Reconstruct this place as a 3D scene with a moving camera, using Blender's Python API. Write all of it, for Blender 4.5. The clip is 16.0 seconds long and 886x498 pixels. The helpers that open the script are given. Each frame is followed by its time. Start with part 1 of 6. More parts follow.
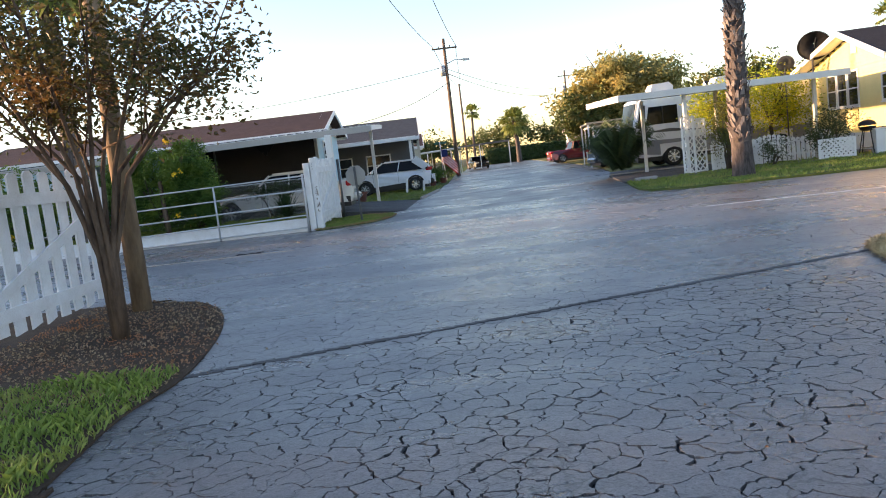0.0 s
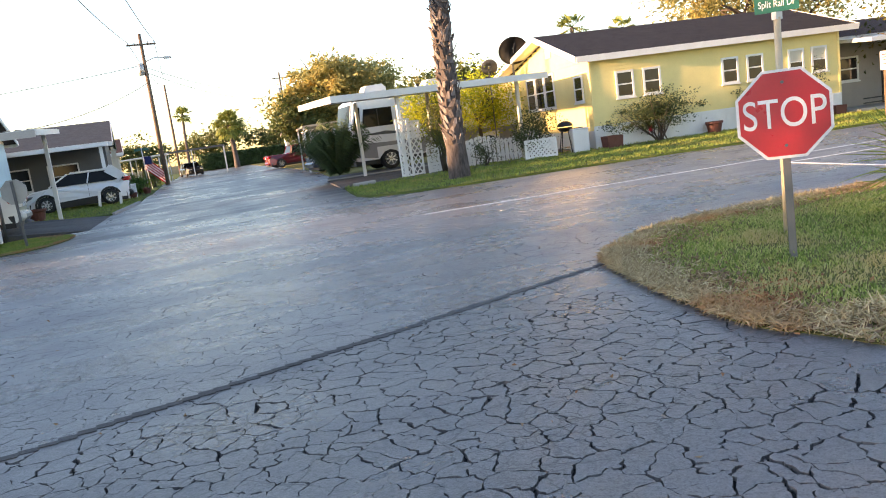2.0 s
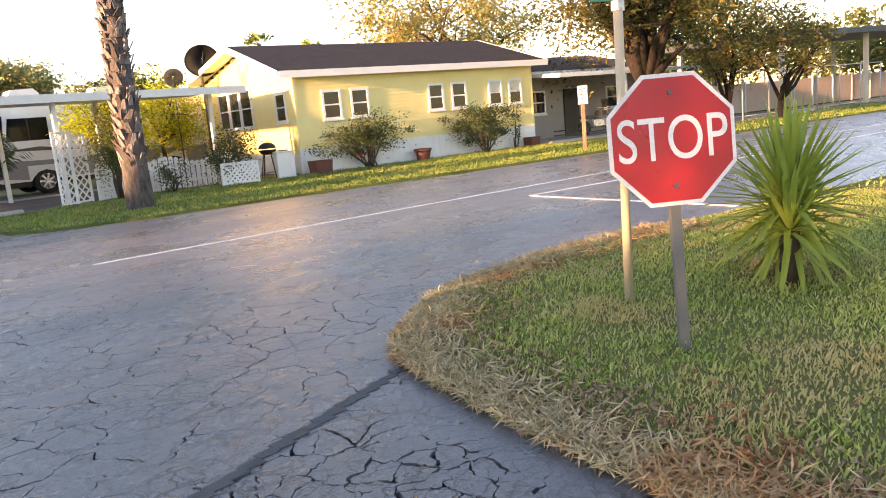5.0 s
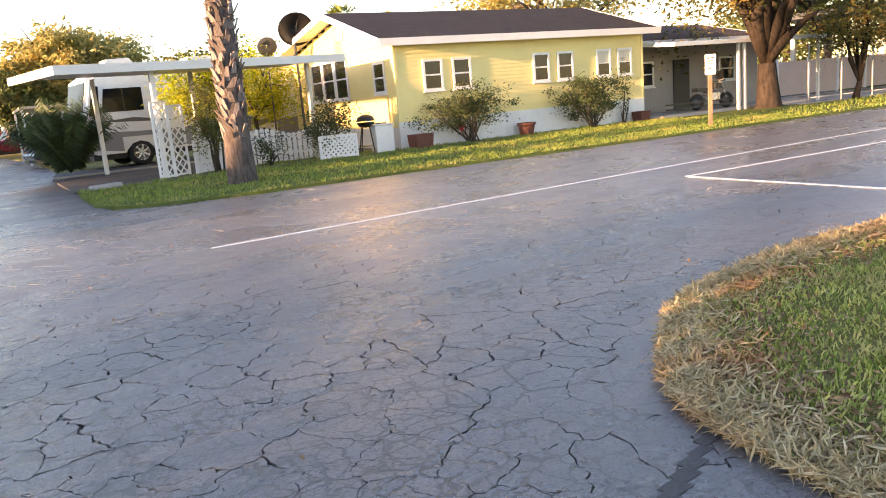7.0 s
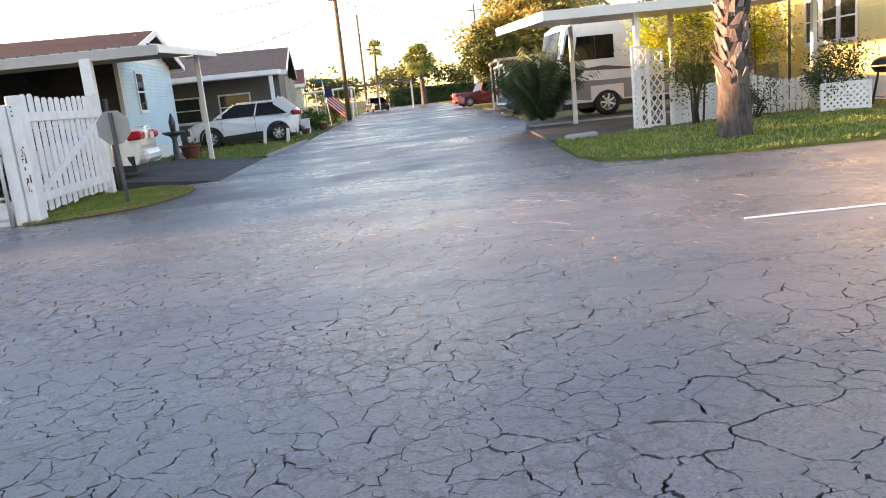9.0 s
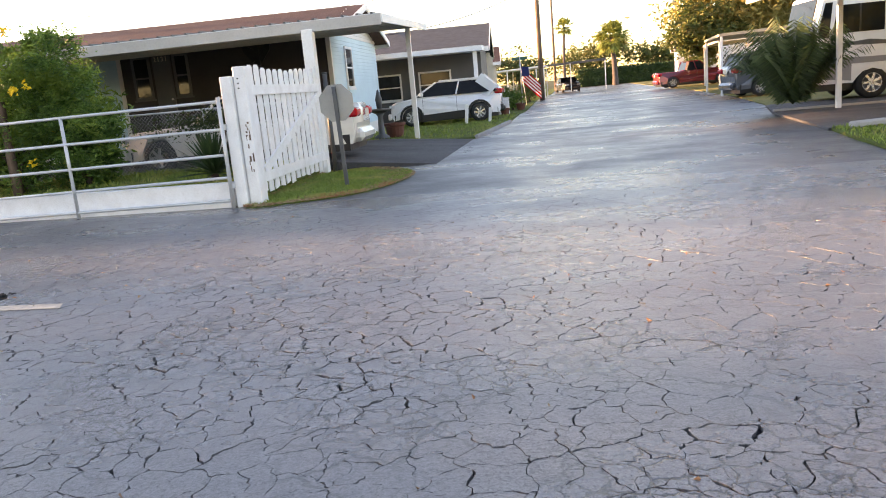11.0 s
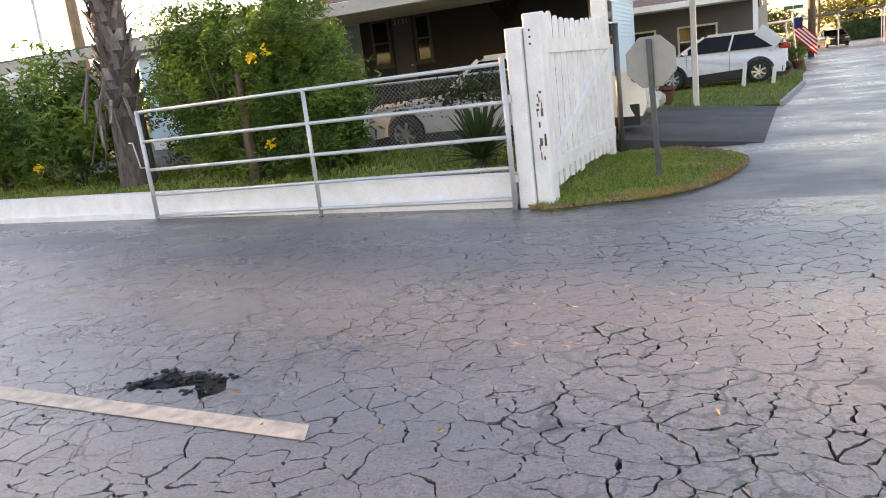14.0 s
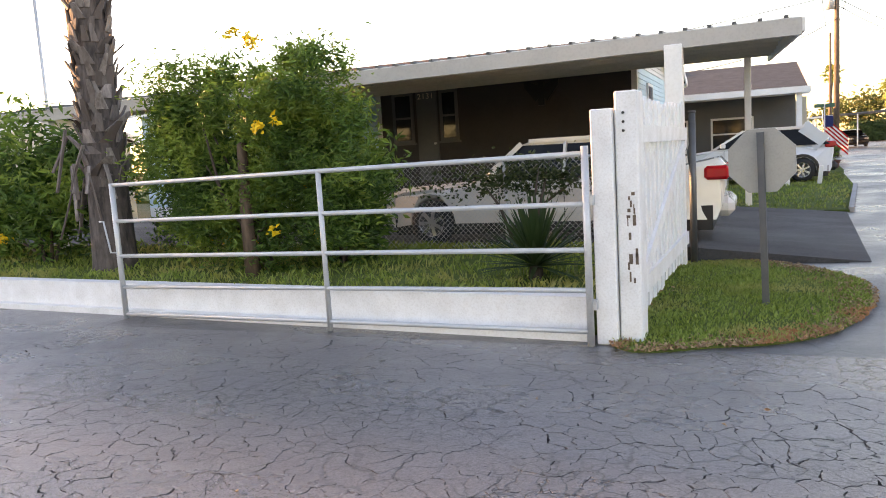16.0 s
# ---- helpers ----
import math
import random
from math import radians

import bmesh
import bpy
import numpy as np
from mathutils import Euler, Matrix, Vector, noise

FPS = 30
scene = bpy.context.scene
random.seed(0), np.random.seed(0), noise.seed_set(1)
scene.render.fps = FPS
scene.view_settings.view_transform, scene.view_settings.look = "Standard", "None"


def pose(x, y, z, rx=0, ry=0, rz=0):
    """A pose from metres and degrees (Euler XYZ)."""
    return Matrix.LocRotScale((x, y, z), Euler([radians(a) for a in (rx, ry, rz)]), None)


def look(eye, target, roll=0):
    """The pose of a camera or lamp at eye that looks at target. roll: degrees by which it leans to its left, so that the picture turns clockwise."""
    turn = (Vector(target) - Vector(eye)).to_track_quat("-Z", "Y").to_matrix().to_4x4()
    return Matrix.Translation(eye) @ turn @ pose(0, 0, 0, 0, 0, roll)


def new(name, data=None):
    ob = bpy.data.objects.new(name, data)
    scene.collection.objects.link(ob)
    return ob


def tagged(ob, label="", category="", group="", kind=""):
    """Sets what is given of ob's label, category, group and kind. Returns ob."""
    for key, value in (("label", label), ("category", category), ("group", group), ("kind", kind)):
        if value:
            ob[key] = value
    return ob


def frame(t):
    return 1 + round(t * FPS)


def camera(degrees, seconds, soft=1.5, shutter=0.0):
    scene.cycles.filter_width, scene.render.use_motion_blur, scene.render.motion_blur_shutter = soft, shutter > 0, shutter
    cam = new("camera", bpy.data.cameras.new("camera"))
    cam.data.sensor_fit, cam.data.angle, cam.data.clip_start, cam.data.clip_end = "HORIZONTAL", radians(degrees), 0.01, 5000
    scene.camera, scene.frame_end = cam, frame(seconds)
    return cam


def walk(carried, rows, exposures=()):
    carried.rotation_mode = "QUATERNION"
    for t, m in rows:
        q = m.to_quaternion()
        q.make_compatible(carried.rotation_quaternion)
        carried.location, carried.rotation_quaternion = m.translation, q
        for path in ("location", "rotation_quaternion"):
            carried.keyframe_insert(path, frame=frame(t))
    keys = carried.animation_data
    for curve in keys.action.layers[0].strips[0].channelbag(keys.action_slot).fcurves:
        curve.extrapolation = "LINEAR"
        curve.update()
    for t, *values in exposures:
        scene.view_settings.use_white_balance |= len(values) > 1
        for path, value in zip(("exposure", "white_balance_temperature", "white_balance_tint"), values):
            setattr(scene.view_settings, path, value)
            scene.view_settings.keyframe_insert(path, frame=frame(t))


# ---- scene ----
cam = camera(60.9, 16.0, 1.0)
PATH = [
    (0, (0.018, 0.046, 1.526), (0.014, 2.033, 1.294), -6.8),
    (0.5, (0.074, 0.522, 1.52), (0.206, 2.499, 1.248), -7.8),
    (1, (0.237, 0.981, 1.516), (0.507, 2.942, 1.234), -8.1),
    (1.5, (0.459, 1.463, 1.525), (0.911, 3.389, 1.227), -7.9),
    (2, (0.691, 1.955, 1.515), (1.378, 3.807, 1.202), -7.7),
    (2.5, (1.019, 2.393, 1.491), (1.989, 4.11, 1.158), -7.6),
    (3, (1.265, 2.779, 1.552), (2.552, 4.269, 1.203), -6.7),
    (5.3, (1.795, 5.095, 1.499), (3.181, 6.493, 1.144), -5.2),
    (5.5, (1.803, 5.278, 1.498), (3.204, 6.656, 1.128), -5.3),
    (6, (1.887, 5.686, 1.501), (3.25, 7.098, 1.12), -4.9),
    (6.5, (1.923, 6.15, 1.495), (3.224, 7.62, 1.108), -5.1),
    (7, (1.977, 6.577, 1.492), (3.201, 8.11, 1.1), -5.0),
    (7.5, (2.039, 7.043, 1.493), (3.14, 8.673, 1.128), -5.2),
    (8, (1.968, 7.566, 1.496), (2.803, 9.352, 1.161), -5.9),
    (8.5, (1.918, 8.075, 1.446), (2.385, 9.985, 1.077), -5.3),
    (9, (1.75, 8.557, 1.426), (1.963, 10.503, 1.019), -5.8),
    (9.5, (1.542, 9.091, 1.383), (1.566, 11.047, 0.965), -6.2),
    (11.8, (0.148, 11.348, 1.463), (-0.195, 13.274, 1.045), -5.9),
    (12, (0.019, 11.562, 1.454), (-0.359, 13.479, 1.029), -6.4),
    (12.5, (-0.351, 12.032, 1.48), (-0.79, 13.935, 1.049), -7.0),
    (13, (-0.601, 12.491, 1.508), (-1.163, 14.36, 1.073), -6.6),
    (13.5, (-0.987, 12.928, 1.512), (-1.688, 14.747, 1.064), -6.9),
    (14, (-1.262, 13.453, 1.499), (-2.034, 15.244, 1.055), -6.8),
    (14.5, (-1.547, 13.873, 1.553), (-2.289, 15.689, 1.163), -6.3),
    (15, (-1.832, 14.339, 1.593), (-2.51, 16.197, 1.297), -5.6),
    (15.5, (-2.105, 14.788, 1.602), (-2.832, 16.633, 1.338), -4.4),
    (16, (-2.433, 15.232, 1.627), (-3.204, 17.061, 1.376), -3.5),
]
EXPOSURES = [(0, 1.85, 6700, 26), (1.5, 2.1, 6950, 26), (3, 2.3, 7500, 30), (5.5, 2.4, 7700, 32), (9.5, 2.6, 7850, 32), (13, 2.85, 8900, 36), (16, 2.8, 8800, 36)]
walk(cam, [(t, look(eye, target, roll)) for t, eye, target, roll in PATH], EXPOSURES)

# ---- light ----
SUN_EL, SUN_DIR = radians(7.4), Vector((-1.0, 0.10, 0.0)).normalized()
world = bpy.data.worlds.new("sky")
scene.world = world
world.use_nodes = True
wn, wl = world.node_tree.nodes, world.node_tree.links
sky = wn.new("ShaderNodeTexSky")
sky.sky_type = "NISHITA"
sky.sun_disc = False
sky.sun_elevation = SUN_EL
sky.sun_rotation = math.atan2(SUN_DIR.x, SUN_DIR.y)
sky.altitude, sky.air_density, sky.dust_density, sky.ozone_density = 0, 1.0, 0.35, 1.8
wn["Background"].inputs["Strength"].default_value = 0.15
wl.new(sky.outputs["Color"], wn["Background"].inputs["Color"])
sun = new("sun", bpy.data.lights.new("sun", "SUN"))
sun.data.energy, sun.data.angle, sun.data.color = 4.5, radians(1.0), (1.0, 0.68, 0.36)
sun.matrix_world = look((0, 0, 0), -(SUN_DIR * math.cos(SUN_EL) + Vector((0, 0, math.sin(SUN_EL)))))


# ---- materials ----
class Mat:
    """A node material with a Principled shader and short helpers to wire it."""

    def __init__(self, name, rough=0.6, metal=0.0, spec=0.5):
        self.m = bpy.data.materials.new(name)
        self.m.use_nodes = True
        self.n, self.l = self.m.node_tree.nodes, self.m.node_tree.links
        self.b = self.n["Principled BSDF"]
        self.b.inputs["Roughness"].default_value = rough
        self.b.inputs["Metallic"].default_value = metal
        self.b.inputs["Specular IOR Level"].default_value = spec
        geo = self.n.new("ShaderNodeNewGeometry")
        self.pos = geo.outputs["Position"]
        self.island = geo.outputs["Random Per Island"]
        self.obj = self.n.new("ShaderNodeTexCoord").outputs["Object"]

    def put(self, socket, value):
        if hasattr(value, "links") or hasattr(value, "is_linked"):
            self.l.new(value, socket)
        else:
            socket.default_value = value

    def noise(self, scale, detail=4.0, rough=0.55, at=None, stretch=None):
        t = self.n.new("ShaderNodeTexNoise")
        t.inputs["Scale"].default_value, t.inputs["Detail"].default_value, t.inputs["Roughness"].default_value = scale, detail, rough
        self.l.new(self.mapped(at, stretch), t.inputs["Vector"])
        return t.outputs["Fac"]

    def mapped(self, at=None, stretch=None):
        at = at or self.pos
        if not stretch:
            return at
        m = self.n.new("ShaderNodeMapping")
        m.inputs["Scale"].default_value = stretch
        self.l.new(at, m.inputs["Vector"])
        return m.outputs["Vector"]

    def cells(self, scale, warp=0.0, feature="DISTANCE_TO_EDGE", at=None):
        at = at or self.pos
        if warp:
            w = self.n.new("ShaderNodeTexNoise")
            w.inputs["Scale"].default_value, w.inputs["Detail"].default_value = scale * 2.2, 4
            self.l.new(at, w.inputs["Vector"])
            at = self.mix2(warp, at, w.outputs["Color"])
        v = self.n.new("ShaderNodeTexVoronoi")
        v.feature = feature
        v.inputs["Scale"].default_value = scale
        self.l.new(at, v.inputs["Vector"])
        return v.outputs["Distance"]

    def mix2(self, k, a, b):
        m = self.n.new("ShaderNodeVectorMath")
        m.operation = "MULTIPLY_ADD"
        self.l.new(b, m.inputs[0])
        m.inputs[1].default_value = (k, k, k)
        self.l.new(a, m.inputs[2])
        return m.outputs[0]

    def ramp(self, fac, *stops):
        r = self.n.new("ShaderNodeValToRGB")
        e = r.color_ramp.elements
        while len(e) < len(stops):
            e.new(0.5)
        for el, (p, c) in zip(e, stops):
            el.position = p
            el.color = (*c, 1) if isinstance(c, tuple) else (c, c, c, 1)
        self.l.new(fac, r.inputs["Fac"])
        return r.outputs["Color"]

    def mix(self, fac, a, b, mode="MIX"):
        m = self.n.new("ShaderNodeMix")
        m.data_type, m.blend_type = "RGBA", mode
        for sock, v in ((m.inputs[0], fac), (m.inputs[6], a), (m.inputs[7], b)):
            if isinstance(v, tuple):
                v = (*v, 1)
            self.put(sock, v)
        return m.outputs[2]

    def math(self, op, a, b=0.5):
        m = self.n.new("ShaderNodeMath")
        m.operation = op
        self.put(m.inputs[0], a), self.put(m.inputs[1], b)
        return m.outputs[0]

    def color(self, c):
        if isinstance(c, tuple):
            self.b.inputs["Base Color"].default_value = (*c, 1)
        else:
            self.l.new(c, self.b.inputs["Base Color"])
        return self

    def roughness(self, v):
        self.put(self.b.inputs["Roughness"], v)
        return self

    def bump(self, h, strength=0.3, dist=0.01):
        b = self.n.new("ShaderNodeBump")
        b.inputs["Strength"].default_value, b.inputs["Distance"].default_value = strength, dist
        self.l.new(h, b.inputs["Height"])
        self.l.new(b.outputs[0], self.b.inputs["Normal"])
        return self


def painted(name, c, rough=0.5, dirt=0.25, scale=3.0, metal=0.0, bump=0.15, dark=None):
    """Paint, plastic or metal with stains at two scales and a fine relief."""
    k = Mat(name, rough, metal)
    d = dark or tuple(v * 0.6 for v in c)
    big = k.ramp(k.noise(scale, 5), (0.35, 0.0), (0.75, 1.0))
    small = k.ramp(k.noise(scale * 14, 3), (0.45, 0.0), (0.8, 1.0))
    f = k.math("MULTIPLY", k.math("ADD", big, small), dirt)
    k.color(k.mix(f, c, d)).bump(k.noise(scale * 40, 2), bump, 0.004)
    k.roughness(k.math("MULTIPLY_ADD", big, 0.15))
    k.n[-1].inputs[2].default_value = rough - 0.05
    return k.m


def asphalt_mat(name, base=0.055, crack=0.0, gloss=0.42, scale=2.4, worn=(1.0, 1.0, 1.0)):
    """Worn asphalt: pale aggregate in dark binder, blotches, polished bands and hairline cracks."""
    k = Mat(name, gloss, 0, 1.0)
    if gloss < 0.5:
        k.b.inputs["Coat Weight"].default_value = 0.15
        k.b.inputs["Coat Roughness"].default_value = 0.5
    grain = k.noise(70, 5, 0.8)
    lump = k.noise(24, 4, 0.7)
    patch = k.noise(6.5, 5, 0.7)
    mid = k.noise(1.3, 6, 0.62)
    big = k.noise(0.22, 4)
    streak = k.noise(0.5, 5, 0.65, None, (0.3 * worn[0], 1.5 * worn[1], 1))
    c = k.mix(k.ramp(big, (0.35, 0.0), (0.7, 1.0)), (base * 0.8, base * 0.8, base * 0.86), (base * 1.3, base * 1.28, base * 1.34))
    c = k.mix(k.ramp(streak, (0.45, 0.0), (0.72, 0.8)), c, (base * 1.9, base * 1.85, base * 1.9))
    c = k.mix(k.ramp(mid, (0.5, 0.0), (0.78, 0.65)), c, (base * 0.5, base * 0.5, base * 0.54))
    c = k.mix(k.ramp(patch, (0.48, 0.0), (0.66, 0.7)), c, (base * 0.42, base * 0.42, base * 0.45))
    c = k.mix(k.ramp(lump, (0.44, 0.0), (0.64, 0.85)), c, (base * 2.1, base * 2.05, base * 2.1))
    c = k.mix(k.ramp(grain, (0.42, 0.0), (0.66, 0.95)), c, (base * 2.8, base * 2.7, base * 2.7))
    c = k.mix(k.ramp(k.noise(48, 4, 0.75), (0.50, 0.0), (0.64, 0.9)), c, (base * 0.25, base * 0.25, base * 0.27))
    pebble = k.cells(85, 0.0, "F1")
    c = k.mix(k.ramp(pebble, (0.05, 0.7), (0.4, 0.0)), c, (base * 2.6, base * 2.5, base * 2.5))
    h = k.math("ADD", k.math("MULTIPLY", grain, 0.8), k.math("ADD", lump, patch))
    if crack:
        gate = k.ramp(k.noise(0.45, 4), (0.47, 0.0), (0.60, 0.9))
        line = k.ramp(k.cells(scale, 0.10), (0.0, 0.0), (crack, 1.0))
        line = k.math("MAXIMUM", line, k.math("SUBTRACT", 1.0, gate))
        gate2 = k.ramp(k.noise(0.8, 4), (0.48, 0.0), (0.60, 0.75))
        line2 = k.ramp(k.cells(scale * 0.45, 0.16), (0.0, 0.0), (crack * 0.7, 1.0))
        line = k.math("MINIMUM", line, k.math("MAXIMUM", line2, k.math("SUBTRACT", 1.0, gate2)))
        c = k.mix(line, (0.012, 0.012, 0.013), c)
        h = k.math("ADD", k.math("MULTIPLY", h, 0.5), k.math("MULTIPLY", line, 0.4))
    k.color(c).bump(h, 0.7, 0.014)
    shine = k.math("ADD", k.math("MULTIPLY", streak, 0.6), k.math("MULTIPLY", k.noise(0.9, 5, 0.65), 0.4))
    k.roughness(k.ramp(shine, (0.38, gloss + 0.24 * worn[2]), (0.6, gloss - 0.05)))
    return k.m


def grass_ground(name, g1, g2, dry):
    k = Mat(name, 0.9, 0, 0.2)
    c = k.mix(k.ramp(k.noise(1.2, 5), (0.35, 0.0), (0.7, 1.0)), g1, g2)
    c = k.mix(k.ramp(k.noise(5.0, 5, 0.65), (0.5, 0.0), (0.75, 0.8)), c, dry)
    c = k.mix(k.ramp(k.noise(60, 3), (0.4, 0.0), (0.8, 0.7)), c, tuple(v * 0.4 for v in g1))
    k.color(c).bump(k.noise(80, 4), 0.8, 0.03)
    return k.m


def leafy(name, a, b, c=None, trans=0.25):
    k = Mat(name, 0.55, 0, 0.35)
    col = k.mix(k.island, a, b)
    if c:
        col = k.mix(k.ramp(k.noise(0.9, 3), (0.5, 0.0), (0.65, 1.0)), col, c)
    k.color(col)
    out = k.n["Material Output"]
    t = k.n.new("ShaderNodeBsdfTranslucent")
    k.l.new(col, t.inputs["Color"])
    s = k.n.new("ShaderNodeMixShader")
    s.inputs[0].default_value = trans
    k.l.new(k.b.outputs[0], s.inputs[1])
    k.l.new(t.outputs[0], s.inputs[2])
    k.l.new(s.outputs[0], out.inputs["Surface"])
    return k.m


def bark(name, a, b, scale=6):
    k = Mat(name, 0.9, 0, 0.2)
    n = k.noise(scale, 6, 0.65, None, (1, 1, 0.25))
    k.color(k.mix(k.ramp(n, (0.35, 0.0), (0.65, 1.0)), a, b)).bump(n, 0.8, 0.03)
    return k.m


def shingle(name, a, b):
    k = Mat(name, 0.9, 0, 0.2)
    n = k.noise(3, 5)
    f = k.noise(90, 3)
    k.color(k.mix(k.ramp(f, (0.35, 0.0), (0.75, 0.7)), k.mix(k.ramp(n, (0.35, 0.0), (0.7, 1.0)), a, b), tuple(v * 1.7 for v in a))).bump(f, 0.5, 0.01)
    return k.m


def glass_mat(name, tint, rough=0.04, spec=0.8):
    k = Mat(name, rough, 0, spec)
    k.color(k.mix(k.ramp(k.noise(2, 3), (0.4, 0.0), (0.7, 1.0)), tint, tuple(v * 1.8 for v in tint)))
    return k.m


ASPHALT_OLD = asphalt_mat("cracked_asphalt", 0.070, 0.05, 0.25, 7.0)
ASPHALT_ROAD = asphalt_mat("road_asphalt", 0.080, 0.05, 0.24, 3.0)
ASPHALT_NEAR = asphalt_mat("plate_asphalt", 0.078, 0.055, 0.22, 6.5)
ASPHALT_STREET = asphalt_mat("worn_street_asphalt", 0.038, 0.03, 0.26, 1.6, (1.6, 0.5, 1.3))
ASPHALT_DARK = asphalt_mat("dark_driveway_asphalt", 0.022, 0.0, 0.7)
CRACK = painted("crack_tar", (0.010, 0.010, 0.011), 0.95, 0.5, 8)
LAWN = grass_ground("lawn_soil", (0.07, 0.11, 0.02), (0.13, 0.18, 0.04), (0.22, 0.19, 0.07))
DRY = grass_ground("dry_lawn_soil", (0.15, 0.16, 0.045), (0.23, 0.20, 0.07), (0.32, 0.20, 0.10))
MULCH = grass_ground("mulch", (0.07, 0.045, 0.03), (0.12, 0.08, 0.05), (0.16, 0.11, 0.07))
EARTH = grass_ground("far_ground", (0.07, 0.08, 0.03), (0.11, 0.11, 0.05), (0.16, 0.13, 0.08))
WHITE = painted("white_paint", (0.78, 0.78, 0.76), 0.5, 0.22, 2.0, dark=(0.5, 0.48, 0.43))
WHITE_WORN = painted("worn_white_paint", (0.76, 0.77, 0.77), 0.55, 0.35, 4.0, dark=(0.42, 0.40, 0.36))
CREAM = painted("cream_paint", (0.62, 0.58, 0.47), 0.55, 0.25, 2.0)
FASCIA = painted("grey_beige_fascia", (0.44, 0.42, 0.39), 0.55, 0.3, 2.0)
CONCRETE = painted("concrete", (0.36, 0.35, 0.33), 0.85, 0.4, 2.5, bump=0.4)
YELLOW = painted("yellow_siding", (0.84, 0.70, 0.30), 0.6, 0.18, 1.5)
BLUE = painted("light_blue_siding", (0.52, 0.70, 0.76), 0.6, 0.18, 1.5)
# siding grey darkened for the shade inside the porch
GREY_SHADED = painted("shade_dark_grey_siding", (0.12, 0.122, 0.122), 0.65, 0.25, 1.5)
# porch wall's grey-beige already includes the shade it stands in
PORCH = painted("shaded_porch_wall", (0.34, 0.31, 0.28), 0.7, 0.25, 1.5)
# pinkish-white wall with the low sun's warm glow mixed into the colour
PEACH_SUNLIT = painted("sun_tinted_pale_wall", (0.62, 0.47, 0.40), 0.8, 0.3, 1.2)
# brown wall blackened to carry the shade under the carport
TAUPE_IN_SHADE = painted("shade_dark_taupe_wall", (0.055, 0.045, 0.042), 0.7, 0.3, 1.5)
ROOF_BROWN = shingle("brown_shingles", (0.06, 0.036, 0.032), (0.09, 0.055, 0.045))
ROOF_DARK = shingle("dark_shingles", (0.022, 0.02, 0.022), (0.04, 0.035, 0.035))
ROOF_GREY = shingle("grey_shingles", (0.045, 0.048, 0.052), (0.075, 0.08, 0.085))
GALV = painted("galvanised_steel", (0.50, 0.52, 0.53), 0.42, 0.35, 6, 0.3)
STEEL_DARK = painted("dark_weathered_steel", (0.12, 0.125, 0.13), 0.5, 0.35, 6, 0.6)
ALU_SHEET = painted("white_metal_sheet", (0.70, 0.72, 0.74), 0.4, 0.25, 2.0, 0.1)
TAN_METAL = painted("tan_metal", (0.42, 0.34, 0.24), 0.5, 0.3, 2.0, 0.1)
POLE_CREAM = painted("cream_pole", (0.50, 0.43, 0.30), 0.5, 0.35, 5.0)
WOOD = bark("weathered_wood", (0.16, 0.11, 0.075), (0.28, 0.2, 0.13), 8)
WOOD_POLE = bark("utility_pole_wood", (0.10, 0.075, 0.06), (0.19, 0.14, 0.10), 8)
BARK = bark("tree_bark", (0.055, 0.042, 0.034), (0.11, 0.085, 0.07), 9)
BARK_PALM = bark("palm_bark", (0.05, 0.042, 0.04), (0.14, 0.115, 0.105), 14)
BARK_DARK = bark("oak_bark", (0.016, 0.012, 0.010), (0.05, 0.038, 0.03), 9)
def boot_mat():
    k = Mat("palm_boots", 0.9, 0, 0.2)
    info = k.n.new("ShaderNodeObjectInfo")
    n = k.noise(14, 6, 0.65, None, (1, 1, 0.25))
    c = k.mix(info.outputs["Random"], (0.05, 0.038, 0.034), (0.40, 0.35, 0.33))
    k.color(k.mix(k.ramp(n, (0.35, 0.0), (0.65, 0.8)), c, (0.10, 0.075, 0.065))).bump(n, 0.8, 0.03)
    return k.m


BOOT = boot_mat()
SIGN_BACK = painted("bare_aluminium", (0.34, 0.33, 0.30), 0.5, 0.3, 4, 0.2)
BARK_MYRTLE = bark("crape_myrtle_bark", (0.06, 0.04, 0.03), (0.17, 0.115, 0.08), 10)
GLASS = glass_mat("window_glass", (0.014, 0.016, 0.018), 0.05, 0.4)
CAR_GLASS = glass_mat("car_glass", (0.006, 0.007, 0.008), 0.06, 0.16)
RED_SIGN = painted("red_reflective_sheet", (0.46, 0.008, 0.014), 0.32, 0.18, 3)
GREEN_SIGN = painted("green_sign_sheet", (0.008, 0.11, 0.075), 0.35, 0.15, 4)
BLACK = painted("black_enamel", (0.015, 0.015, 0.016), 0.4, 0.3, 6)
RUBBER = painted("tyre_rubber", (0.018, 0.018, 0.019), 0.75, 0.4, 10)
CHROME = painted("alloy", (0.6, 0.61, 0.62), 0.28, 0.2, 8, 0.85)
TAIL = painted("red_lens", (0.5, 0.01, 0.015), 0.15, 0.1, 8)
TERRACOTTA = painted("dark_red_planter", (0.14, 0.045, 0.03), 0.7, 0.35, 6)


def car_paint(name, c):
    k = Mat(name, 0.25)
    k.b.inputs["Coat Weight"].default_value = 0.8
    k.b.inputs["Coat Roughness"].default_value = 0.06
    k.color(k.mix(k.ramp(k.noise(4, 4), (0.45, 0.0), (0.8, 0.35)), c, tuple(v * 0.75 for v in c)))
    return k.m


# ---- building kit ----
def part(name, bm, material, parent=None, label=""):
    """Links a bmesh as one mesh object under a thing or a part."""
    me = bpy.data.meshes.new(name)
    bm.to_mesh(me)
    bm.free()
    me.materials.append(material)
    ob = new(name, me)
    if parent:
        ob.parent = parent
    if label:
        ob["label"] = label
    return ob


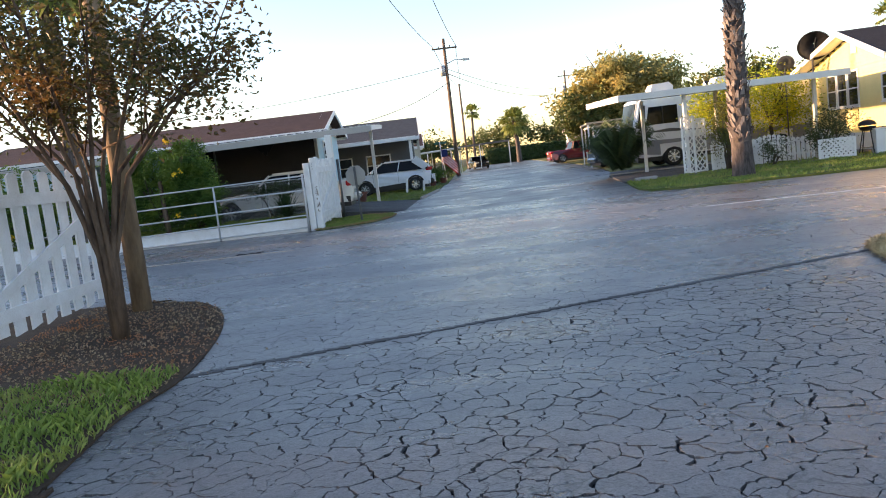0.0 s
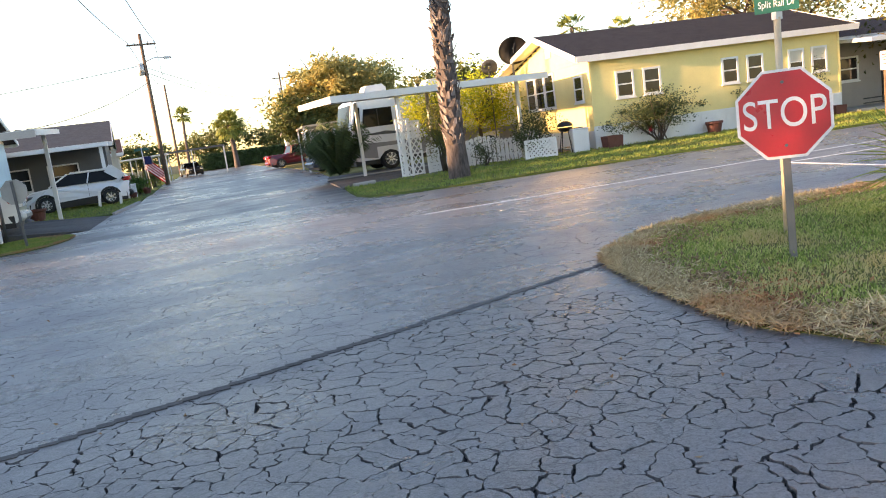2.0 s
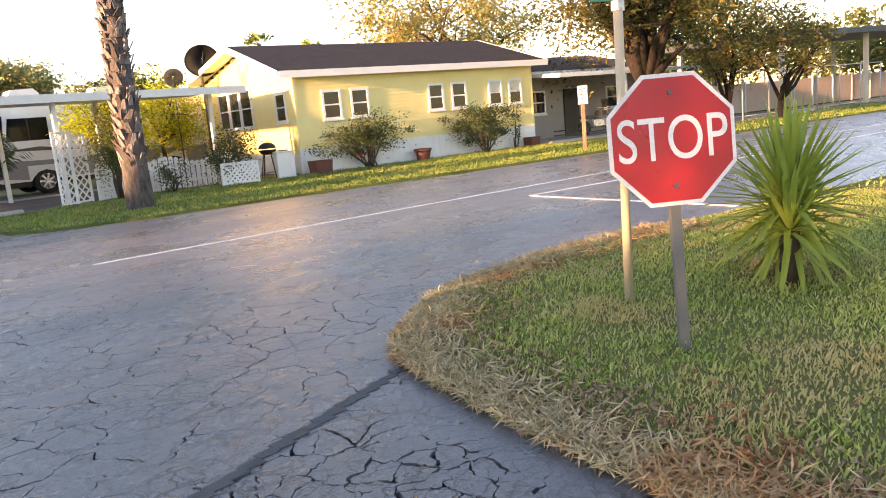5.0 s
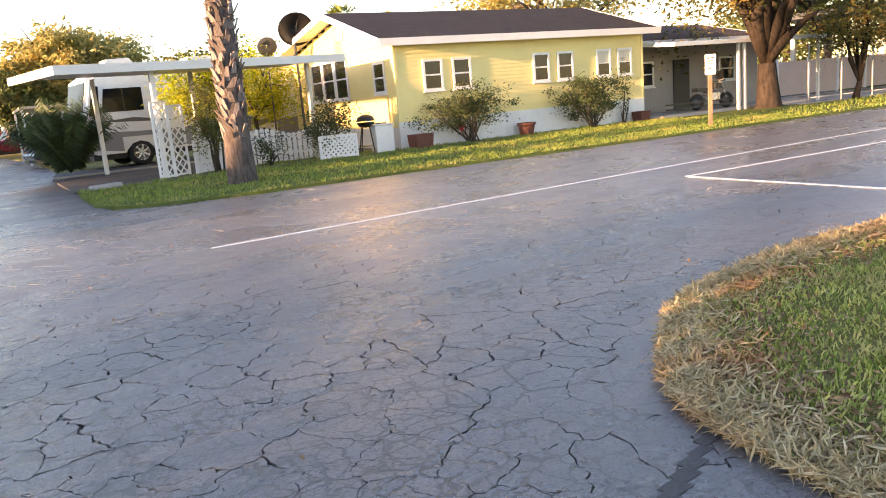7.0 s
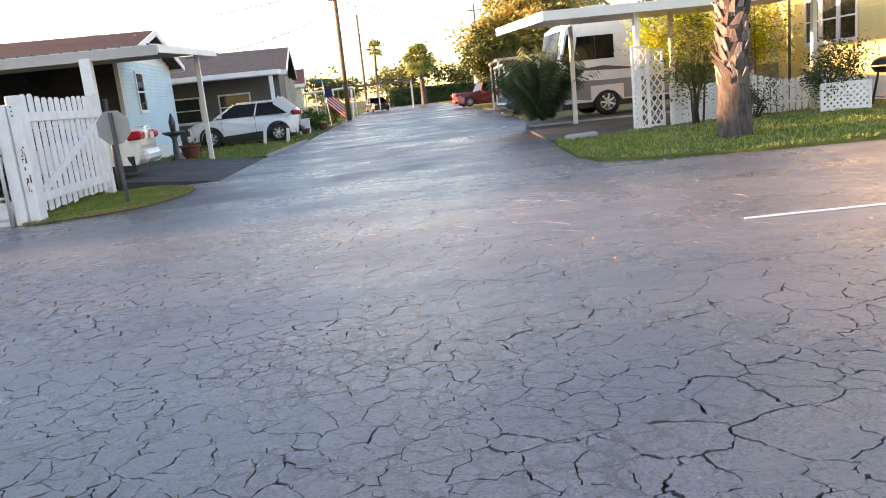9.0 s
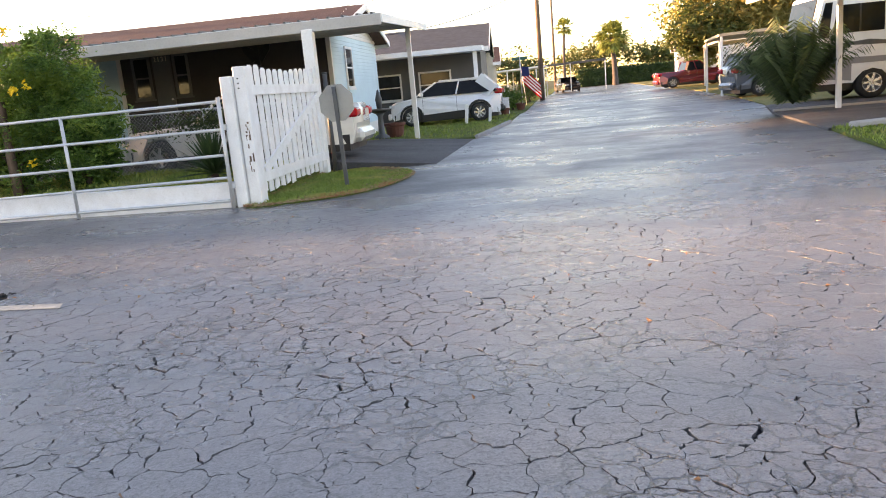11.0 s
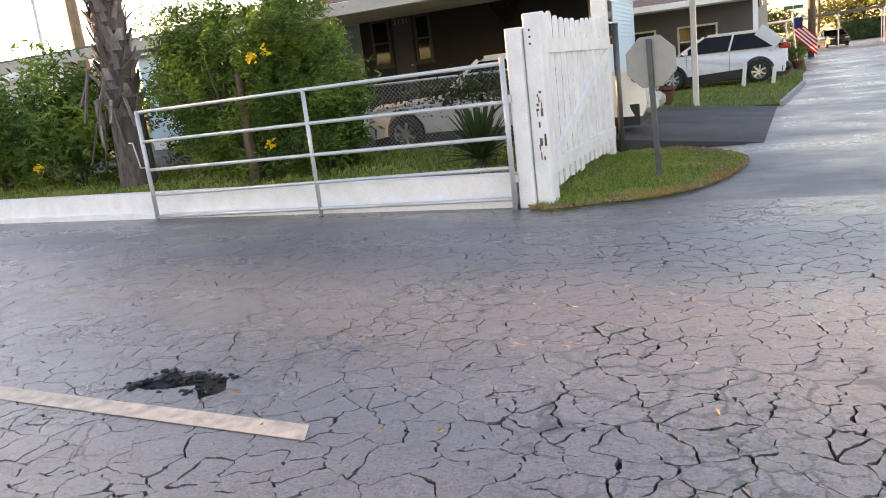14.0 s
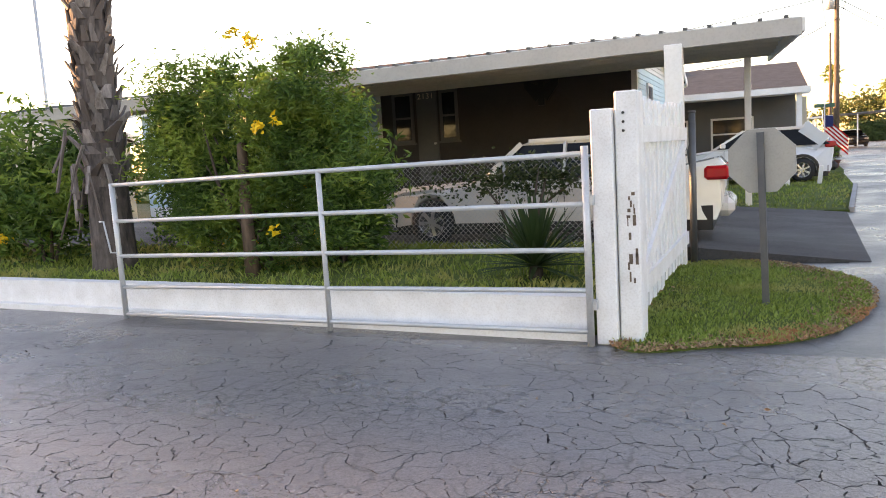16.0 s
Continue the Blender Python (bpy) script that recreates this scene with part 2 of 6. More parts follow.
def thing(name, label, category, group="", m=None):
    ob = new(name)
    ob.empty_display_size = 0.2
    if m:
        ob.matrix_basis = m
    return tagged(ob, label, category, group)


def box(x0, y0, z0, x1, y1, z1, bm=None, bevel=0.0):
    bm = bm or bmesh.new()
    vs = [bm.verts.new((x, y, z)) for z in (z0, z1) for x, y in ((x0, y0), (x1, y0), (x1, y1), (x0, y1))]
    fs = [bm.faces.new([vs[i] for i in f]) for f in ((3, 2, 1, 0), (4, 5, 6, 7), (0, 1, 5, 4), (1, 2, 6, 5), (2, 3, 7, 6), (3, 0, 4, 7))]
    if bevel:
        es = {e for f in fs for e in f.edges}
        bmesh.ops.bevel(bm, geom=list(es), offset=bevel, segments=1, affect="EDGES")
    return bm


def prism(pts, z0, z1, bm=None):
    """An upright prism over a plan outline (counter-clockwise)."""
    bm = bm or bmesh.new()
    lo = [bm.verts.new((x, y, z0)) for x, y in pts]
    hi = [bm.verts.new((x, y, z1)) for x, y in pts]
    n = len(pts)
    bm.faces.new(hi), bm.faces.new(lo[::-1])
    for i in range(n):
        bm.faces.new((lo[i], lo[(i + 1) % n], hi[(i + 1) % n], hi[i]))
    return bm


def side_prism(pts, y0, y1, bm=None, inset=0.0, top=1.0):
    """A prism over an outline in the x-z plane, from y0 to y1; above height top it leans in by inset."""
    bm = bm or bmesh.new()
    zm = max(z for _, z in pts)
    lean = lambda z: inset * max(0.0, (z - top) / max(zm - top, 1e-6))
    a = [bm.verts.new((x, y0 + lean(z), z)) for x, z in pts]
    b = [bm.verts.new((x, y1 - lean(z), z)) for x, z in pts]
    n = len(pts)
    bm.faces.new(a), bm.faces.new(b[::-1])
    for i in range(n):
        bm.faces.new((a[(i + 1) % n], a[i], b[i], b[(i + 1) % n]))
    bmesh.ops.recalc_face_normals(bm, faces=bm.faces[:])
    return bm


def tube(path, radius, sides=10, bm=None, cap=True):
    """A tube along points; radius is one number or one a point."""
    bm = bm or bmesh.new()
    path = [Vector(p) for p in path]
    rs = radius if isinstance(radius, (list, tuple)) else [radius] * len(path)
    rings = []
    side = None
    for i, p in enumerate(path):
        d = (path[min(i + 1, len(path) - 1)] - path[max(i - 1, 0)]).normalized()
        if side is None:
            side = d.orthogonal().normalized()
        side = (side - d * side.dot(d)).normalized()
        up = d.cross(side)
        rings.append([bm.verts.new(p + (side * math.cos(a) + up * math.sin(a)) * rs[i]) for a in (2 * math.pi * j / sides for j in range(sides))])
    for a, b in zip(rings, rings[1:]):
        for j in range(sides):
            f = bm.faces.new((a[j], a[(j + 1) % sides], b[(j + 1) % sides], b[j]))
            f.smooth = True
    if cap:
        bm.faces.new(rings[0][::-1]), bm.faces.new(rings[-1])
    return bm


def bar(a, b, w, h, bm=None):
    """A straight square bar from a to b, w across and h high."""
    bm = bm or bmesh.new()
    a, b = Vector(a), Vector(b)
    d = (b - a).normalized()
    s = d.cross(Vector((0, 0, 1)))
    s = (s if s.length > 0.01 else Vector((1, 0, 0))).normalized() * w / 2
    u = s.cross(d).normalized() * h / 2
    va = [bm.verts.new(a + i * s + j * u) for i, j in ((-1, -1), (1, -1), (1, 1), (-1, 1))]
    vb = [bm.verts.new(b + i * s + j * u) for i, j in ((-1, -1), (1, -1), (1, 1), (-1, 1))]
    bm.faces.new(va[::-1]), bm.faces.new(vb)
    for i in range(4):
        bm.faces.new((va[i], va[(i + 1) % 4], vb[(i + 1) % 4], vb[i]))
    return bm


def slab(corners, thick, bm=None):
    """A plate under four or more corners in space."""
    bm = bm or bmesh.new()
    hi = [bm.verts.new(c) for c in corners]
    lo = [bm.verts.new((c[0], c[1], c[2] - thick)) for c in corners]
    n = len(corners)
    bm.faces.new(hi), bm.faces.new(lo[::-1])
    for i in range(n):
        bm.faces.new((lo[i], lo[(i + 1) % n], hi[(i + 1) % n], hi[i]))
    return bm


def rounded(pts, steps=6):
    """A closed outline smoothed by a Catmull-Rom curve."""
    n, out = len(pts), []
    for i in range(n):
        p0, p1, p2, p3 = (Vector(pts[(i + k) % n]) for k in (-1, 0, 1, 2))
        for s in range(steps):
            t = s / steps
            out.append(tuple(0.5 * ((2 * p1) + (p2 - p0) * t + (2 * p0 - 5 * p1 + 4 * p2 - p3) * t * t + (3 * p1 - p0 - 3 * p2 + p3) * t ** 3)))
    return out


def inside_all(q, poly):
    """Which of the points q lie inside the outline."""
    r = np.zeros(len(q), bool)
    P = [p[:2] for p in poly]
    for (xi, yi), (xj, yj) in zip(P, P[-1:] + P[:-1]):
        if yi != yj:
            r ^= ((yi > q[:, 1]) != (yj > q[:, 1])) & (q[:, 0] < (xj - xi) * (q[:, 1] - yi) / (yj - yi) + xi)
    return r


def structure(name, bm, material, label="", category=""):
    return tagged(part(name, bm, material), label, category, "", "structure")

FADED = painted("faded_road_paint", (0.62, 0.52, 0.40), 0.7, 0.5, 12, dark=(0.07, 0.07, 0.07))

# ---- ground, roads, lawns ----
structure("ground", box(-900, -900, -0.6, 900, 900, -0.12), EARTH, "flat dry grassy ground reaching the horizon", "ground")

PLOT = rounded([(4.32, 4.9), (4.12, 5.67), (4.25, 6.6), (4.5, 7.6), (4.78, 8.4), (5.35, 8.93), (6.36, 9.45), (7.9, 9.58), (9.3, 9.36), (11, 8.95), (25, 6.3), (70, -2), (70, -16), (8, -16), (5.2, -4), (4.7, 2)], 5)
MULCH_BED = rounded([(-2.25, 2.0), (-2.32, 4.0), (-2.38, 5.2), (-2.25, 6.2), (-2.5, 8.2), (-3.1, 9.8), (-4.2, 10.6), (-8, 11.1), (-45, 14), (-60, 0), (-45, -16), (-2.6, -16)], 5)
PATCH = rounded([(-3.58, 21.42), (-2.65, 21.32), (-1.92, 21.82), (-1.48, 22.95), (-1.45, 24.2), (-2.2, 25.4), (-3.4, 25.7)], 6)
FAR_LAWN = [(6.5, 25.9), (6.15, 24.0), (5.85, 22.0), (5.95, 21.1), (6.6, 20.5), (8.3, 19.9), (11.5, 19.45), (18.6, 18.1), (23.8, 17.3), (45, 13.8), (90, 6.5), (90, 26), (27, 26), (12, 26.9)]
structure("lawn_corner", prism(PLOT, -0.1, 0.007), DRY, "sparse sunlit corner lawn with dry edge", "lawn")
structure("planting_bed", prism(MULCH_BED, -0.1, 0.016), MULCH, "brown mulch bed round a crape myrtle", "ground")
structure("lawn_patch", prism(PATCH, -0.1, 0.018), LAWN, "small green lawn patch at the street corner", "lawn")
structure("lawn_roadside", prism(FAR_LAWN, -0.1, 0.05), LAWN, "green roadside lawn strip before the yellow house", "lawn")
structure("lawn_yard", prism([(-3.62, 21.55), (-3.45, 25.5), (-14, 25.9), (-60, 29.5), (-60, 25.2)], -0.1, 0.28), LAWN, "raised green front yard lawn behind a white kerb", "lawn")
structure("lawn_strip", prism([(-0.75, 32.0), (0.1, 39.3), (0.45, 46), (-9, 46.5), (-9, 32.3)], -0.1, 0.05), LAWN, "grass strip beside the neighbour's drive", "lawn")
structure("lawn_far_right", prism([(8.3, 35.5), (20, 34.9), (60, 30), (60, 130), (16, 130), (12.3, 77), (11, 57.6), (9.7, 44.6)], -0.1, 0.03), DRY, "dry grass yards along the street", "lawn")
structure("lawn_far_left", prism([(0.5, 46.5), (0.75, 49), (1.8, 71), (3.6, 90), (6, 130), (-60, 130), (-60, 47.5), (-9, 47)], -0.1, 0.03), LAWN, "grass yards along the street", "lawn")
structure("drive_ramp", slab([(-1.15, 25.6, 0.006), (-0.8, 32.0, 0.006), (-3.3, 32.1, 0.2), (-3.3, 25.62, 0.2)], 0.3), ASPHALT_DARK, "sloping dark asphalt drive mouth", "drive")
structure("drive_left", prism([(-3.3, 25.62), (-3.3, 32.1), (-20, 33.5), (-20, 26.2)], -0.1, 0.2), ASPHALT_DARK, "dark asphalt drive under the carport", "drive")
structure("drive_right", prism([(6.45, 25.9), (27, 23.4), (45, 21), (45, 31), (19, 35.0), (8.2, 35.6), (7.3, 32.0)], -0.1, 0.055), ASPHALT_DARK, "dark drive below the motorhome canopy", "drive")
structure("road_west", box(-60, -16, -0.1, -9, 30, 0.0), ASPHALT_ROAD, "wide cracked asphalt road", "road")
structure("road_east", box(10, -16, -0.1, 90, 30, 0.0), ASPHALT_ROAD, "wide cracked asphalt road", "road")
structure("road_south", box(-9, -16, -0.1, 10, -1, 0.0), ASPHALT_OLD, "cracked side street asphalt", "road")
structure("street", prism([(-9, 21.2), (10, 21.2), (7.0, 25.7), (7.6, 32), (8.6, 35.3), (9.9, 44.6), (11.2, 57.6), (12.5, 77), (16.5, 130), (5.5, 130), (3.3, 90), (1.5, 71), (0.4, 47.6), (-0.1, 39), (-1.0, 31.8), (-1.4, 25.5), (-9, 25.5)], -0.1, 0.0), ASPHALT_STREET, "long worn wet-looking asphalt street", "road")
structure("road_base", box(-9, -1, -0.12, 10, 21.2, -0.022), CRACK, "dark tar at the bottom of the road's cracks", "road")

# white road markings
structure("road_line", slab([(5.3, 15.085, 0.008), (5.28, 15.02, 0.008), (17.3, 13.75, 0.008), (40, 10.41, 0.008), (40, 10.48, 0.008), (17.3, 13.82, 0.008)], 0.006), WHITE_WORN, "worn white painted road line", "road line")
structure("road_line_parking", slab([(12.1, 13.175, 0.008), (12.05, 13.10, 0.008), (15.7, 12.475, 0.008), (40, 8.62, 0.008), (40, 8.70, 0.008), (15.7, 12.55, 0.008)], 0.006), WHITE_WORN, "worn white painted road line", "road line")
structure("stop_bar", slab([(12.1, 13.1, 0.009), (12.02, 13.08, 0.009), (11.32, 9.1, 0.009), (11.40, 9.1, 0.009)], 0.006), WHITE_WORN, "worn white painted stop line", "road line")
structure("road_line_west", slab([(-3.14, 16.01, 0.006), (-3.2, 16.15, 0.006), (-5.0, 16.28, 0.006), (-9, 16.62, 0.006), (-9, 16.48, 0.006), (-5.0, 16.14, 0.006)], 0.003), FADED, "faded cream painted road line", "road line")


# ---- walls and houses ----
def frame_of(ox, oy, ang):
    """A plan frame: u along the front, s to the back."""
    c, s = math.cos(ang), math.sin(ang)
    return lambda u, b, z=0.0: (ox + u * c - b * s, oy + u * s + b * c, z)


def window(parent, F, axis, a0, a1, z0, z1, off, mid=True, blind=False, fm=None):
    """A white framed sash window standing 3 cm proud of the wall. axis 'u': in the front wall; 's': in the side wall."""
    def P(a, z, d):
        return F(a, -d + off, z) if axis == "u" else F(-d + off, a, z)

    def bx(b0, b1, y0, y1, d0, d1):
        bm = bmesh.new()
        vs = [bm.verts.new(P(a, z, d)) for d in (d0, d1) for a, z in ((b0, y0), (b1, y0), (b1, y1), (b0, y1))]
        for f in ((3, 2, 1, 0), (4, 5, 6, 7), (0, 1, 5, 4), (1, 2, 6, 5), (2, 3, 7, 6), (3, 0, 4, 7)):
            bm.faces.new([vs[i] for i in f])
        bmesh.ops.recalc_face_normals(bm, faces=bm.faces[:])
        return bm

    fm = fm or WHITE
    w = part("window", bx(a0 + 0.04, a1 - 0.04, z0 + 0.04, z1 - 0.04, 0.012, 0.02), GLASS, parent)
    t = 0.075
    for b in ((a0, a1, z1 - t, z1), (a0, a1, z0, z0 + t), (a0, a0 + t, z0 + t, z1 - t), (a1 - t, a1, z0 + t, z1 - t)):
        part("frame", bx(*b, 0.0, 0.05), fm, w)
    if mid:
        part("sash_rail", bx(a0 + t, a1 - t, (z0 + z1) / 2 - 0.025, (z0 + z1) / 2 + 0.025, 0.005, 0.04), fm, w)
    part("sill", bx(a0 - 0.04, a1 + 0.04, z0 - 0.05, z0, 0.0, 0.08), fm, w)
    if blind:
        part("blind", bx(a0 + t, a1 - t, (z0 + z1) / 2 + 0.03, z1 - t, 0.021, 0.026), CREAM, w, "half-drawn cream blind")
    return w


def siding(parent, F, axis, a0, a1, z0, z1, off, mat, step=0.12, top=None, name="siding"):
    """Lapped boards on a wall, each proud at its lower edge, joined in one part. top(a): the wall's height there."""
    bm = bmesh.new()
    n = int((z1 - z0) / step)
    for i in range(n):
        lo, hi = z0 + i * step, z0 + (i + 1) * step
        b0, b1 = a0, a1
        if top:
            b0, b1 = top(lo)
            if b1 - b0 < 0.1:
                continue
        def P(a, z, d):
            return F(a, off - d, z) if axis == "u" else F(off - d, a, z)
        v = [bm.verts.new(P(*q)) for q in ((b0, lo, 0.022), (b1, lo, 0.022), (b1, hi, 0.004), (b0, hi, 0.004), (b0, lo, 0.0), (b1, lo, 0.0))]
        bm.faces.new(v[0:4])
        bm.faces.new((v[4], v[5], v[1], v[0]))
    bmesh.ops.recalc_face_normals(bm, faces=bm.faces[:])
    ob = part(name, bm, mat, parent)
    ob["kind"] = "stuff"
    return ob


def poly(pts, mat, name, parent, thick=0.12):
    return part(name, slab(pts, thick), mat, parent)


def box_in(F, u0, s0, z0, u1, s1, z1):
    bm = bmesh.new()
    vs = [bm.verts.new(F(u, s, z)) for z in (z0, z1) for u, s in ((u0, s0), (u1, s0), (u1, s1), (u0, s1))]
    for f in ((3, 2, 1, 0), (4, 5, 6, 7), (0, 1, 5, 4), (1, 2, 6, 5), (2, 3, 7, 6), (3, 0, 4, 7)):
        bm.faces.new([vs[i] for i in f])
    bmesh.ops.recalc_face_normals(bm, faces=bm.faces[:])
    return bm


def gable_roof(parent, F, u0, u1, s0, s1, eave, ridge, mat, fascia=WHITE, thick=0.08, sm=None):
    """Two slopes with the ridge along u, plus white fascia boards and rakes."""
    sm = sm or (s0 + s1) / 2
    poly([F(u0, s0, eave), F(u1, s0, eave), F(u1, sm, ridge), F(u0, sm, ridge)], mat, "roof", parent, thick)
    poly([F(u0, sm, ridge), F(u1, sm, ridge), F(u1, s1, eave), F(u0, s1, eave)], mat, "roof", parent, thick)
    for u, d in ((u0, -0.03), (u1, 0.03)):
        part("rake_board", bar(F(u + d, s0 - 0.02, eave - 0.09), F(u + d, sm, ridge - 0.09), 0.04, 0.2), fascia, parent)
        part("rake_board", bar(F(u + d, s1 + 0.02, eave - 0.09), F(u + d, sm, ridge - 0.09), 0.04, 0.2), fascia, parent)
    for s in (s0 - 0.025, s1 + 0.025):
        part("fascia", bar(F(u0, s, eave - 0.1), F(u1, s, eave - 0.1), 0.04, 0.22), fascia, parent)


def gable_walls(parent, F, u0, u1, s0, s1, z0, eave, ridge, mat, name="wall", sm=None):
    """A closed body with gable ends at u0 and u1."""
    sm = sm or (s0 + s1) / 2
    bm = bmesh.new()
    ends = []
    for u in (u0, u1):
        ends.append([bm.verts.new(F(u, s, z)) for s, z in ((s0, z0), (s1, z0), (s1, eave), (sm, ridge), (s0, eave))])
    a, b = ends
    bm.faces.new(a), bm.faces.new(b[::-1])
    for i in range(5):
        bm.faces.new((a[i], a[(i + 1) % 5], b[(i + 1) % 5], b[i]))
    bmesh.ops.recalc_face_normals(bm, faces=bm.faces[:])
    return part(name, bm, mat, parent)


# yellow house
YF = frame_of(15.4, 25.6, -0.166)
yh = thing("house", "pale yellow mobile home with dark roof and white skirting", "house")
U0, U1, SM, S1 = 0.45, 10.6, 3.9, 10.6
gable_walls(yh, YF, U0, U1, 0, S1, 0.0, 3.2, 4.4, YELLOW, sm=SM)
siding(yh, YF, "u", U0, U1, 0.86, 3.14, 0.0, YELLOW)
siding(yh, YF, "s", 0, S1, 0.86, 3.14, U0, YELLOW)
siding(yh, YF, "s", 0, S1, 3.2, 4.36, U0, YELLOW, top=lambda z: (SM * (z - 3.2) / 1.2, S1 - (S1 - SM) * (z - 3.2) / 1.2))
part("skirting", box_in(YF, U0 - 0.03, -0.035, 0.0, U1 + 0.02, 0.02, 0.86), WHITE, yh, "white ribbed skirting panel")
part("skirting", box_in(YF, U0 - 0.035, 0.02, 0.0, U0, S1, 0.7), WHITE, yh, "white ribbed skirting panel")
for i in range(39):
    u = U0 + 0.12 + i * 0.255
    part("skirting_rib", box_in(YF, u, -0.045, 0.02, u + 0.03, -0.034, 0.84), WHITE, yh)
for a, b in ((U0 - 0.03, U0 + 0.05), (U1 - 0.05, U1 + 0.03)):
    part("corner_board", box_in(YF, a, -0.04, 0.86, b, 0.05, 3.15), YELLOW, yh)
gable_roof(yh, YF, U0 - 0.6, U1 + 0.6, -0.35, S1 + 0.7, 3.34, 4.62, ROOF_DARK, sm=SM)
part("soffit", box_in(YF, U0 - 0.58, -0.33, 3.2, U1 + 0.55, 0.0, 3.23), WHITE, yh)
poly([YF(U0 - 0.57, -0.3, 3.25), YF(U0 - 0.02, -0.3, 3.25), YF(U0 - 0.02, SM, 4.51), YF(U0 - 0.57, SM, 4.51)], WHITE, "soffit", yh, 0.02)
poly([YF(U0 - 0.57, SM, 4.51), YF(U0 - 0.02, SM, 4.51), YF(U0 - 0.02, S1 + 0.65, 3.25), YF(U0 - 0.57, S1 + 0.65, 3.25)], WHITE, "soffit", yh, 0.02)
vent = part("gable_vent", box_in(YF, U0 - 0.05, SM - 0.28, 3.72, U0 - 0.005, SM + 0.28, 4.1), CREAM, yh)
for i in range(6):
    part("louvre", box_in(YF, U0 - 0.062, SM - 0.24, 3.75 + i * 0.055, U0 - 0.05, SM + 0.24, 3.78 + i * 0.055), WHITE, vent)
for a, b in ((1.49, 2.2), (2.55, 3.26), (5.71, 6.4), (6.74, 7.44), (8.49, 9.16), (9.47, 10.16)):
    window(yh, YF, "u", a - 0.1, b - 0.1, 1.74, 2.7, -0.02, blind=(a > 8))
window(yh, YF, "s", 0.62, 1.45, 1.78, 2.76, U0 - 0.02)
for i in range(3):
    window(yh, YF, "s", 3.55 + i * 1.16, 4.63 + i * 1.16, 1.72, 3.12, U0 - 0.02)

# dark porch house right of the yellow one
PF = frame_of(25.9, 23.9, -0.166)
ph = thing("house", "shaded pale grey mobile home with a covered porch and metal roof", "house")
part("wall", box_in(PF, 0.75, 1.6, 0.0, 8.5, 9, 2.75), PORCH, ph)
part("porch_floor", box_in(PF, 0.1, -0.9, 0.0, 8.5, 1.6, 0.16), CONCRETE, ph)
poly([PF(0.45, -1.2, 2.72), PF(9.2, -1.2, 2.72), PF(9.2, 1.9, 2.95), PF(0.45, 1.9, 2.95)], ALU_SHEET, "porch_roof", ph, 0.14)
gable_roof(ph, PF, 0.5, 9.0, 1.3, 9.3, 2.98, 3.9, ROOF_BROWN)
for u in (4.0, 4.35, 8.9):
    part("porch_post", box_in(PF, u, -1.05, 0.0, u + 0.1, -0.95, 2.6), WHITE, ph)
for u in (1.2, 6.0):
    window(ph, PF, "u", u, u + 1.0, 1.2, 2.2, 1.6)
part("door", box_in(PF, 3.3, 1.55, 0.16, 4.2, 1.6, 2.2), BLACK, ph)
for z in (0.45, 0.62):
    part("rail", bar(PF(0.2, -0.95, z - 0.1), PF(3.8, -0.95, z - 0.1), 0.04, 0.05), BLACK, ph)

# blue house with carport
BF = frame_of(-5.05, 33.6, 0.0)
bh = thing("house", "light blue sided mobile home with brown shingle roof and shaded front", "house")
gable_walls(bh, BF, -15, 0, 0, 7.4, 0.0, 3.42, 4.5, BLUE)
RF = frame_of(-5.05, 41.0, math.pi)
siding(bh, RF, "s", 0, 7.4, 0.5, 3.4, 0.0, BLUE)
siding(bh, RF, "s", 0, 7.4, 3.42, 4.45, 0.0, WHITE, top=lambda z: (3.7 * (z - 3.42) / 1.08, 7.4 - 3.7 * (z - 3.42) / 1.08))
part("skirting", box_in(BF, -15, -0.03, 0.0, 0.03, 7.4, 0.5), WHITE, bh)
# this panel's near-black colour stands in for the carport's shade
part("front_wall", box_in(BF, -6.65, -0.05, 0.5, -0.08, -0.005, 3.38), TAUPE_IN_SHADE, bh, "dark taupe wall panel in deep shade")
siding(bh, BF, "u", -15, -6.75, 0.5, 3.38, -0.005, BLUE)
part("corner_trim", box_in(BF, -6.78, -0.08, 0.5, -6.65, -0.006, 3.38), WHITE, bh)
part("corner_trim", box_in(BF, -0.08, -0.05, 0.5, 0.05, 0.1, 3.38), WHITE, bh)
gable_roof(bh, BF, -15.5, 0.5, -0.4, 7.8, 3.48, 4.55, ROOF_BROWN)
window(bh, RF, "s", 4.6, 5.6, 1.75, 3.1, -0.02)
door = part("door", box_in(BF, -5.6, -0.1, 0.9, -5.02, -0.052, 3.3), GREY_SHADED, bh, "grey front door with house number")
part("door_handle", tube([BF(-5.1, -0.15, 1.9), BF(-5.1, -0.1, 1.9)], 0.03, 8), CHROME, door)
# frames take the darkened grey, dimmed for the shade under the carport
for a, b in ((-6.3, -5.7), (-4.95, -4.45)):
    window(bh, BF, "u", a, b, 1.95, 3.25, -0.05, fm=GREY_SHADED)
cp = thing("carport", "white metal carport roof on posts over a sedan", "carport")
poly([(-16.5, 25.5, 2.86), (-1.95, 25.35, 2.98), (-2.2, 34.6, 3.46), (-4.5, 34.6, 3.46), (-4.5, 33.15, 3.41), (-16.5, 33.15, 3.3)], ALU_SHEET, "roof_sheet", cp, 0.05)
part("fascia", bar((-16.5, 25.46, 2.74), (-1.93, 25.31, 2.86), 0.05, 0.2), FASCIA, cp)
part("fascia", bar((-1.92, 25.31, 2.88), (-2.17, 34.62, 3.36), 0.05, 0.16), WHITE, cp)
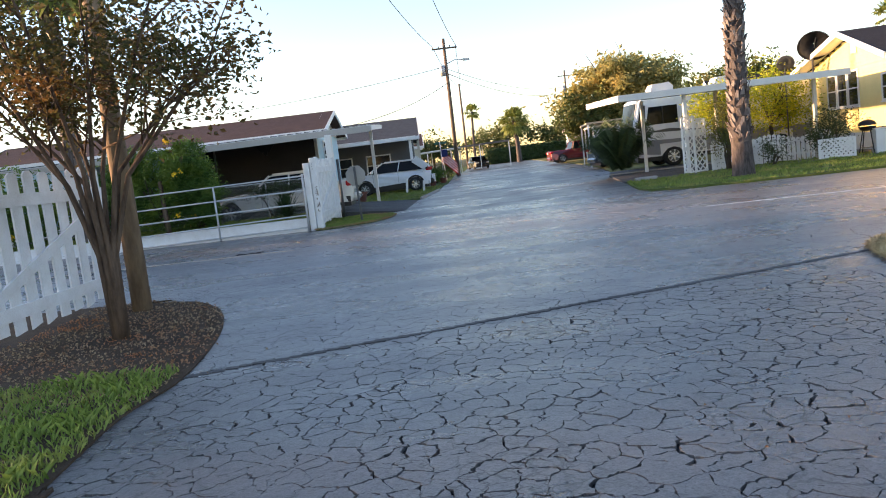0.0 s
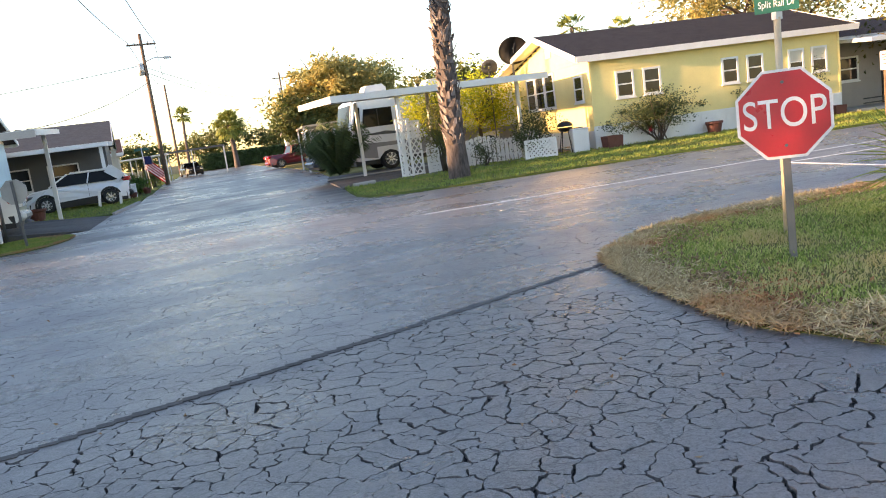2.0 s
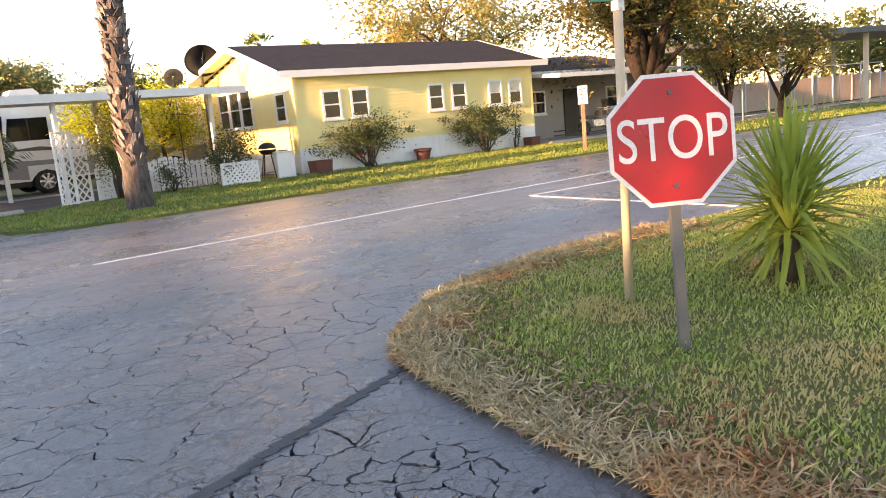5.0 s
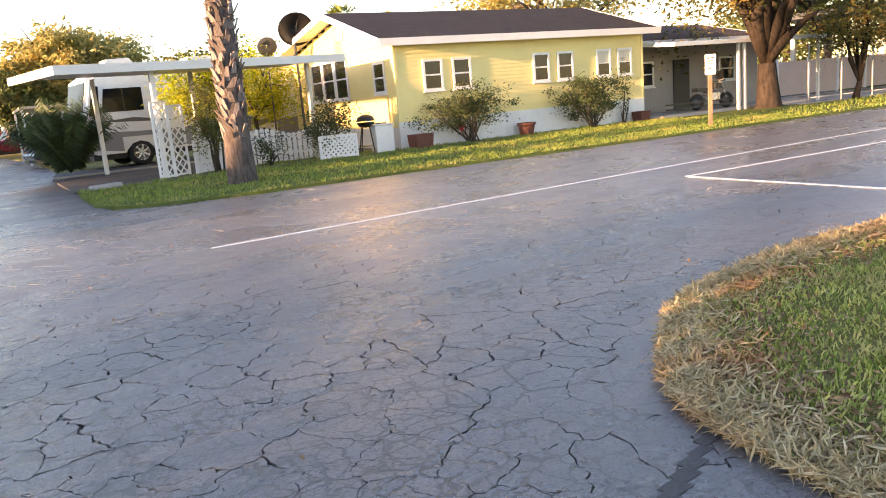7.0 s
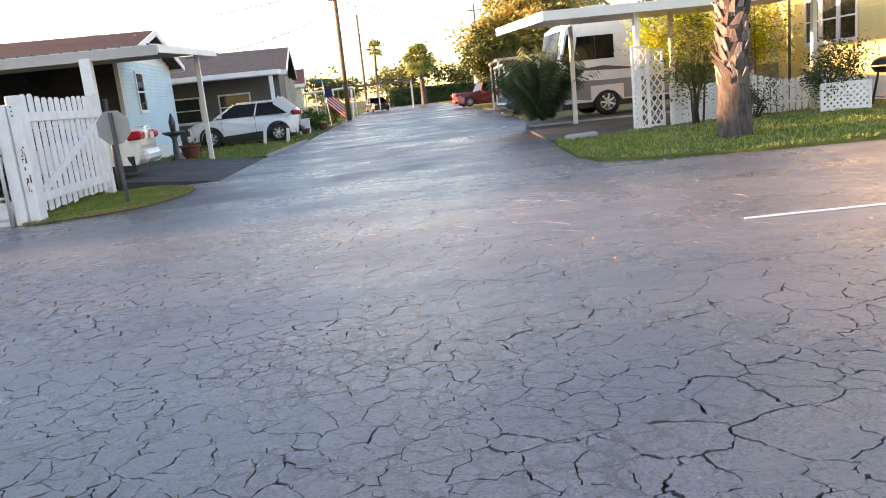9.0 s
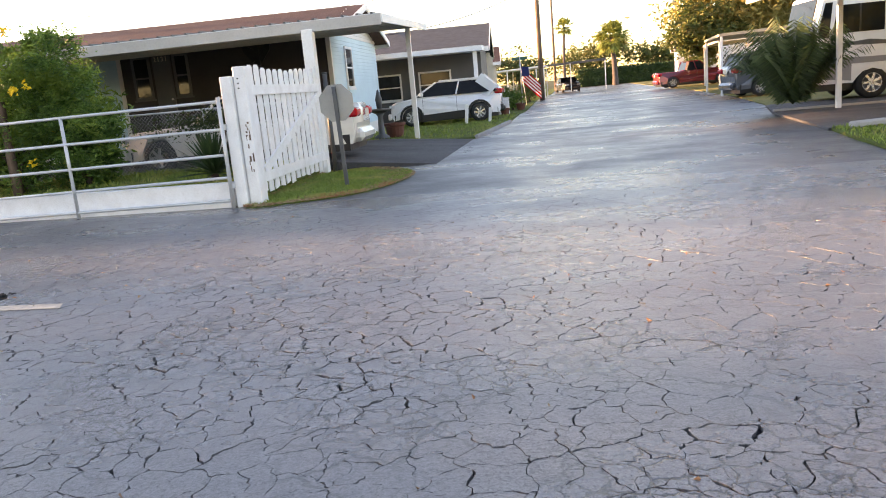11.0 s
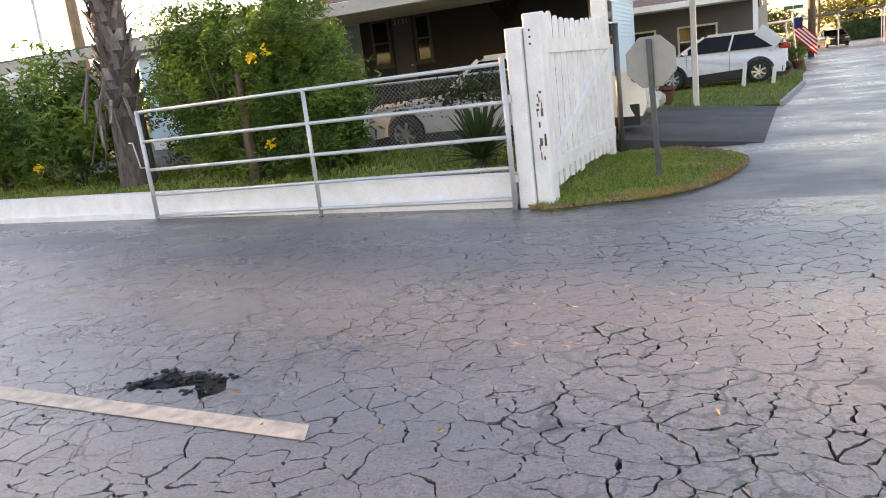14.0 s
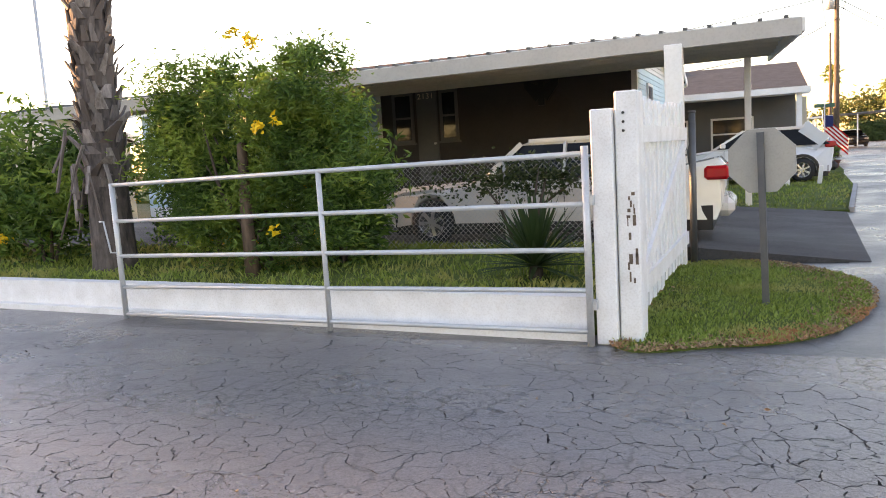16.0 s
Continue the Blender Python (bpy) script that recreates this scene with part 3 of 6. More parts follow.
for i in range(50):
    t = i / 49
    part("roof_rib", bar((-16.2 + 14.1 * t, 25.32, 2.87 + 0.118 * t), (-16.2 + 14.1 * t, 26.3, 2.925 + 0.118 * t), 0.05, 0.035), STEEL_DARK, cp)
for i in range(6):
    y = 26.5 + i * 1.25
    part("purlin", bar((-16.4, y, 2.80 + (y - 25.4) * 0.052), (-2.1, y, 2.90 + (y - 25.4) * 0.052), 0.05, 0.09), CREAM, cp)
part("post", box(-3.5, 25.24, 0.0, -3.28, 25.44, 2.8, bevel=0.01), WHITE, cp)
part("post", box(-2.68, 33.45, 0.0, -2.54, 33.6, 3.36, bevel=0.01), WHITE, cp)
part("post", box(-14.6, 25.45, 0.0, -14.45, 25.6, 2.75, bevel=0.01), WHITE, cp)

# grey house behind the white car
GF = frame_of(-10.5, 44.0, 0.02)
gh = thing("house", "grey mobile home with white trimmed flat porch roof", "house")
gable_walls(gh, GF, 0, 9.4, 1.5, 13, 0.0, 3.0, 4.4, GREY_SHADED)
gable_roof(gh, GF, -0.4, 9.8, 1.1, 13.4, 3.15, 4.6, ROOF_GREY)
poly([GF(-0.4, -2.3, 3.05), GF(9.6, -2.3, 3.05), GF(9.6, 1.6, 3.2), GF(-0.4, 1.6, 3.2)], WHITE, "porch_roof", gh, 0.2)
for u in (0.0, 3.0, 9.2):
    part("porch_post", box_in(GF, u, -2.15, 0.0, u + 0.16, -2.0, 2.85), WHITE, gh)
for u in (1.0, 4.2, 6.5):
    window(gh, GF, "u", u, u + 1.5, 1.1, 2.3, 1.5)
for s in (2.0, 6.0, 9.0):
    part("side_post", box_in(GF, 9.65, s, 0.0, 9.8, s + 0.15, 2.9), CREAM, gh)

# motorhome canopy
cn = thing("canopy", "long flat white metal canopy on posts beside the yellow house", "canopy")
poly([(6.6, 26.35, 2.98), (14.4, 26.0, 2.98), (14.6, 30.2, 3.05), (13.2, 31.6, 3.08), (6.6, 31.7, 3.08)], ALU_SHEET, "roof_sheet", cn, 0.06)
part("fascia", bar((6.55, 26.32, 2.9), (14.4, 25.97, 2.9), 0.05, 0.22), WHITE, cn)
part("fascia", bar((6.57, 26.35, 2.9), (6.57, 31.7, 3.0), 0.05, 0.22), WHITE, cn)
for x, y in ((8.9, 26.6), (8.75, 31.4), (13.35, 26.4), (11.2, 29.8)):
    part("post", box(x - 0.06, y - 0.06, 0.0, x + 0.06, y + 0.06, 2.95, bevel=0.008), CREAM if x > 11 else WHITE, cn)

# white kerb wall before the raised yard
kb = [(-3.75, 21.42), (-60, 25.1)]
bm = bmesh.new()
for (x0, y0), (x1, y1) in zip(kb, kb[1:]):
    prism([(x1, y1), (x0, y0), (x0, y0 + 0.16), (x1, y1 + 0.16)], -0.1, 0.36, bm)
    prism([(x1, y1 - 0.10), (x0, y0 - 0.10), (x0, y0 - 0.002), (x1, y1 - 0.002)], -0.1, 0.07, bm)
bmesh.ops.recalc_face_normals(bm, faces=bm.faces[:])
structure("kerb", bm, WHITE_WORN, "low white painted concrete kerb wall with scuffs", "kerb")

# ---- signs, gates and fences ----
def text_mesh(body, size, mat, parent, m, name="lettering", depth=0.003, stretch=1.0, label=""):
    cu = bpy.data.curves.new(name, "FONT")
    cu.body, cu.size, cu.extrude, cu.align_x, cu.align_y = body, size, depth, "CENTER", "CENTER"
    ob = bpy.data.objects.new(name, cu)
    me = bpy.data.meshes.new_from_object(ob)
    bpy.data.objects.remove(ob)
    me.materials.append(mat)
    o = new(name, me)
    o.parent = parent
    o.matrix_basis = m @ Matrix.Diagonal((stretch, 1, 1, 1))
    if label:
        o["label"] = label
    return o


def octagon(r, y0, y1):
    k = r / math.cos(math.pi / 8)
    pts = [(k * math.cos(math.pi / 8 + i * math.pi / 4), k * math.sin(math.pi / 8 + i * math.pi / 4)) for i in range(8)]
    return side_prism(pts, y0, y1)


def stop_sign(m, height, face, label, post_mat, k=1.0):
    """An octagonal sign whose face looks along local -y."""
    t = thing("stop_sign", label, "stop sign", m=m)
    post = part("post", box(-0.03, 0.0, -0.2, 0.03, 0.04, height + 0.34 * k), post_mat, t)
    plate = part("sign_plate", octagon(0.38 * k, -0.016, -0.006), SIGN_BACK, t, "bare grey aluminium back")
    plate.location = (0, 0, height)
    b = part("border", octagon(0.381 * k, -0.0185, -0.0165), WHITE_WORN, t, "scuffed white border")
    b.location = (0, 0, height)
    f = part("sign_face", octagon(0.357 * k, -0.022, -0.019), face, t, "red reflective face")
    f.location = (0, 0, height)
    text_mesh("STOP", 0.36 * k, WHITE_WORN, f, pose(0, -0.0245, -0.005, 90, 0, 0), "lettering", 0.001, 0.78, "white letters reading STOP")
    for z in (-0.27 * k, 0.27 * k):
        p = part("bolt", tube([(0, -0.022, height + z), (0, -0.032, height + z)], 0.014, 8), STEEL_DARK, t)
    return t


POST_GREY = painted("sign_post_grey", (0.15, 0.145, 0.13), 0.5, 0.4, 7)
stop_sign(pose(5.76, 6.92, 0.005, -5.0, 0.0, -39), 1.25, RED_SIGN, "red octagonal stop sign on a steel post in grass", POST_GREY)
back = stop_sign(pose(-2.36, 22.93, 0.02, 0, 1.5, 171), 1.36, RED_SIGN, "stop sign seen from its grey back on a dark post", STEEL_DARK, 0.78)

sn = thing("street_sign", "cream pole with two green street name blades", "street sign", m=pose(6.62, 7.83, 0.03, 0, 1.0, 0))
part("pole", tube([(0, 0, -0.2), (0, 0, 2.12)], 0.034, 14), POLE_CREAM, sn)
part("bracket", box(-0.04, -0.03, 2.1, 0.04, 0.03, 2.17), GALV, sn)
for z, a, w, txt in ((2.25, -43, 0.40, "Split Rail Dr"), (2.43, -27, 0.50, "Sycamore")):
    bl = part("name_blade", box(-w / 2, -0.004, -0.078, w / 2, 0.004, 0.078), GREEN_SIGN, sn, "green street name blade")
    bl.matrix_basis = pose(0, 0, z, 0, 0, a)
    text_mesh(txt, 0.095, WHITE, bl, pose(0, -0.0065, 0, 90, 0, 0), "lettering", 0.001, 0.72 if len(txt) > 9 else 0.95)
    text_mesh(txt, 0.095, WHITE, bl, pose(0, 0.0065, 0, 90, 0, 180), "lettering", 0.001, 0.72 if len(txt) > 9 else 0.95)

ns = thing("parking_sign", "small white notice on a weathered wooden post", "sign", m=pose(21.5, 18.45, 0.04, 0, 0, -40))
part("post", box(-0.05, -0.04, -0.2, 0.05, 0.04, 1.85), WOOD, ns)
np_ = part("sign_plate", box(-0.15, -0.055, 1.45, 0.15, -0.045, 2.0), WHITE, ns)
for i, z in enumerate((1.9, 1.82, 1.74, 1.62)):
    part("writing", box(-0.1 + 0.01 * i, -0.059, z - 0.015, 0.1 - 0.02 * i, -0.056, z + 0.015), STEEL_DARK if i else TAIL, np_)


def picket_gate(m, length, label, n=13, top=2.05, side=1):
    """A white picket gate leaf along local x, rails and brace on its +y or -y side."""
    g = thing("picket_gate", label, "gate", "white picket gates", m)
    rnd = random.Random(n)
    w = length / n
    for i in range(n):
        h = top + rnd.uniform(-0.02, 0.02) - 0.06 * math.sin(math.pi * i / (n - 1))
        x = i * w
        pw = w * 0.64
        part("picket", side_prism([(x, 0.12 + rnd.uniform(-0.03, 0.03)), (x + pw, 0.12 + rnd.uniform(-0.03, 0.03)), (x + pw, h - 0.04), (x + pw * 0.72, h), (x + pw * 0.28, h), (x, h - 0.04)], -0.011, 0.011), WHITE_WORN, g)
    y = 0.03 * side
    for z in (0.36, top - 0.38):
        part("rail", bar((-0.02, y, z), (length, y, z), 0.034, 0.15), WHITE_WORN, g)
    part("brace", bar((0.1, y + 0.002 * side, 0.45), (length - 0.1, y + 0.002 * side, top - 0.48), 0.034, 0.13), WHITE_WORN, g)
    return g


picket_gate(pose(-3.38, 21.7, 0.02, 0, 0, 88.5), 3.55, "white painted picket gate leaf standing open beside a driveway", 13, 2.05, -1)
gp = thing("gate_post", "thick white painted wooden gate post with peeling patches", "gate post")
part("post", box(-3.65, 21.25, 0.0, -3.48, 21.5, 1.9, bevel=0.008), WHITE_WORN, gp)
part("post", box(-3.47, 21.32, 0.0, -3.29, 21.62, 2.03, bevel=0.012), WHITE_WORN, gp)
for i in range(3):
    part("bolt", tube([(-3.4, 21.32, 1.86 - i * 0.07), (-3.4, 21.305, 1.86 - i * 0.07)], 0.012, 6), BLACK, gp)
rnd = random.Random(5)
for i in range(16):
    z = rnd.uniform(0.5, 1.25)
    x = -3.36 + rnd.uniform(-0.04, 0.03)
    part("peeled_patch", box(x, 21.316, z, x + rnd.uniform(0.008, 0.03), 21.3185, z + rnd.uniform(0.02, 0.09)), WOOD_POLE, gp)
picket_gate(pose(-4.9, 7.75, 0.03, 0, 0, 89), 3.4, "white painted picket gate leaf beside a mulch bed", 10, 2.0, -1)

mg = thing("metal_gate", "galvanised steel tube gate with five rails before a kerb", "gate")
GA, GB = Vector((-3.69, 21.2, 0.0)), Vector((-9.02, 21.55, 0.0))


def on_gate(t, z):
    p = GA.lerp(GB, t)
    return (p.x, p.y, z)


for z0, z1 in ((1.56, 1.5), (1.16, 1.1), (0.79, 0.71), (0.46, 0.36), (0.12, 0.05)):
    part("rail", tube([on_gate(0, z0), on_gate(0.5, (z0 + z1) / 2 + 0.003), on_gate(1, z1)], 0.022, 10), GALV, mg)
for t, h in ((0.0, 1.62), (0.48, 1.53), (1.0, 1.52)):
    part("upright", tube([on_gate(t, 0.0), on_gate(t, h)], 0.03 if t != 0.48 else 0.026, 10), GALV, mg)
for z in (0.3, 1.15):
    part("hinge", box(-3.7, 21.19, z, -3.63, 21.26, z + 0.08), GALV, mg)
part("latch_rod", tube([on_gate(1.0, 0.75), (-9.12, 21.53, 0.75), (-9.18, 21.53, 1.1), (-9.26, 21.55, 1.1)], 0.011, 6), GALV, mg)

fp = thing("fence_post", "dark weathered steel fence post beside a picket gate", "fence post")
part("post", tube([(-3.2, 25.5, 0.0), (-3.2, 25.5, 1.95)], 0.045, 12), STEEL_DARK, fp)
part("cap", tube([(-3.2, 25.5, 1.95), (-3.2, 25.5, 1.98)], 0.05, 12), STEEL_DARK, fp)

# chain-link fence with vines, before the sedan
cl = thing("chain_link_fence", "chain-link fence with creeping vines", "fence")
for x in (-9.6, -7.6, -5.6, -3.9):
    part("post", tube([(x, 25.05, 0.2), (x, 25.05, 1.5)], 0.025, 8), GALV, cl)
part("top_rail", tube([(-9.6, 25.05, 1.48), (-3.9, 25.05, 1.48)], 0.02, 8), GALV, cl)
bm = bmesh.new()
for i in range(-17, 76):
    for sgn in (1, -1):
        x0 = -9.6 + i * 0.076
        z0, z1, xa, xb = 0.3, 1.46, x0, x0 + 1.16
        if sgn < 0:
            xa, xb = xb, xa
        lo, hi = max(-9.6, min(xa, xb)), min(-3.9, max(xa, xb))
        if hi - lo < 0.05:
            continue
        f = lambda x: z0 + (x - xa) / (xb - xa) * (z1 - z0)
        bar((lo, 25.05, f(lo)), (hi, 25.05, f(hi)), 0.004, 0.004, bm)
ob = part("wire_mesh", bm, GALV, cl)
ob["kind"] = "stuff"

# white lattice and low fence by the canopy
def lattice(x0, y0, x1, y1, z0, z1, label, step=0.24, w=0.04):
    t = thing("lattice_panel", label, "lattice", "white lattice panels")
    L = math.hypot(x1 - x0, y1 - y0)
    dx, dy = (x1 - x0) / L, (y1 - y0) / L
    P = lambda a, z, o=0.0: (x0 + dx * a - dy * o, y0 + dy * a + dx * o, z)
    H = z1 - z0
    for k, sgn in enumerate((1, -1)):
        bm = bmesh.new()
        i = -H
        while i < L:
            a0, a1 = max(i, 0.0), min(i + H, L)
            if a1 - a0 > 0.03:
                za, zb = z0 + (a0 - i), z0 + (a1 - i)
                if sgn < 0:
                    za, zb = z0 + z1 - za, z0 + z1 - zb
                bar(P(a0, za, 0.012 * k), P(a1, zb, 0.012 * k), 0.01, w, bm)
            i += step
        ob = part("lattice_slats", bm, WHITE, t)
        ob["kind"] = "stuff"
    for a in (0.0, L):
        part("frame", bar(P(a, z0 - 0.04, 0.006), P(a, z1 + 0.02, 0.006), 0.05, 0.05), WHITE, t)
    for z in (z0, z1):
        part("frame", bar(P(0.03, z, 0.006), P(L - 0.03, z, 0.006), 0.045, 0.05), WHITE, t)
    return t


lattice(8.62, 26.2, 9.1, 26.5, 0.1, 2.0, "tall narrow white wooden lattice at a canopy post")
lattice(9.14, 26.52, 9.6, 26.75, 0.1, 1.9, "narrow white wooden lattice beside a canopy post")
lattice(9.7, 26.5, 11.6, 26.9, 0.1, 0.95, "low white lattice fence panel behind shrubs", 0.11, 0.04)
lattice(12.9, 25.4, 14.0, 25.2, 0.1, 0.7, "low white lattice fence panel behind roses", 0.15, 0.06)
pf = thing("picket_fence", "low white scalloped picket fence behind a palm", "fence")
for i in range(26):
    x = 10.0 + i * 0.16
    y = 27.3 - i * 0.02
    h = 0.98 + 0.1 * math.cos(i * 0.52)
    part("picket", side_prism([(x, 0.06), (x + 0.13, 0.06), (x + 0.13, h - 0.04), (x + 0.065, h), (x, h - 0.04)], y - 0.01, y + 0.01), WHITE, pf)
for z in (0.3, 0.75):
    part("rail", bar((10.0, 27.32, z), (14.15, 26.8, z), 0.03, 0.07), WHITE, pf)


# ---- vehicles ----
def lathe(profile, sides=24, bm=None):
    """Turns an outline of (radius, y) about the y axis."""
    bm = bm or bmesh.new()
    rings = [[bm.verts.new((r * math.cos(a), y, r * math.sin(a))) for a in (2 * math.pi * j / sides for j in range(sides))] for r, y in profile]
    for a, b in zip(rings, rings[1:]):
        for j in range(sides):
            f = bm.faces.new((a[j], a[(j + 1) % sides], b[(j + 1) % sides], b[j]))
            f.smooth = True
    bmesh.ops.recalc_face_normals(bm, faces=bm.faces[:])
    return bm


def wheel(car, x, y, r, side, rim_mat, w=0.22):
    s = side
    t = part("wheel", lathe([(r * 0.62, -w / 2), (r * 0.92, -w / 2), (r, -w / 2 + 0.04), (r, w / 2 - 0.04), (r * 0.92, w / 2), (r * 0.62, w / 2)]), RUBBER, car)
    t.location = (x, y, r)
    yo = s * (w / 2 - 0.02)
    rim = part("rim", lathe([(r * 0.64, -w / 2 * s), (r * 0.64, yo), (r * 0.60, yo + 0.01 * s), (r * 0.55, yo - 0.02 * s), (0.02, yo - 0.05 * s)], 24), STEEL_DARK, t)
    for k in range(7):
        a = 2 * math.pi * k / 7
        c, q = math.cos(a), math.sin(a)
        part("spoke", bar((0.03 * c, yo, 0.03 * q), (r * 0.61 * c, yo + 0.004 * s, r * 0.61 * q), 0.02, r * 0.15), rim_mat, t)
    part("hub", tube([(0, yo - 0.02 * s, 0), (0, yo + 0.012 * s, 0)], r * 0.16, 12), rim_mat, t)
    ring = part("rim_ring", lathe([(r * 0.66, yo - 0.012 * s), (r * 0.66, yo + 0.008 * s), (r * 0.58, yo + 0.008 * s), (r * 0.58, yo - 0.012 * s)], 24), rim_mat, t)
    return t


def arch(cx, r, z0, n=9):
    return [(cx + r * math.cos(a), max(z0, 0.33 + r * math.sin(a))) for a in (math.pi - math.pi * i / (n - 1) for i in range(n))]


def car(name, label, m, paint, L, W, H, belt, hood, xf, xr, cab, r=0.34, rim=CHROME, tail_z=0.95, bed=None, rails=False, category="car", clad=0.1, rear_pillar=0.26):
    """A road car along local x with its front at +x. cab: x of windscreen foot, roof front, roof rear, rear screen foot."""
    t = thing(name, label, category, m=m)
    h = L / 2
    z0 = 0.24
    low = [(-h + 0.1, z0 + 0.06)] + arch(xr, r + 0.07, z0) + arch(xf, r + 0.07, z0) + [(h - 0.12, z0 + 0.04), (h - 0.01, z0 + 0.2), (h, hood - 0.32), (h - 0.1, hood - 0.12), (h - 0.35, hood - 0.03), (cab[0], hood + 0.04), (cab[0] - 0.2, belt)]
    if bed:
        low += [(cab[3], belt), (cab[3] - 0.02, bed), (-h + 0.02, bed), (-h, bed - 0.1), (-h, z0 + 0.3)]
    else:
        low += [(cab[3] + 0.15, belt + 0.03), (cab[3], belt), (-h + 0.12, tail_z + 0.12), (-h + 0.01, tail_z), (-h, tail_z - 0.3), (-h + 0.04, z0 + 0.2)]
    bm = side_prism(low, -W / 2, W / 2, None, 0.09, 0.7)
    es = [e for e in bm.edges if abs(abs(e.verts[0].co.y) - abs(e.verts[1].co.y)) < 0.1 and e.verts[0].co.y * e.verts[1].co.y > 0 and min(e.verts[0].co.z, e.verts[1].co.z) > 0.5]
    bmesh.ops.bevel(bm, geom=es, offset=0.10, segments=4, affect="EDGES", clamp_overlap=True)
    for v in bm.verts:
        over = max(0.0, (abs(v.co.x) - (h - 0.75)) / 0.75)
        v.co.y *= 1.0 - 0.20 * over * over
        v.co.x -= math.copysign(0.17 * over * (v.co.y / (W / 2)) ** 2, v.co.x)
    for f in bm.faces:
        f.smooth = len(f.verts) == 4 and f.calc_area() < 0.5
    part("body", bm, paint, t)
    zt = H
    green = [(cab[0] - 0.08, belt - 0.04), (cab[1], zt - 0.07), (cab[2], zt - 0.08), (cab[3] + 0.05, belt - 0.04)]
    gw = W / 2 - 0.07
    part("glasshouse", side_prism(green, -gw, gw, None, 0.14, belt), CAR_GLASS, t, "dark tinted window glass")
    bm = side_prism([(cab[1] + 0.08, zt - 0.09), (cab[1] - 0.15, zt - 0.03), ((cab[1] + cab[2]) / 2, zt), (cab[2] + 0.1, zt - 0.03), (cab[2] - 0.06, zt - 0.1)], -gw + 0.1, gw - 0.1)
    bmesh.ops.bevel(bm, geom=bm.edges[:], offset=0.025, segments=2, affect="EDGES")
    part("roof", bm, paint, t)
    for s in (-1, 1):
        yb, yt = s * (gw + 0.004), s * (gw - 0.115)
        for a, b, w in ((cab[0] - 0.1, cab[1] + 0.02, 0.07), ((cab[0] + cab[3]) / 2, (cab[1] + cab[2]) / 2, 0.05), (cab[3] + 0.10 + rear_pillar * 0.3, cab[2] + rear_pillar * 0.3, rear_pillar)):
            part("pillar", bar((a, yb, belt - 0.03), (b, yt, zt - 0.06), 0.04, w), paint, t)
        part("roof_rail", bar((cab[1] - 0.1, yt + s * 0.01, zt - 0.03), (cab[2] + 0.1, yt + s * 0.01, zt - 0.03), 0.05, 0.06), paint, t)
        part("sill", bar((xf - r - 0.1, s * (W / 2 - 0.01), z0 + 0.05), (xr + r + 0.1, s * (W / 2 - 0.01), z0 + clad / 2), 0.05, clad), BLACK, t)
        part("mirror", box(cab[0] - 0.45, s * (W / 2 + 0.06) - 0.09, belt - 0.02, cab[0] - 0.28, s * (W / 2 + 0.06) + 0.09, belt + 0.14, bevel=0.03), paint, t)
        for x in (cab[0] - 0.4, (cab[0] + cab[3]) / 2 - 0.02):
            part("door_seam", box(x, s * (W / 2 - 0.004) - 0.003, z0 + 0.15, x + 0.012, s * (W / 2 - 0.004) + 0.006, belt - 0.06), BLACK, t)
        for x in ((cab[0] + cab[3]) / 2 + 0.12, cab[3] + 0.55):
            part("door_handle", box(x, s * (W / 2 - 0.03) - 0.025, belt - 0.15, x + 0.18, s * (W / 2 - 0.03) + 0.025, belt - 0.12, bevel=0.008), paint, t)
        part("tail_light", box(-h + 0.03, s * (W / 2 - 0.34) - 0.18, tail_z - 0.17, -h + 0.36, s * (W / 2 - 0.29) + 0.18, tail_z + 0.02, bevel=0.04), TAIL, t, "red tail light")
        part("head_light", box(h - 0.3, s * (W / 2 - 0.33) - 0.18, hood - 0.3, h - 0.05, s * (W / 2 - 0.33) + 0.18, hood - 0.16, bevel=0.02), CHROME, t)
        for x in (xf, xr):
            wheel(t, x, s * (W / 2 - 0.11), r, s, rim)
            if clad > 0.2:
                bm = bmesh.new()
                for k in range(10):
                    a0, a1 = math.pi * (k / 10 * 1.1 - 0.05), math.pi * ((k + 1) / 10 * 1.1 - 0.05)
                    ri, ro = r + 0.03, r + 0.12
                    q = [(x + q * math.cos(a), q * math.sin(a) + r) for q, a in ((ri, a0), (ro, a0), (ro, a1), (ri, a1))]
                    side_prism(q, s * (W / 2 - 0.02) - 0.02, s * (W / 2 - 0.02) + 0.03, bm)
                part("arch_trim", bm, BLACK, t, "black plastic wheel arch trim")
    part("rear_bumper", box(-h - 0.03, -W / 2 + 0.30, z0 + 0.08, -h + 0.25, W / 2 - 0.30, z0 + 0.36, bevel=0.09), BLACK if clad > 0.2 else paint, t)
    part("number_plate", box(-h - 0.012, -0.16, tail_z - 0.17, -h + 0.0, 0.16, tail_z - 0.02), CREAM, t)
    part("front_bumper", box(h - 0.12, -W / 2 + 0.12, z0 + 0.08, h + 0.03, W / 2 - 0.12, z0 + 0.34, bevel=0.04), paint, t)
    part("grille", box(h - 0.04, -0.42, hood - 0.34, h + 0.006, 0.42, hood - 0.16, bevel=0.01), BLACK, t)
    part("underbody", box(-h + 0.25, -W / 2 + 0.12, 0.16, h - 0.25, W / 2 - 0.12, 0.5), BLACK, t)
    return t


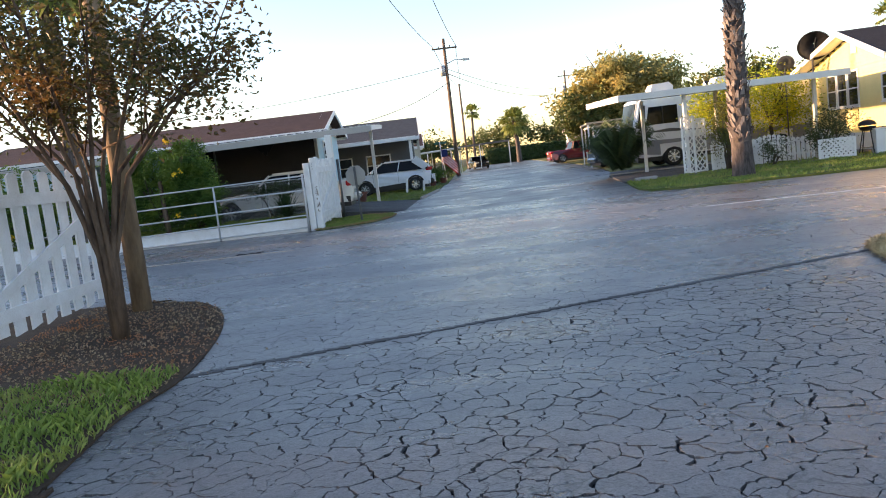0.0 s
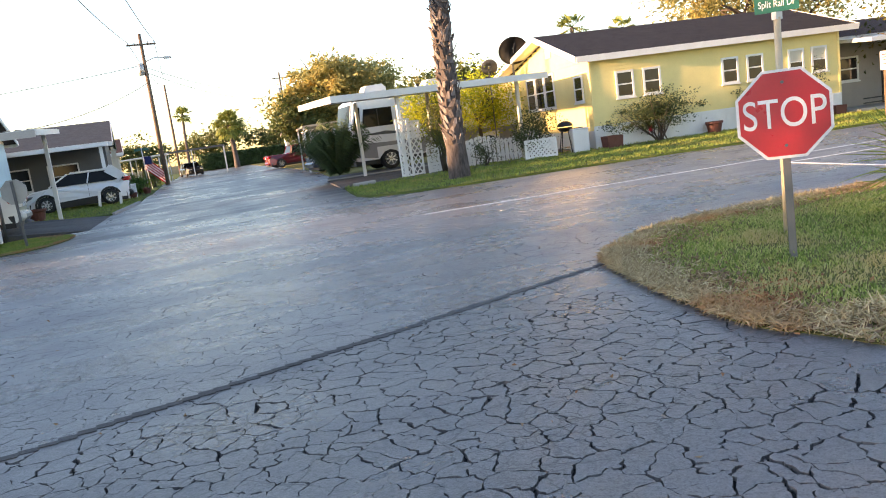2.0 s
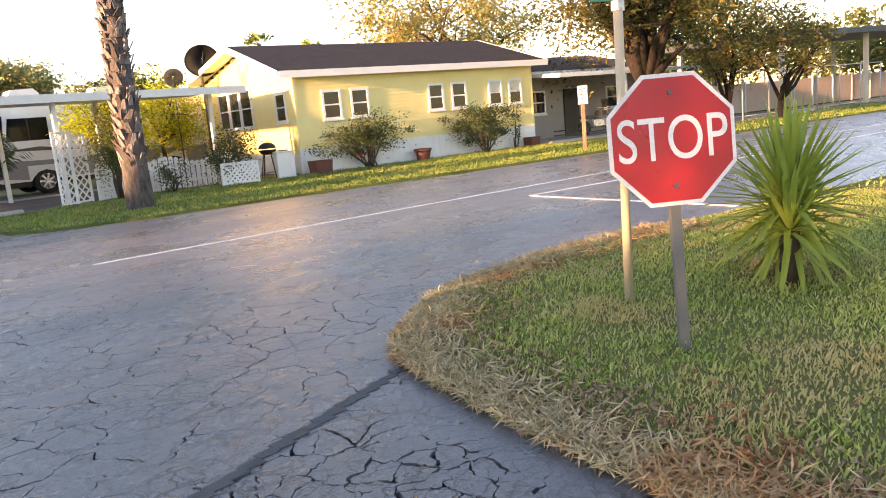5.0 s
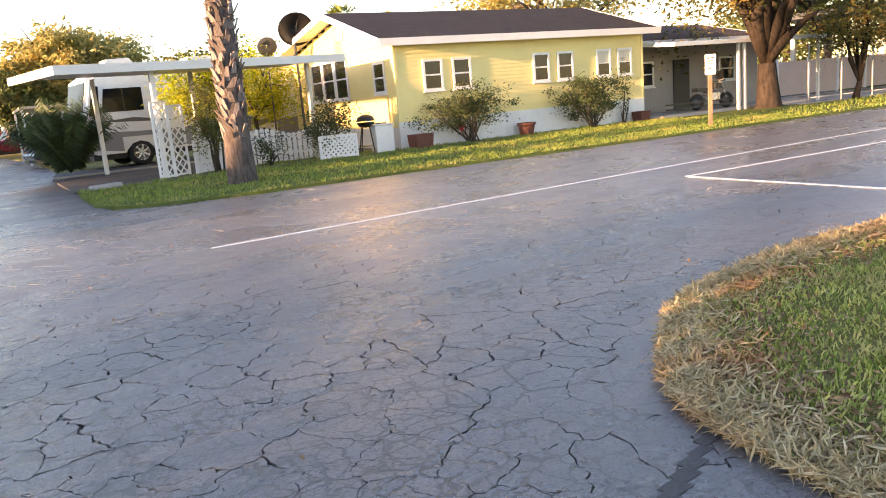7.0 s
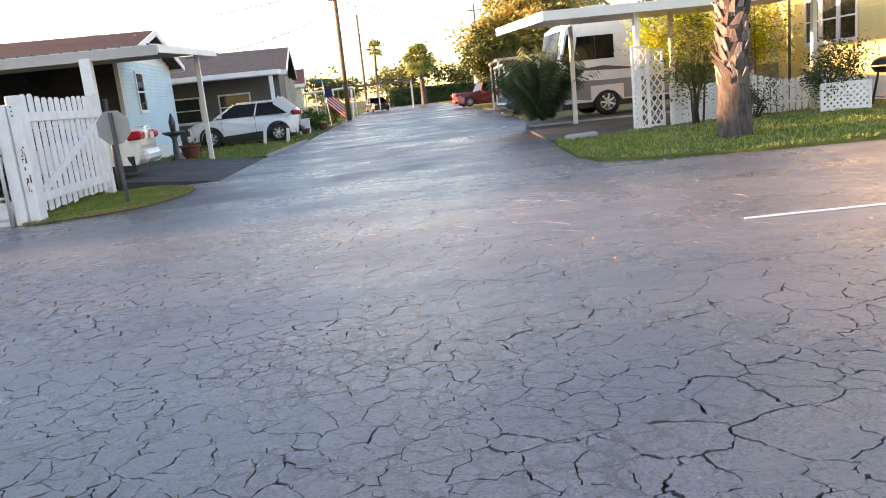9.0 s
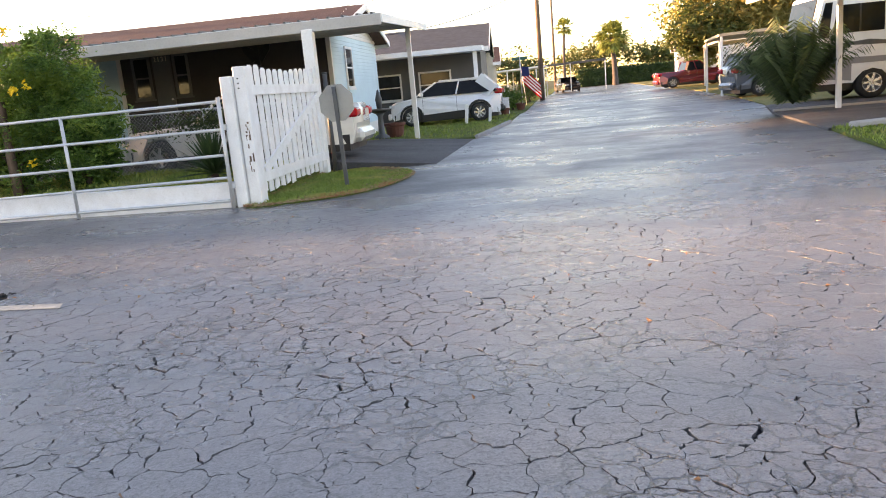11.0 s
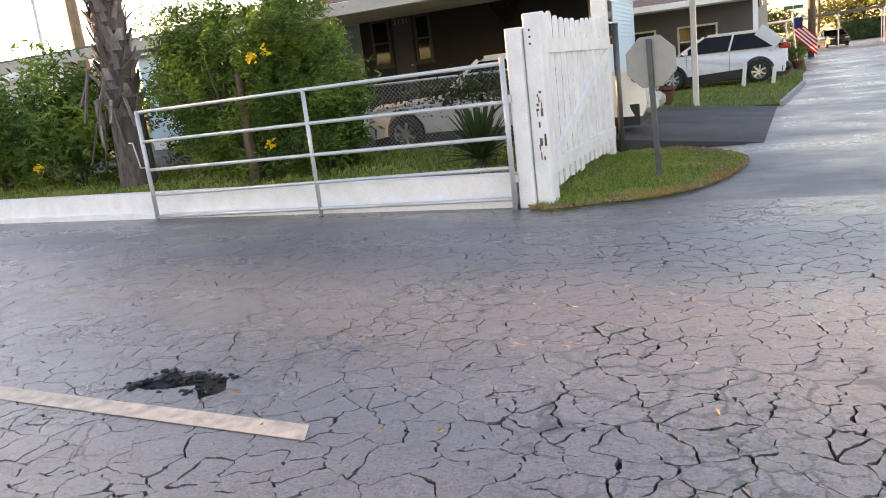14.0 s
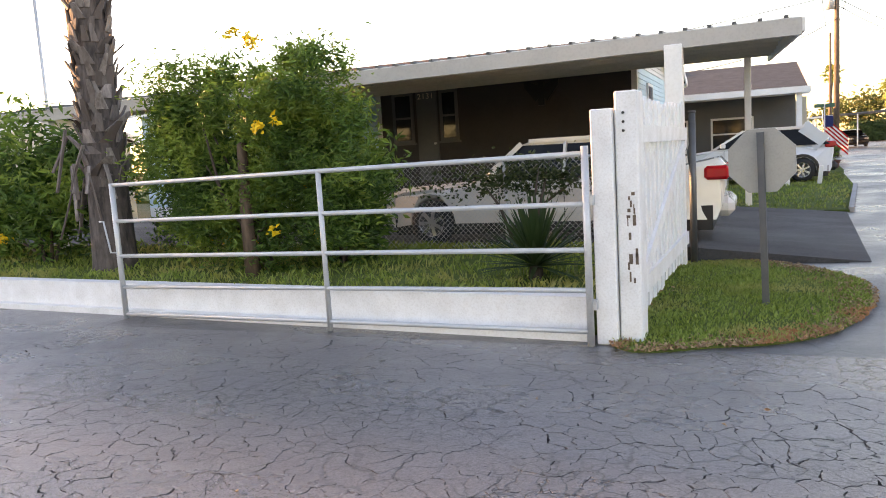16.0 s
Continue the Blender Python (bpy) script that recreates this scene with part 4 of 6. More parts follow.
P_WHITE = car_paint("pearl_white_paint", (0.74, 0.75, 0.76))
P_CHAMP = car_paint("champagne_white_paint", (0.62, 0.60, 0.55))
P_GREY = car_paint("dark_blue_grey_paint", (0.06, 0.07, 0.08))
P_RED = car_paint("dark_red_paint", (0.13, 0.008, 0.014))
P_BLACK = car_paint("black_paint", (0.015, 0.016, 0.018))
car("suv", "white mid-size SUV parked on grass beside a house", pose(-2.5, 42.55, 0.05, 0, 0, 179), P_WHITE, 4.78, 1.92, 1.76, 1.19, 1.08, 1.4, -1.4, (1.30, 0.30, -1.55, -2.24), 0.38, CHROME, 1.22, clad=0.28, rear_pillar=0.55)
car("sedan", "long champagne white sedan under a carport, tail out", pose(-5.42, 27.0, 0.2, 0, 0, 180), P_CHAMP, 5.35, 1.9, 1.56, 1.0, 0.94, 1.75, -1.3, (1.0, 0.25, -1.05, -1.75), 0.35, CHROME, 1.02)
car("minivan", "dark blue-grey minivan parked on a drive", pose(11.5, 43.9, 0.04, 0, 0, 8), P_GREY, 5.1, 1.98, 1.76, 1.06, 1.05, 1.6, -1.5, (1.75, 0.75, -2.05, -2.4), 0.35, CHROME, 1.15, category="van")
car("pickup_truck", "dark red pickup truck parked beside the street", pose(13.2, 69.5, 0.03, 0, 0, 5), P_RED, 5.6, 1.95, 1.85, 1.2, 1.2, 1.8, -1.7, (1.0, 0.3, -0.6, -0.9), 0.4, CHROME, 1.05, bed=1.15, category="truck")
car("parked_car", "dark car under a distant carport", pose(5.3, 92, 0.03, 0, 0, -80), P_BLACK, 4.7, 1.85, 1.5, 0.98, 0.95, 1.4, -1.4, (0.9, 0.2, -1.0, -1.7), 0.34, CHROME, 0.95)


def motorhome(m):
    t = thing("motorhome", "white and grey class-A motorhome parked under trees", "motorhome", m=m)
    W = 1.22
    prof = [(-4.3, 0.55), (-3.95, 0.5)] + arch(2.3 - 4.7, 0.55, 0.5, 7) + arch(2.5, 0.55, 0.5, 7) + [(4.0, 0.5), (4.35, 0.62), (4.42, 1.35), (4.3, 1.7), (3.98, 3.1), (3.7, 3.28), (-4.2, 3.28), (-4.35, 3.1)]
    bm = side_prism(prof, -W, W)
    es = [e for e in bm.edges if e.verts[0].co.y * e.verts[1].co.y > 0 and min(e.verts[0].co.z, e.verts[1].co.z) > 1.2]
    bmesh.ops.bevel(bm, geom=es, offset=0.1, segments=3, affect="EDGES")
    part("body", bm, P_WHITE, t)
    for s in (-1, 1):
        y = s * (W + 0.004)
        part("lower_panel", side_prism([(-4.2, 0.56), (-2.98, 0.56), (-2.98, 1.05), (-1.82, 1.05), (-1.82, 0.56), (1.9, 0.56), (1.9, 1.05), (3.1, 1.05), (3.1, 0.56), (4.3, 0.7), (4.38, 1.3), (2.6, 1.22), (-4.2, 1.22)], y - 0.004, y + 0.004), painted("grey_lower_paint", (0.25, 0.25, 0.26), 0.4), t, "grey lower body panel")
        part("swoosh", side_prism([(1.0, 1.5), (3.9, 1.62), (2.6, 1.72)], y - 0.003, y + 0.003), STEEL_DARK, t, "dark grey painted stripe")
        w = part("side_window", side_prism([(2.2, 1.95), (3.65, 1.95), (3.5, 2.75), (2.2, 2.75)], y - 0.006, y + 0.006), CAR_GLASS, t)
        part("window_divider", box(2.85, y - 0.012, 1.95, 2.9, y + 0.012, 2.75), BLACK, w)
        part("mirror_arm", bar((3.85, s * (W + 0.02), 2.2), (4.25, s * (W + 0.3), 2.15), 0.03, 0.03), BLACK, t)
        part("mirror", box(4.18, s * (W + 0.3) - 0.1, 1.8, 4.28, s * (W + 0.3) + 0.1, 2.2, bevel=0.03), P_WHITE, t)
        for x in (-2.4, 2.5):
            wheel(t, x, s * (W - 0.14), 0.46, s, CHROME, 0.26)
        part("front_window", side_prism([(3.75, 1.85), (4.1, 1.85), (3.85, 2.85), (3.65, 2.85)], y - 0.005, y + 0.005), CAR_GLASS, t)
        part("head_light", box(4.2, s * 0.95 - 0.18, 0.95, 4.45, s * 0.95 + 0.18, 1.2, bevel=0.03), CHROME, t)
    bm = bmesh.new()
    q = [(4.30, 1.72), (4.02, 3.0)]
    vs = [bm.verts.new((x + 0.012, y, z)) for (x, z), y in ((q[0], -1.05), (q[0], 1.05), (q[1], 1.05), (q[1], -1.05))]
    v2 = [bm.verts.new((v.co.x - 0.03, v.co.y, v.co.z)) for v in vs]
    bm.faces.new(vs), bm.faces.new(v2[::-1])
    for i in range(4):
        bm.faces.new((vs[i], vs[(i + 1) % 4], v2[(i + 1) % 4], v2[i]))
    part("windscreen", bm, CAR_GLASS, t)
    for x in (2.6, -0.4):
        part("roof_unit", side_prism([(x - 0.55, 3.26), (x + 0.5, 3.26), (x + 0.5, 3.6), (x + 0.38, 3.8), (x - 0.38, 3.84), (x - 0.55, 3.66)], -0.42, 0.42), WHITE, t, "white rooftop air conditioner")
    part("awning_roll", tube([(-3.8, -1.3, 3.05), (1.6, -1.3, 3.05)], 0.07, 10), WHITE, t)
    part("underbody", box(-4.0, -1.0, 0.3, 4.1, 1.0, 0.7), BLACK, t)
    return t


motorhome(pose(13.45, 35.85, 0.05, 0, 0, 180))

# motorcycle on the porch
mc = thing("motorcycle", "dark motorcycle with chrome parked on a porch", "motorcycle", m=pose(29.4, 23.2, 0.16, 0, 0, -20))
for x in (-0.7, 0.7):
    w = wheel(mc, x, 0, 0.31, 1, CHROME, 0.13)
part("tank", side_prism([(-0.1, 0.75), (0.35, 0.8), (0.4, 0.98), (0.05, 1.0)], -0.14, 0.14), P_BLACK, mc)
part("seat", side_prism([(-0.8, 0.7), (-0.1, 0.68), (-0.12, 0.82), (-0.8, 0.85)], -0.15, 0.15), BLACK, mc)
part("engine", box(-0.3, -0.2, 0.3, 0.3, 0.2, 0.68, bevel=0.05), CHROME, mc)
part("fork", bar((0.7, 0, 0.31), (0.42, 0, 1.1), 0.12, 0.05), CHROME, mc)
part("handlebar", tube([(0.3, -0.4, 1.12), (0.42, 0, 1.08), (0.3, 0.4, 1.12)], 0.015, 6), CHROME, mc)
part("windshield", side_prism([(0.45, 1.05), (0.5, 1.05), (0.4, 1.45), (0.36, 1.45)], -0.22, 0.22), CAR_GLASS, mc)

# ---- poles, cables ----
def utility_pole(x, y, h, r, label, arms=True, lamp=False):
    t = thing("utility_pole", label, "utility pole", "wooden utility poles", pose(x, y, 0))
    part("pole", tube([(0, 0, -0.3), (0.01, 0, h * 0.5), (0, 0, h)], [r, r * 0.85, r * 0.65], 12), WOOD_POLE, t)
    if arms:
        part("crossarm", box(-1.1, -0.16, h - 0.9, 1.1, -0.06, h - 0.78), WOOD_POLE, t)
        for x in (-1.0, -0.5, 0.5, 1.0):
            part("insulator", tube([(x, -0.11, h - 0.78), (x, -0.11, h - 0.6)], 0.045, 8), GALV, t)
        part("transformer", tube([(-0.35, -0.1, h - 3.2), (-0.35, -0.1, h - 2.3)], 0.24, 14), GALV, t)
    if lamp:
        part("lamp_arm", tube([(0, 0, h - 2.2), (0.8, 0, h - 1.9), (1.6, 0, h - 1.95)], 0.035, 8), GALV, t)
        part("lamp_head", side_prism([(1.5, h - 2.05), (2.1, h - 2.05), (2.05, h - 1.9), (1.5, h - 1.88)], -0.14, 0.14), GALV, t)
    return t


utility_pole(2.05, 67.5, 12.0, 0.19, "tall wooden utility pole with crossarm beside the street", True, True)
utility_pole(4.6, 104, 11.5, 0.17, "distant wooden utility pole", False)
utility_pole(21.5, 118, 13, 0.18, "distant wooden utility pole with crossarm", True)
cb = thing("overhead_cable", "thin dark overhead power cables", "cable")


def cable(a, b, sag, n=14, r=0.022):
    a, b = Vector(a), Vector(b)
    part("cable", tube([a.lerp(b, i / n) - Vector((0, 0, sag * 4 * (i / n) * (1 - i / n))) for i in range(n + 1)], r, 5), BLACK, cb)


for dx in (-1.0, 1.0):
    cable((2.05 + dx, 67.4, 11.4), (-3.0 + dx * 1.2, 8, 10.5), 0.9)
    cable((2.05 + dx, 67.4, 11.4), (4.6 + dx * 0.2, 104, 11.2), 0.6)
cable((2.05, 67.4, 9.6), (-35, 75, 8.5), 0.8)
cable((2.05, 67.4, 9.4), (21.5, 118, 10.6), 1.0)
cable((2.05, 67.4, 9.0), (21.5, 118, 9.8), 1.2)
cable((2.05, 67.4, 8.2), (-6.0, 50, 4.4), 0.5)

wp = thing("wooden_pole", "thick tan wooden pole behind a crape myrtle", "pole", m=pose(-4.12, 10.1, 0.0))
part("pole", tube([(0, 0, -0.2), (0.01, 0, 4), (0, 0, 9)], [0.13, 0.12, 0.10], 16), WOOD, wp)
lp = thing("light_pole", "slim grey metal pole behind a palm", "pole", m=pose(-29.14, 38, 0.0))
part("pole", tube([(0, 0, 0), (0, 0, 9)], 0.07, 10), GALV, lp)
part("crossarm", bar((-0.4, 0, 4.6), (0.9, 0, 4.6), 0.04, 0.04), GALV, lp)
lp2 = thing("wooden_pole", "tan wooden pole behind a palm", "pole", m=pose(-22.33, 33.5, 0.0))
part("pole", tube([(0, 0, 0), (0, 0, 9)], [0.2, 0.16], 12), WOOD, lp2)

# ---- small things by the houses ----
def planter(m, w, label, pot=False):
    t = thing("planter", label, "planter", "", m)
    bm = bmesh.new()
    prof = [(w * 0.36, 0), (w * 0.45, w * 0.5), (w * 0.52, w * 0.55), (w * 0.52, w * 0.66), (w * 0.44, w * 0.66), (w * 0.40, w * 0.5)] if pot else [(w * 0.6, 0), (w * 0.68, w * 0.7), (w * 0.62, w * 0.7), (w * 0.58, w * 0.55)]
    n = 16 if pot else 4
    rings = [[bm.verts.new((r * math.cos(a), r * math.sin(a), z)) for a in (2 * math.pi * (j + 0.5) / n for j in range(n))] for r, z in prof]
    for a, b in zip(rings, rings[1:]):
        for j in range(n):
            bm.faces.new((a[j], a[(j + 1) % n], b[(j + 1) % n], b[j]))
    bm.faces.new(rings[0][::-1])
    bm.faces.new(rings[-1])
    part("pot", bm, TERRACOTTA, t)
    return t


planter(pose(16.0, 24.75, 0.05, 0, 0, -9), 0.62, "square dark red planter box on grass")
planter(pose(20.15, 24.35, 0.05), 0.62, "round terracotta pot against white skirting", True)
planter(pose(25.3, 23.55, 0.05, 0, 0, -9), 0.5, "small dark red planter box at the house corner")
planter(pose(-3.6, 35.4, 0.05), 0.7, "low brick-red pot beside the blue house", True)
bx = thing("utility_box", "white metal utility box against the yellow wall", "utility box", m=pose(15.1, 25.45, 0.05, 0, 0, -9))
part("cabinet", box(-0.3, -0.2, 0, 0.3, 0.2, 0.8, bevel=0.02), WHITE, bx)
part("lid", box(-0.32, -0.22, 0.8, 0.32, 0.22, 0.84, bevel=0.01), WHITE, bx)

gr = thing("barbecue_grill", "black kettle barbecue grill on a wheeled stand", "grill", m=pose(14.75, 25.75, 0.055, 0, 0, -15))
part("bowl", lathe([(0.02, -0.16), (0.2, -0.13), (0.29, 0.0)], 18), BLACK, gr).matrix_basis = pose(0, 0, 0.92, 90, 0, 0)
part("lid", lathe([(0.30, 0.0), (0.24, 0.12), (0.12, 0.19), (0.02, 0.21)], 18), BLACK, gr).matrix_basis = pose(0, 0, 0.95, 90, 0, 0)
for a in (0.4, 1.9, 3.5, 5.0):
    part("leg", bar((0.16 * math.cos(a), 0.16 * math.sin(a), 0.85), (0.34 * math.cos(a), 0.34 * math.sin(a), 0.0), 0.025, 0.025), BLACK, gr)
part("side_shelf", box(0.28, -0.15, 0.84, 0.62, 0.15, 0.87), BLACK, gr)
part("lower_shelf", box(-0.22, -0.2, 0.2, 0.22, 0.2, 0.22), BLACK, gr)
part("wheel", tube([(0.32, -0.22, 0.07), (0.32, -0.18, 0.07)], 0.075, 12), RUBBER, gr)

dish = thing("satellite_dish", "large black mesh satellite dish on a pole", "satellite dish", m=pose(16.4, 32.2, 0.0))
part("pole", tube([(0, 0.2, 0.05), (0, 0.2, 4.2)], 0.045, 8), STEEL_DARK, dish)
part("reflector", lathe([(0.02, 0.2), (0.34, 0.15), (0.57, 0.04), (0.66, -0.04), (0.64, -0.05), (0.55, 0.02), (0.02, 0.16)], 26), BLACK, dish).matrix_basis = pose(0, 0, 4.45, 30, 0, -25)
part("feed_arm", bar((0, 0, 4.35), (-0.2, -0.55, 4.7), 0.03, 0.03), STEEL_DARK, dish)
d2 = thing("satellite_dish", "small grey satellite dish", "satellite dish", m=pose(15.2, 32.3, 0.0))
part("pole", tube([(0, 0.1, 0.05), (0, 0.1, 3.7)], 0.03, 8), STEEL_DARK, d2)
part("reflector", lathe([(0.02, 0.12), (0.25, 0.08), (0.36, 0.0), (0.35, -0.01), (0.02, 0.1)], 20), STEEL_DARK, d2).matrix_basis = pose(0, 0, 3.85, 25, 0, -20)
an = thing("tv_antenna", "thin rooftop television antenna", "antenna", m=pose(21.2, 29.5, 4.0))
part("mast", tube([(0, 0, -0.5), (0, 0, 1.7)], 0.02, 6), GALV, an)
part("boom", bar((-0.6, 0, 1.65), (0.6, 0, 1.65), 0.02, 0.02), GALV, an)
for i in range(5):
    part("element", bar((-0.5 + i * 0.25, -0.4, 1.65), (-0.5 + i * 0.25, 0.4, 1.65), 0.012, 0.012), GALV, an)

fl = thing("flag", "striped red and white flag on a short pole", "flag", m=pose(0.85, 58, 0.03))
part("pole", tube([(0, 0, 0), (-0.25, 0, 2.6)], 0.02, 6), WHITE, fl)
for i in range(9):
    bm = bmesh.new()
    pts = [(-0.2 + a * 0.16, 0.05 * math.sin(a * 1.3 + i * 0.3), 2.35 - i * 0.105 - a * 0.16) for a in range(8)]
    for p, q in zip(pts, pts[1:]):
        v = [bm.verts.new(p), bm.verts.new(q), bm.verts.new((q[0], q[1], q[2] - 0.105)), bm.verts.new((p[0], p[1], p[2] - 0.105))]
        bm.faces.new(v)
    part("stripe", bm, TAIL if i % 2 == 0 else WHITE, fl)
part("canton", box(-0.2, -0.06, 1.75, 0.25, 0.07, 2.3), painted("navy_cloth", (0.02, 0.03, 0.12), 0.9), fl)

st = thing("kerb_stone", "pale stone block on the grass corner", "stone", m=pose(7.1, 25.65, 0.05, 0, 0, 20))
part("stone", box(-0.4, -0.12, 0, 0.4, 0.12, 0.12, bevel=0.03), CONCRETE, st)
for x, y, h in ((-1.6, 40.2, 0.75), (-0.7, 40.6, 0.55)):
    mk = thing("marker_post", "short white marker post on the grass", "post", "white marker posts", pose(x, y, 0.04, 0, 6))
    part("post", box(-0.06, -0.06, 0, 0.06, 0.06, h, bevel=0.01), WHITE, mk)
structure("edging", bar((-0.72, 32.0, 0.04), (0.12, 39.3, 0.04), 0.1, 0.12), CONCRETE, "pale concrete lawn edging", "kerb")
structure("edging_right", bar((7.35, 32.1, 0.05), (19, 31.7, 0.05), 0.14, 0.12), CONCRETE, "pale concrete drive edging", "kerb")

wd = thing("wall_ornament", "dark metal eagle wall ornament on the carport wall", "ornament", m=pose(-7.28, 33.5, 3.0))
for s in (-1, 1):
    part("wing", side_prism([(0, -0.1), (s * 0.15, -0.25), (s * 0.42, 0.1), (s * 0.45, 0.35), (s * 0.22, 0.2), (s * 0.05, 0.12)], -0.02, 0.02), BLACK, wd)
part("torso", side_prism([(-0.08, -0.35), (0.08, -0.35), (0.07, 0.2), (-0.07, 0.2)], -0.03, 0.03), BLACK, wd)
hn = thing("house_number", "pale house number 2131 on a dark door", "house number", m=pose(-10.36, 33.47, 3.12))
for i, ch in enumerate("2131"):
    text_mesh(ch, 0.2, CREAM, hn, pose(-0.18 + 0.12 * i, 0, 0, 90, 0, 0), "digit", 0.004)

# ---- distant carports and houses along the street ----
def simple_house(m, w, d, h, ridge, wall, roof, label):
    t = thing("house", label, "house", "distant mobile homes", m)
    F = frame_of(0, 0, 0)
    gable_walls(t, F, 0, w, 0, d, 0.0, h, ridge, wall)
    gable_roof(t, F, -0.3, w + 0.3, -0.3, d + 0.3, h + 0.1, ridge + 0.12, roof)
    for i in range(int(w / 2.6)):
        window(t, F, "u", 0.9 + i * 2.6, 1.9 + i * 2.6, 1.2, 2.3, -0.01)
    return t


def simple_carport(m, w, d, h, label, roof=TAN_METAL, posts=WHITE, npost=4):
    t = thing("carport", label, "carport", "distant carports", m)
    poly([(0, 0, h), (w, 0, h + 0.15), (w, d, h + 0.15), (0, d, h)], roof, "roof_sheet", t, 0.12)
    for i in range(npost):
        for y in (0.1, d - 0.1):
            x = 0.1 + (w - 0.2) * i / (npost - 1)
            part("post", box(x - 0.05, y - 0.05, 0, x + 0.05, y + 0.05, h - 0.05), posts, t)
    return t


simple_carport(pose(9.5, 46.5, 0, 0, 0, -8), 6.5, 7.5, 2.75, "tan metal carport on thin white posts beside a minivan", npost=4)
simple_carport(pose(12.0, 57, 0, 0, 0, -8), 6, 10, 2.8, "cream metal carport on thin posts", CREAM)
lattice(12.1, 56.8, 15.8, 56.3, 0.9, 2.4, "white lattice screen on a carport beside a red truck", 0.22, 0.05)
simple_house(pose(17.5, 45.5, 0, 0, 0, -8), 13, 6, 2.9, 4.4, CREAM, ROOF_DARK, "cream mobile home with dark roof behind the motorhome")
simple_house(pose(19, 62, 0, 0, 0, -8), 13, 6, 2.9, 4.2, WHITE, ROOF_GREY, "white mobile home with grey roof")
simple_house(pose(15, 84, 0, 0, 0, -8), 12, 6, 3.0, 4.6, WHITE, ROOF_BROWN, "distant white mobile home")
simple_house(pose(-14, 62, 0, 0, 0, 2), 13, 6, 2.8, 3.9, CREAM, ROOF_BROWN, "cream mobile home with brown roof beyond the flag")
simple_carport(pose(-2.2, 76, 0, 0, 0, -4), 4.8, 6, 2.5, "low white carport beside the street", WHITE)
simple_house(pose(-16, 80, 0, 0, 0, 2), 13, 6, 2.8, 3.9, WHITE, ROOF_GREY, "distant white mobile home")
simple_carport(pose(2.0, 89, 0, 0, 0, -6), 7, 7, 2.9, "dark roofed carport over a parked black car", STEEL_DARK, WHITE, 3)
simple_house(pose(-36, 30, 0, 0, 0, 0), 13, 6, 2.7, 3.6, CREAM, ROOF_BROWN, "cream mobile home behind flowering shrubs")
for i, (x, y) in enumerate(((-62, -14), (-64, 4), (-66, 34), (-60, 52))):
    simple_house(pose(x, y, 0, 0, 0, 90), 13, 7, 3.0, 4.6, WHITE if i % 2 else CREAM, ROOF_GREY, "pale mobile home at the far end of the road")

# long shelter and pale fence down the road
sh = thing("shelter", "long open parking shelter with a dark flat roof", "shelter")
poly([(42, 20.5, 4.2), (66, 14.5, 4.5), (68, 22.5, 4.6), (44, 28.5, 4.3)], STEEL_DARK, "roof_sheet", sh, 0.3)
for i in range(4):
    x, y = 43.5 + i * 7.5, 21.0 - i * 1.87
    part("post", box(x - 0.12, y - 0.12, 0, x + 0.12, y + 0.12, 4.1), CREAM, sh)
    part("post", box(x + 1.5, y + 6.5, 0, x + 1.74, y + 6.74, 4.1), CREAM, sh)
wf = thing("panel_fence", "long peach stucco panel fence in low sun", "fence")
for i in range(15):
    x, y = 35.5 + i * 2.4, 27.0 - i * 0.45
    part("panel", bar((x, y, 0.95), (x + 2.3, y - 0.43, 0.95), 0.04, 1.7), PEACH_SUNLIT, wf)
    part("post", box(x - 0.06, y - 0.06, 0, x + 0.06, y + 0.06, 1.95), WHITE, wf)

structure("parking_pad", prism([(31.8, 20.6), (40, 19.0), (62, 14.6), (66, 20.2), (36.5, 26.3), (33, 26.3)], -0.1, 0.06), ASPHALT_ROAD, "grey asphalt parking pad behind the roadside trees", "drive")
cf = thing("chain_link_fence", "thin galvanised fence posts and rails behind small trees", "fence")
for i in range(9):
    x, y = 32.6 + i * 2.0, 20.9 - i * 0.4
    part("post", tube([(x, y, 0.0), (x, y, 2.3)], 0.035, 8), GALV, cf)
    if i < 8:
        for z in (0.25, 2.26):
            part("rail", tube([(x, y, z), (x + 2.0, y - 0.4, z)], 0.022, 6), GALV, cf)

# porch and yard clutter along the street
for x, y, w, lab in ((-0.2, 45.6, 0.45, "white plastic bucket on the porch edge"), (0.5, 50.5, 0.5, "round pot in a front yard"), (0.3, 53.5, 0.45, "round pot in a front yard")):
    planter(pose(x, y, 0.05), w, lab, True)
bn = thing("storage_bin", "white storage bin beside a porch post", "bin", m=pose(-0.35, 47.2, 0.03, 0, 0, 8))
part("bin", box(-0.3, -0.3, 0, 0.3, 0.3, 0.7, bevel=0.04), WHITE, bn)
part("lid", box(-0.32, -0.32, 0.7, 0.32, 0.32, 0.76, bevel=0.02), WHITE, bn)
gn = thing("street_sign", "small green street name sign on a thin pole", "street sign", m=pose(0.6, 56.5, 0.0))
part("pole", tube([(0, 0, 0), (0, 0, 2.9)], 0.03, 8), GALV, gn)
part("name_blade", box(-0.45, -0.006, 2.72, 0.45, 0.006, 2.9), GREEN_SIGN, gn)
fw = thing("yard_fountain", "dark stone bird bath beside the blue house", "bird bath", m=pose(-3.9, 34.6, 0.02))
part("pedestal", tube([(0, 0, 0), (0, 0, 0.12), (0, 0, 0.2), (0, 0, 0.75), (0, 0, 0.85)], [0.25, 0.25, 0.11, 0.08, 0.14], 14), STEEL_DARK, fw)
part("basin", tube([(0, 0, 0.85), (0, 0, 0.93), (0, 0, 1.0)], [0.15, 0.33, 0.38], 18), STEEL_DARK, fw)
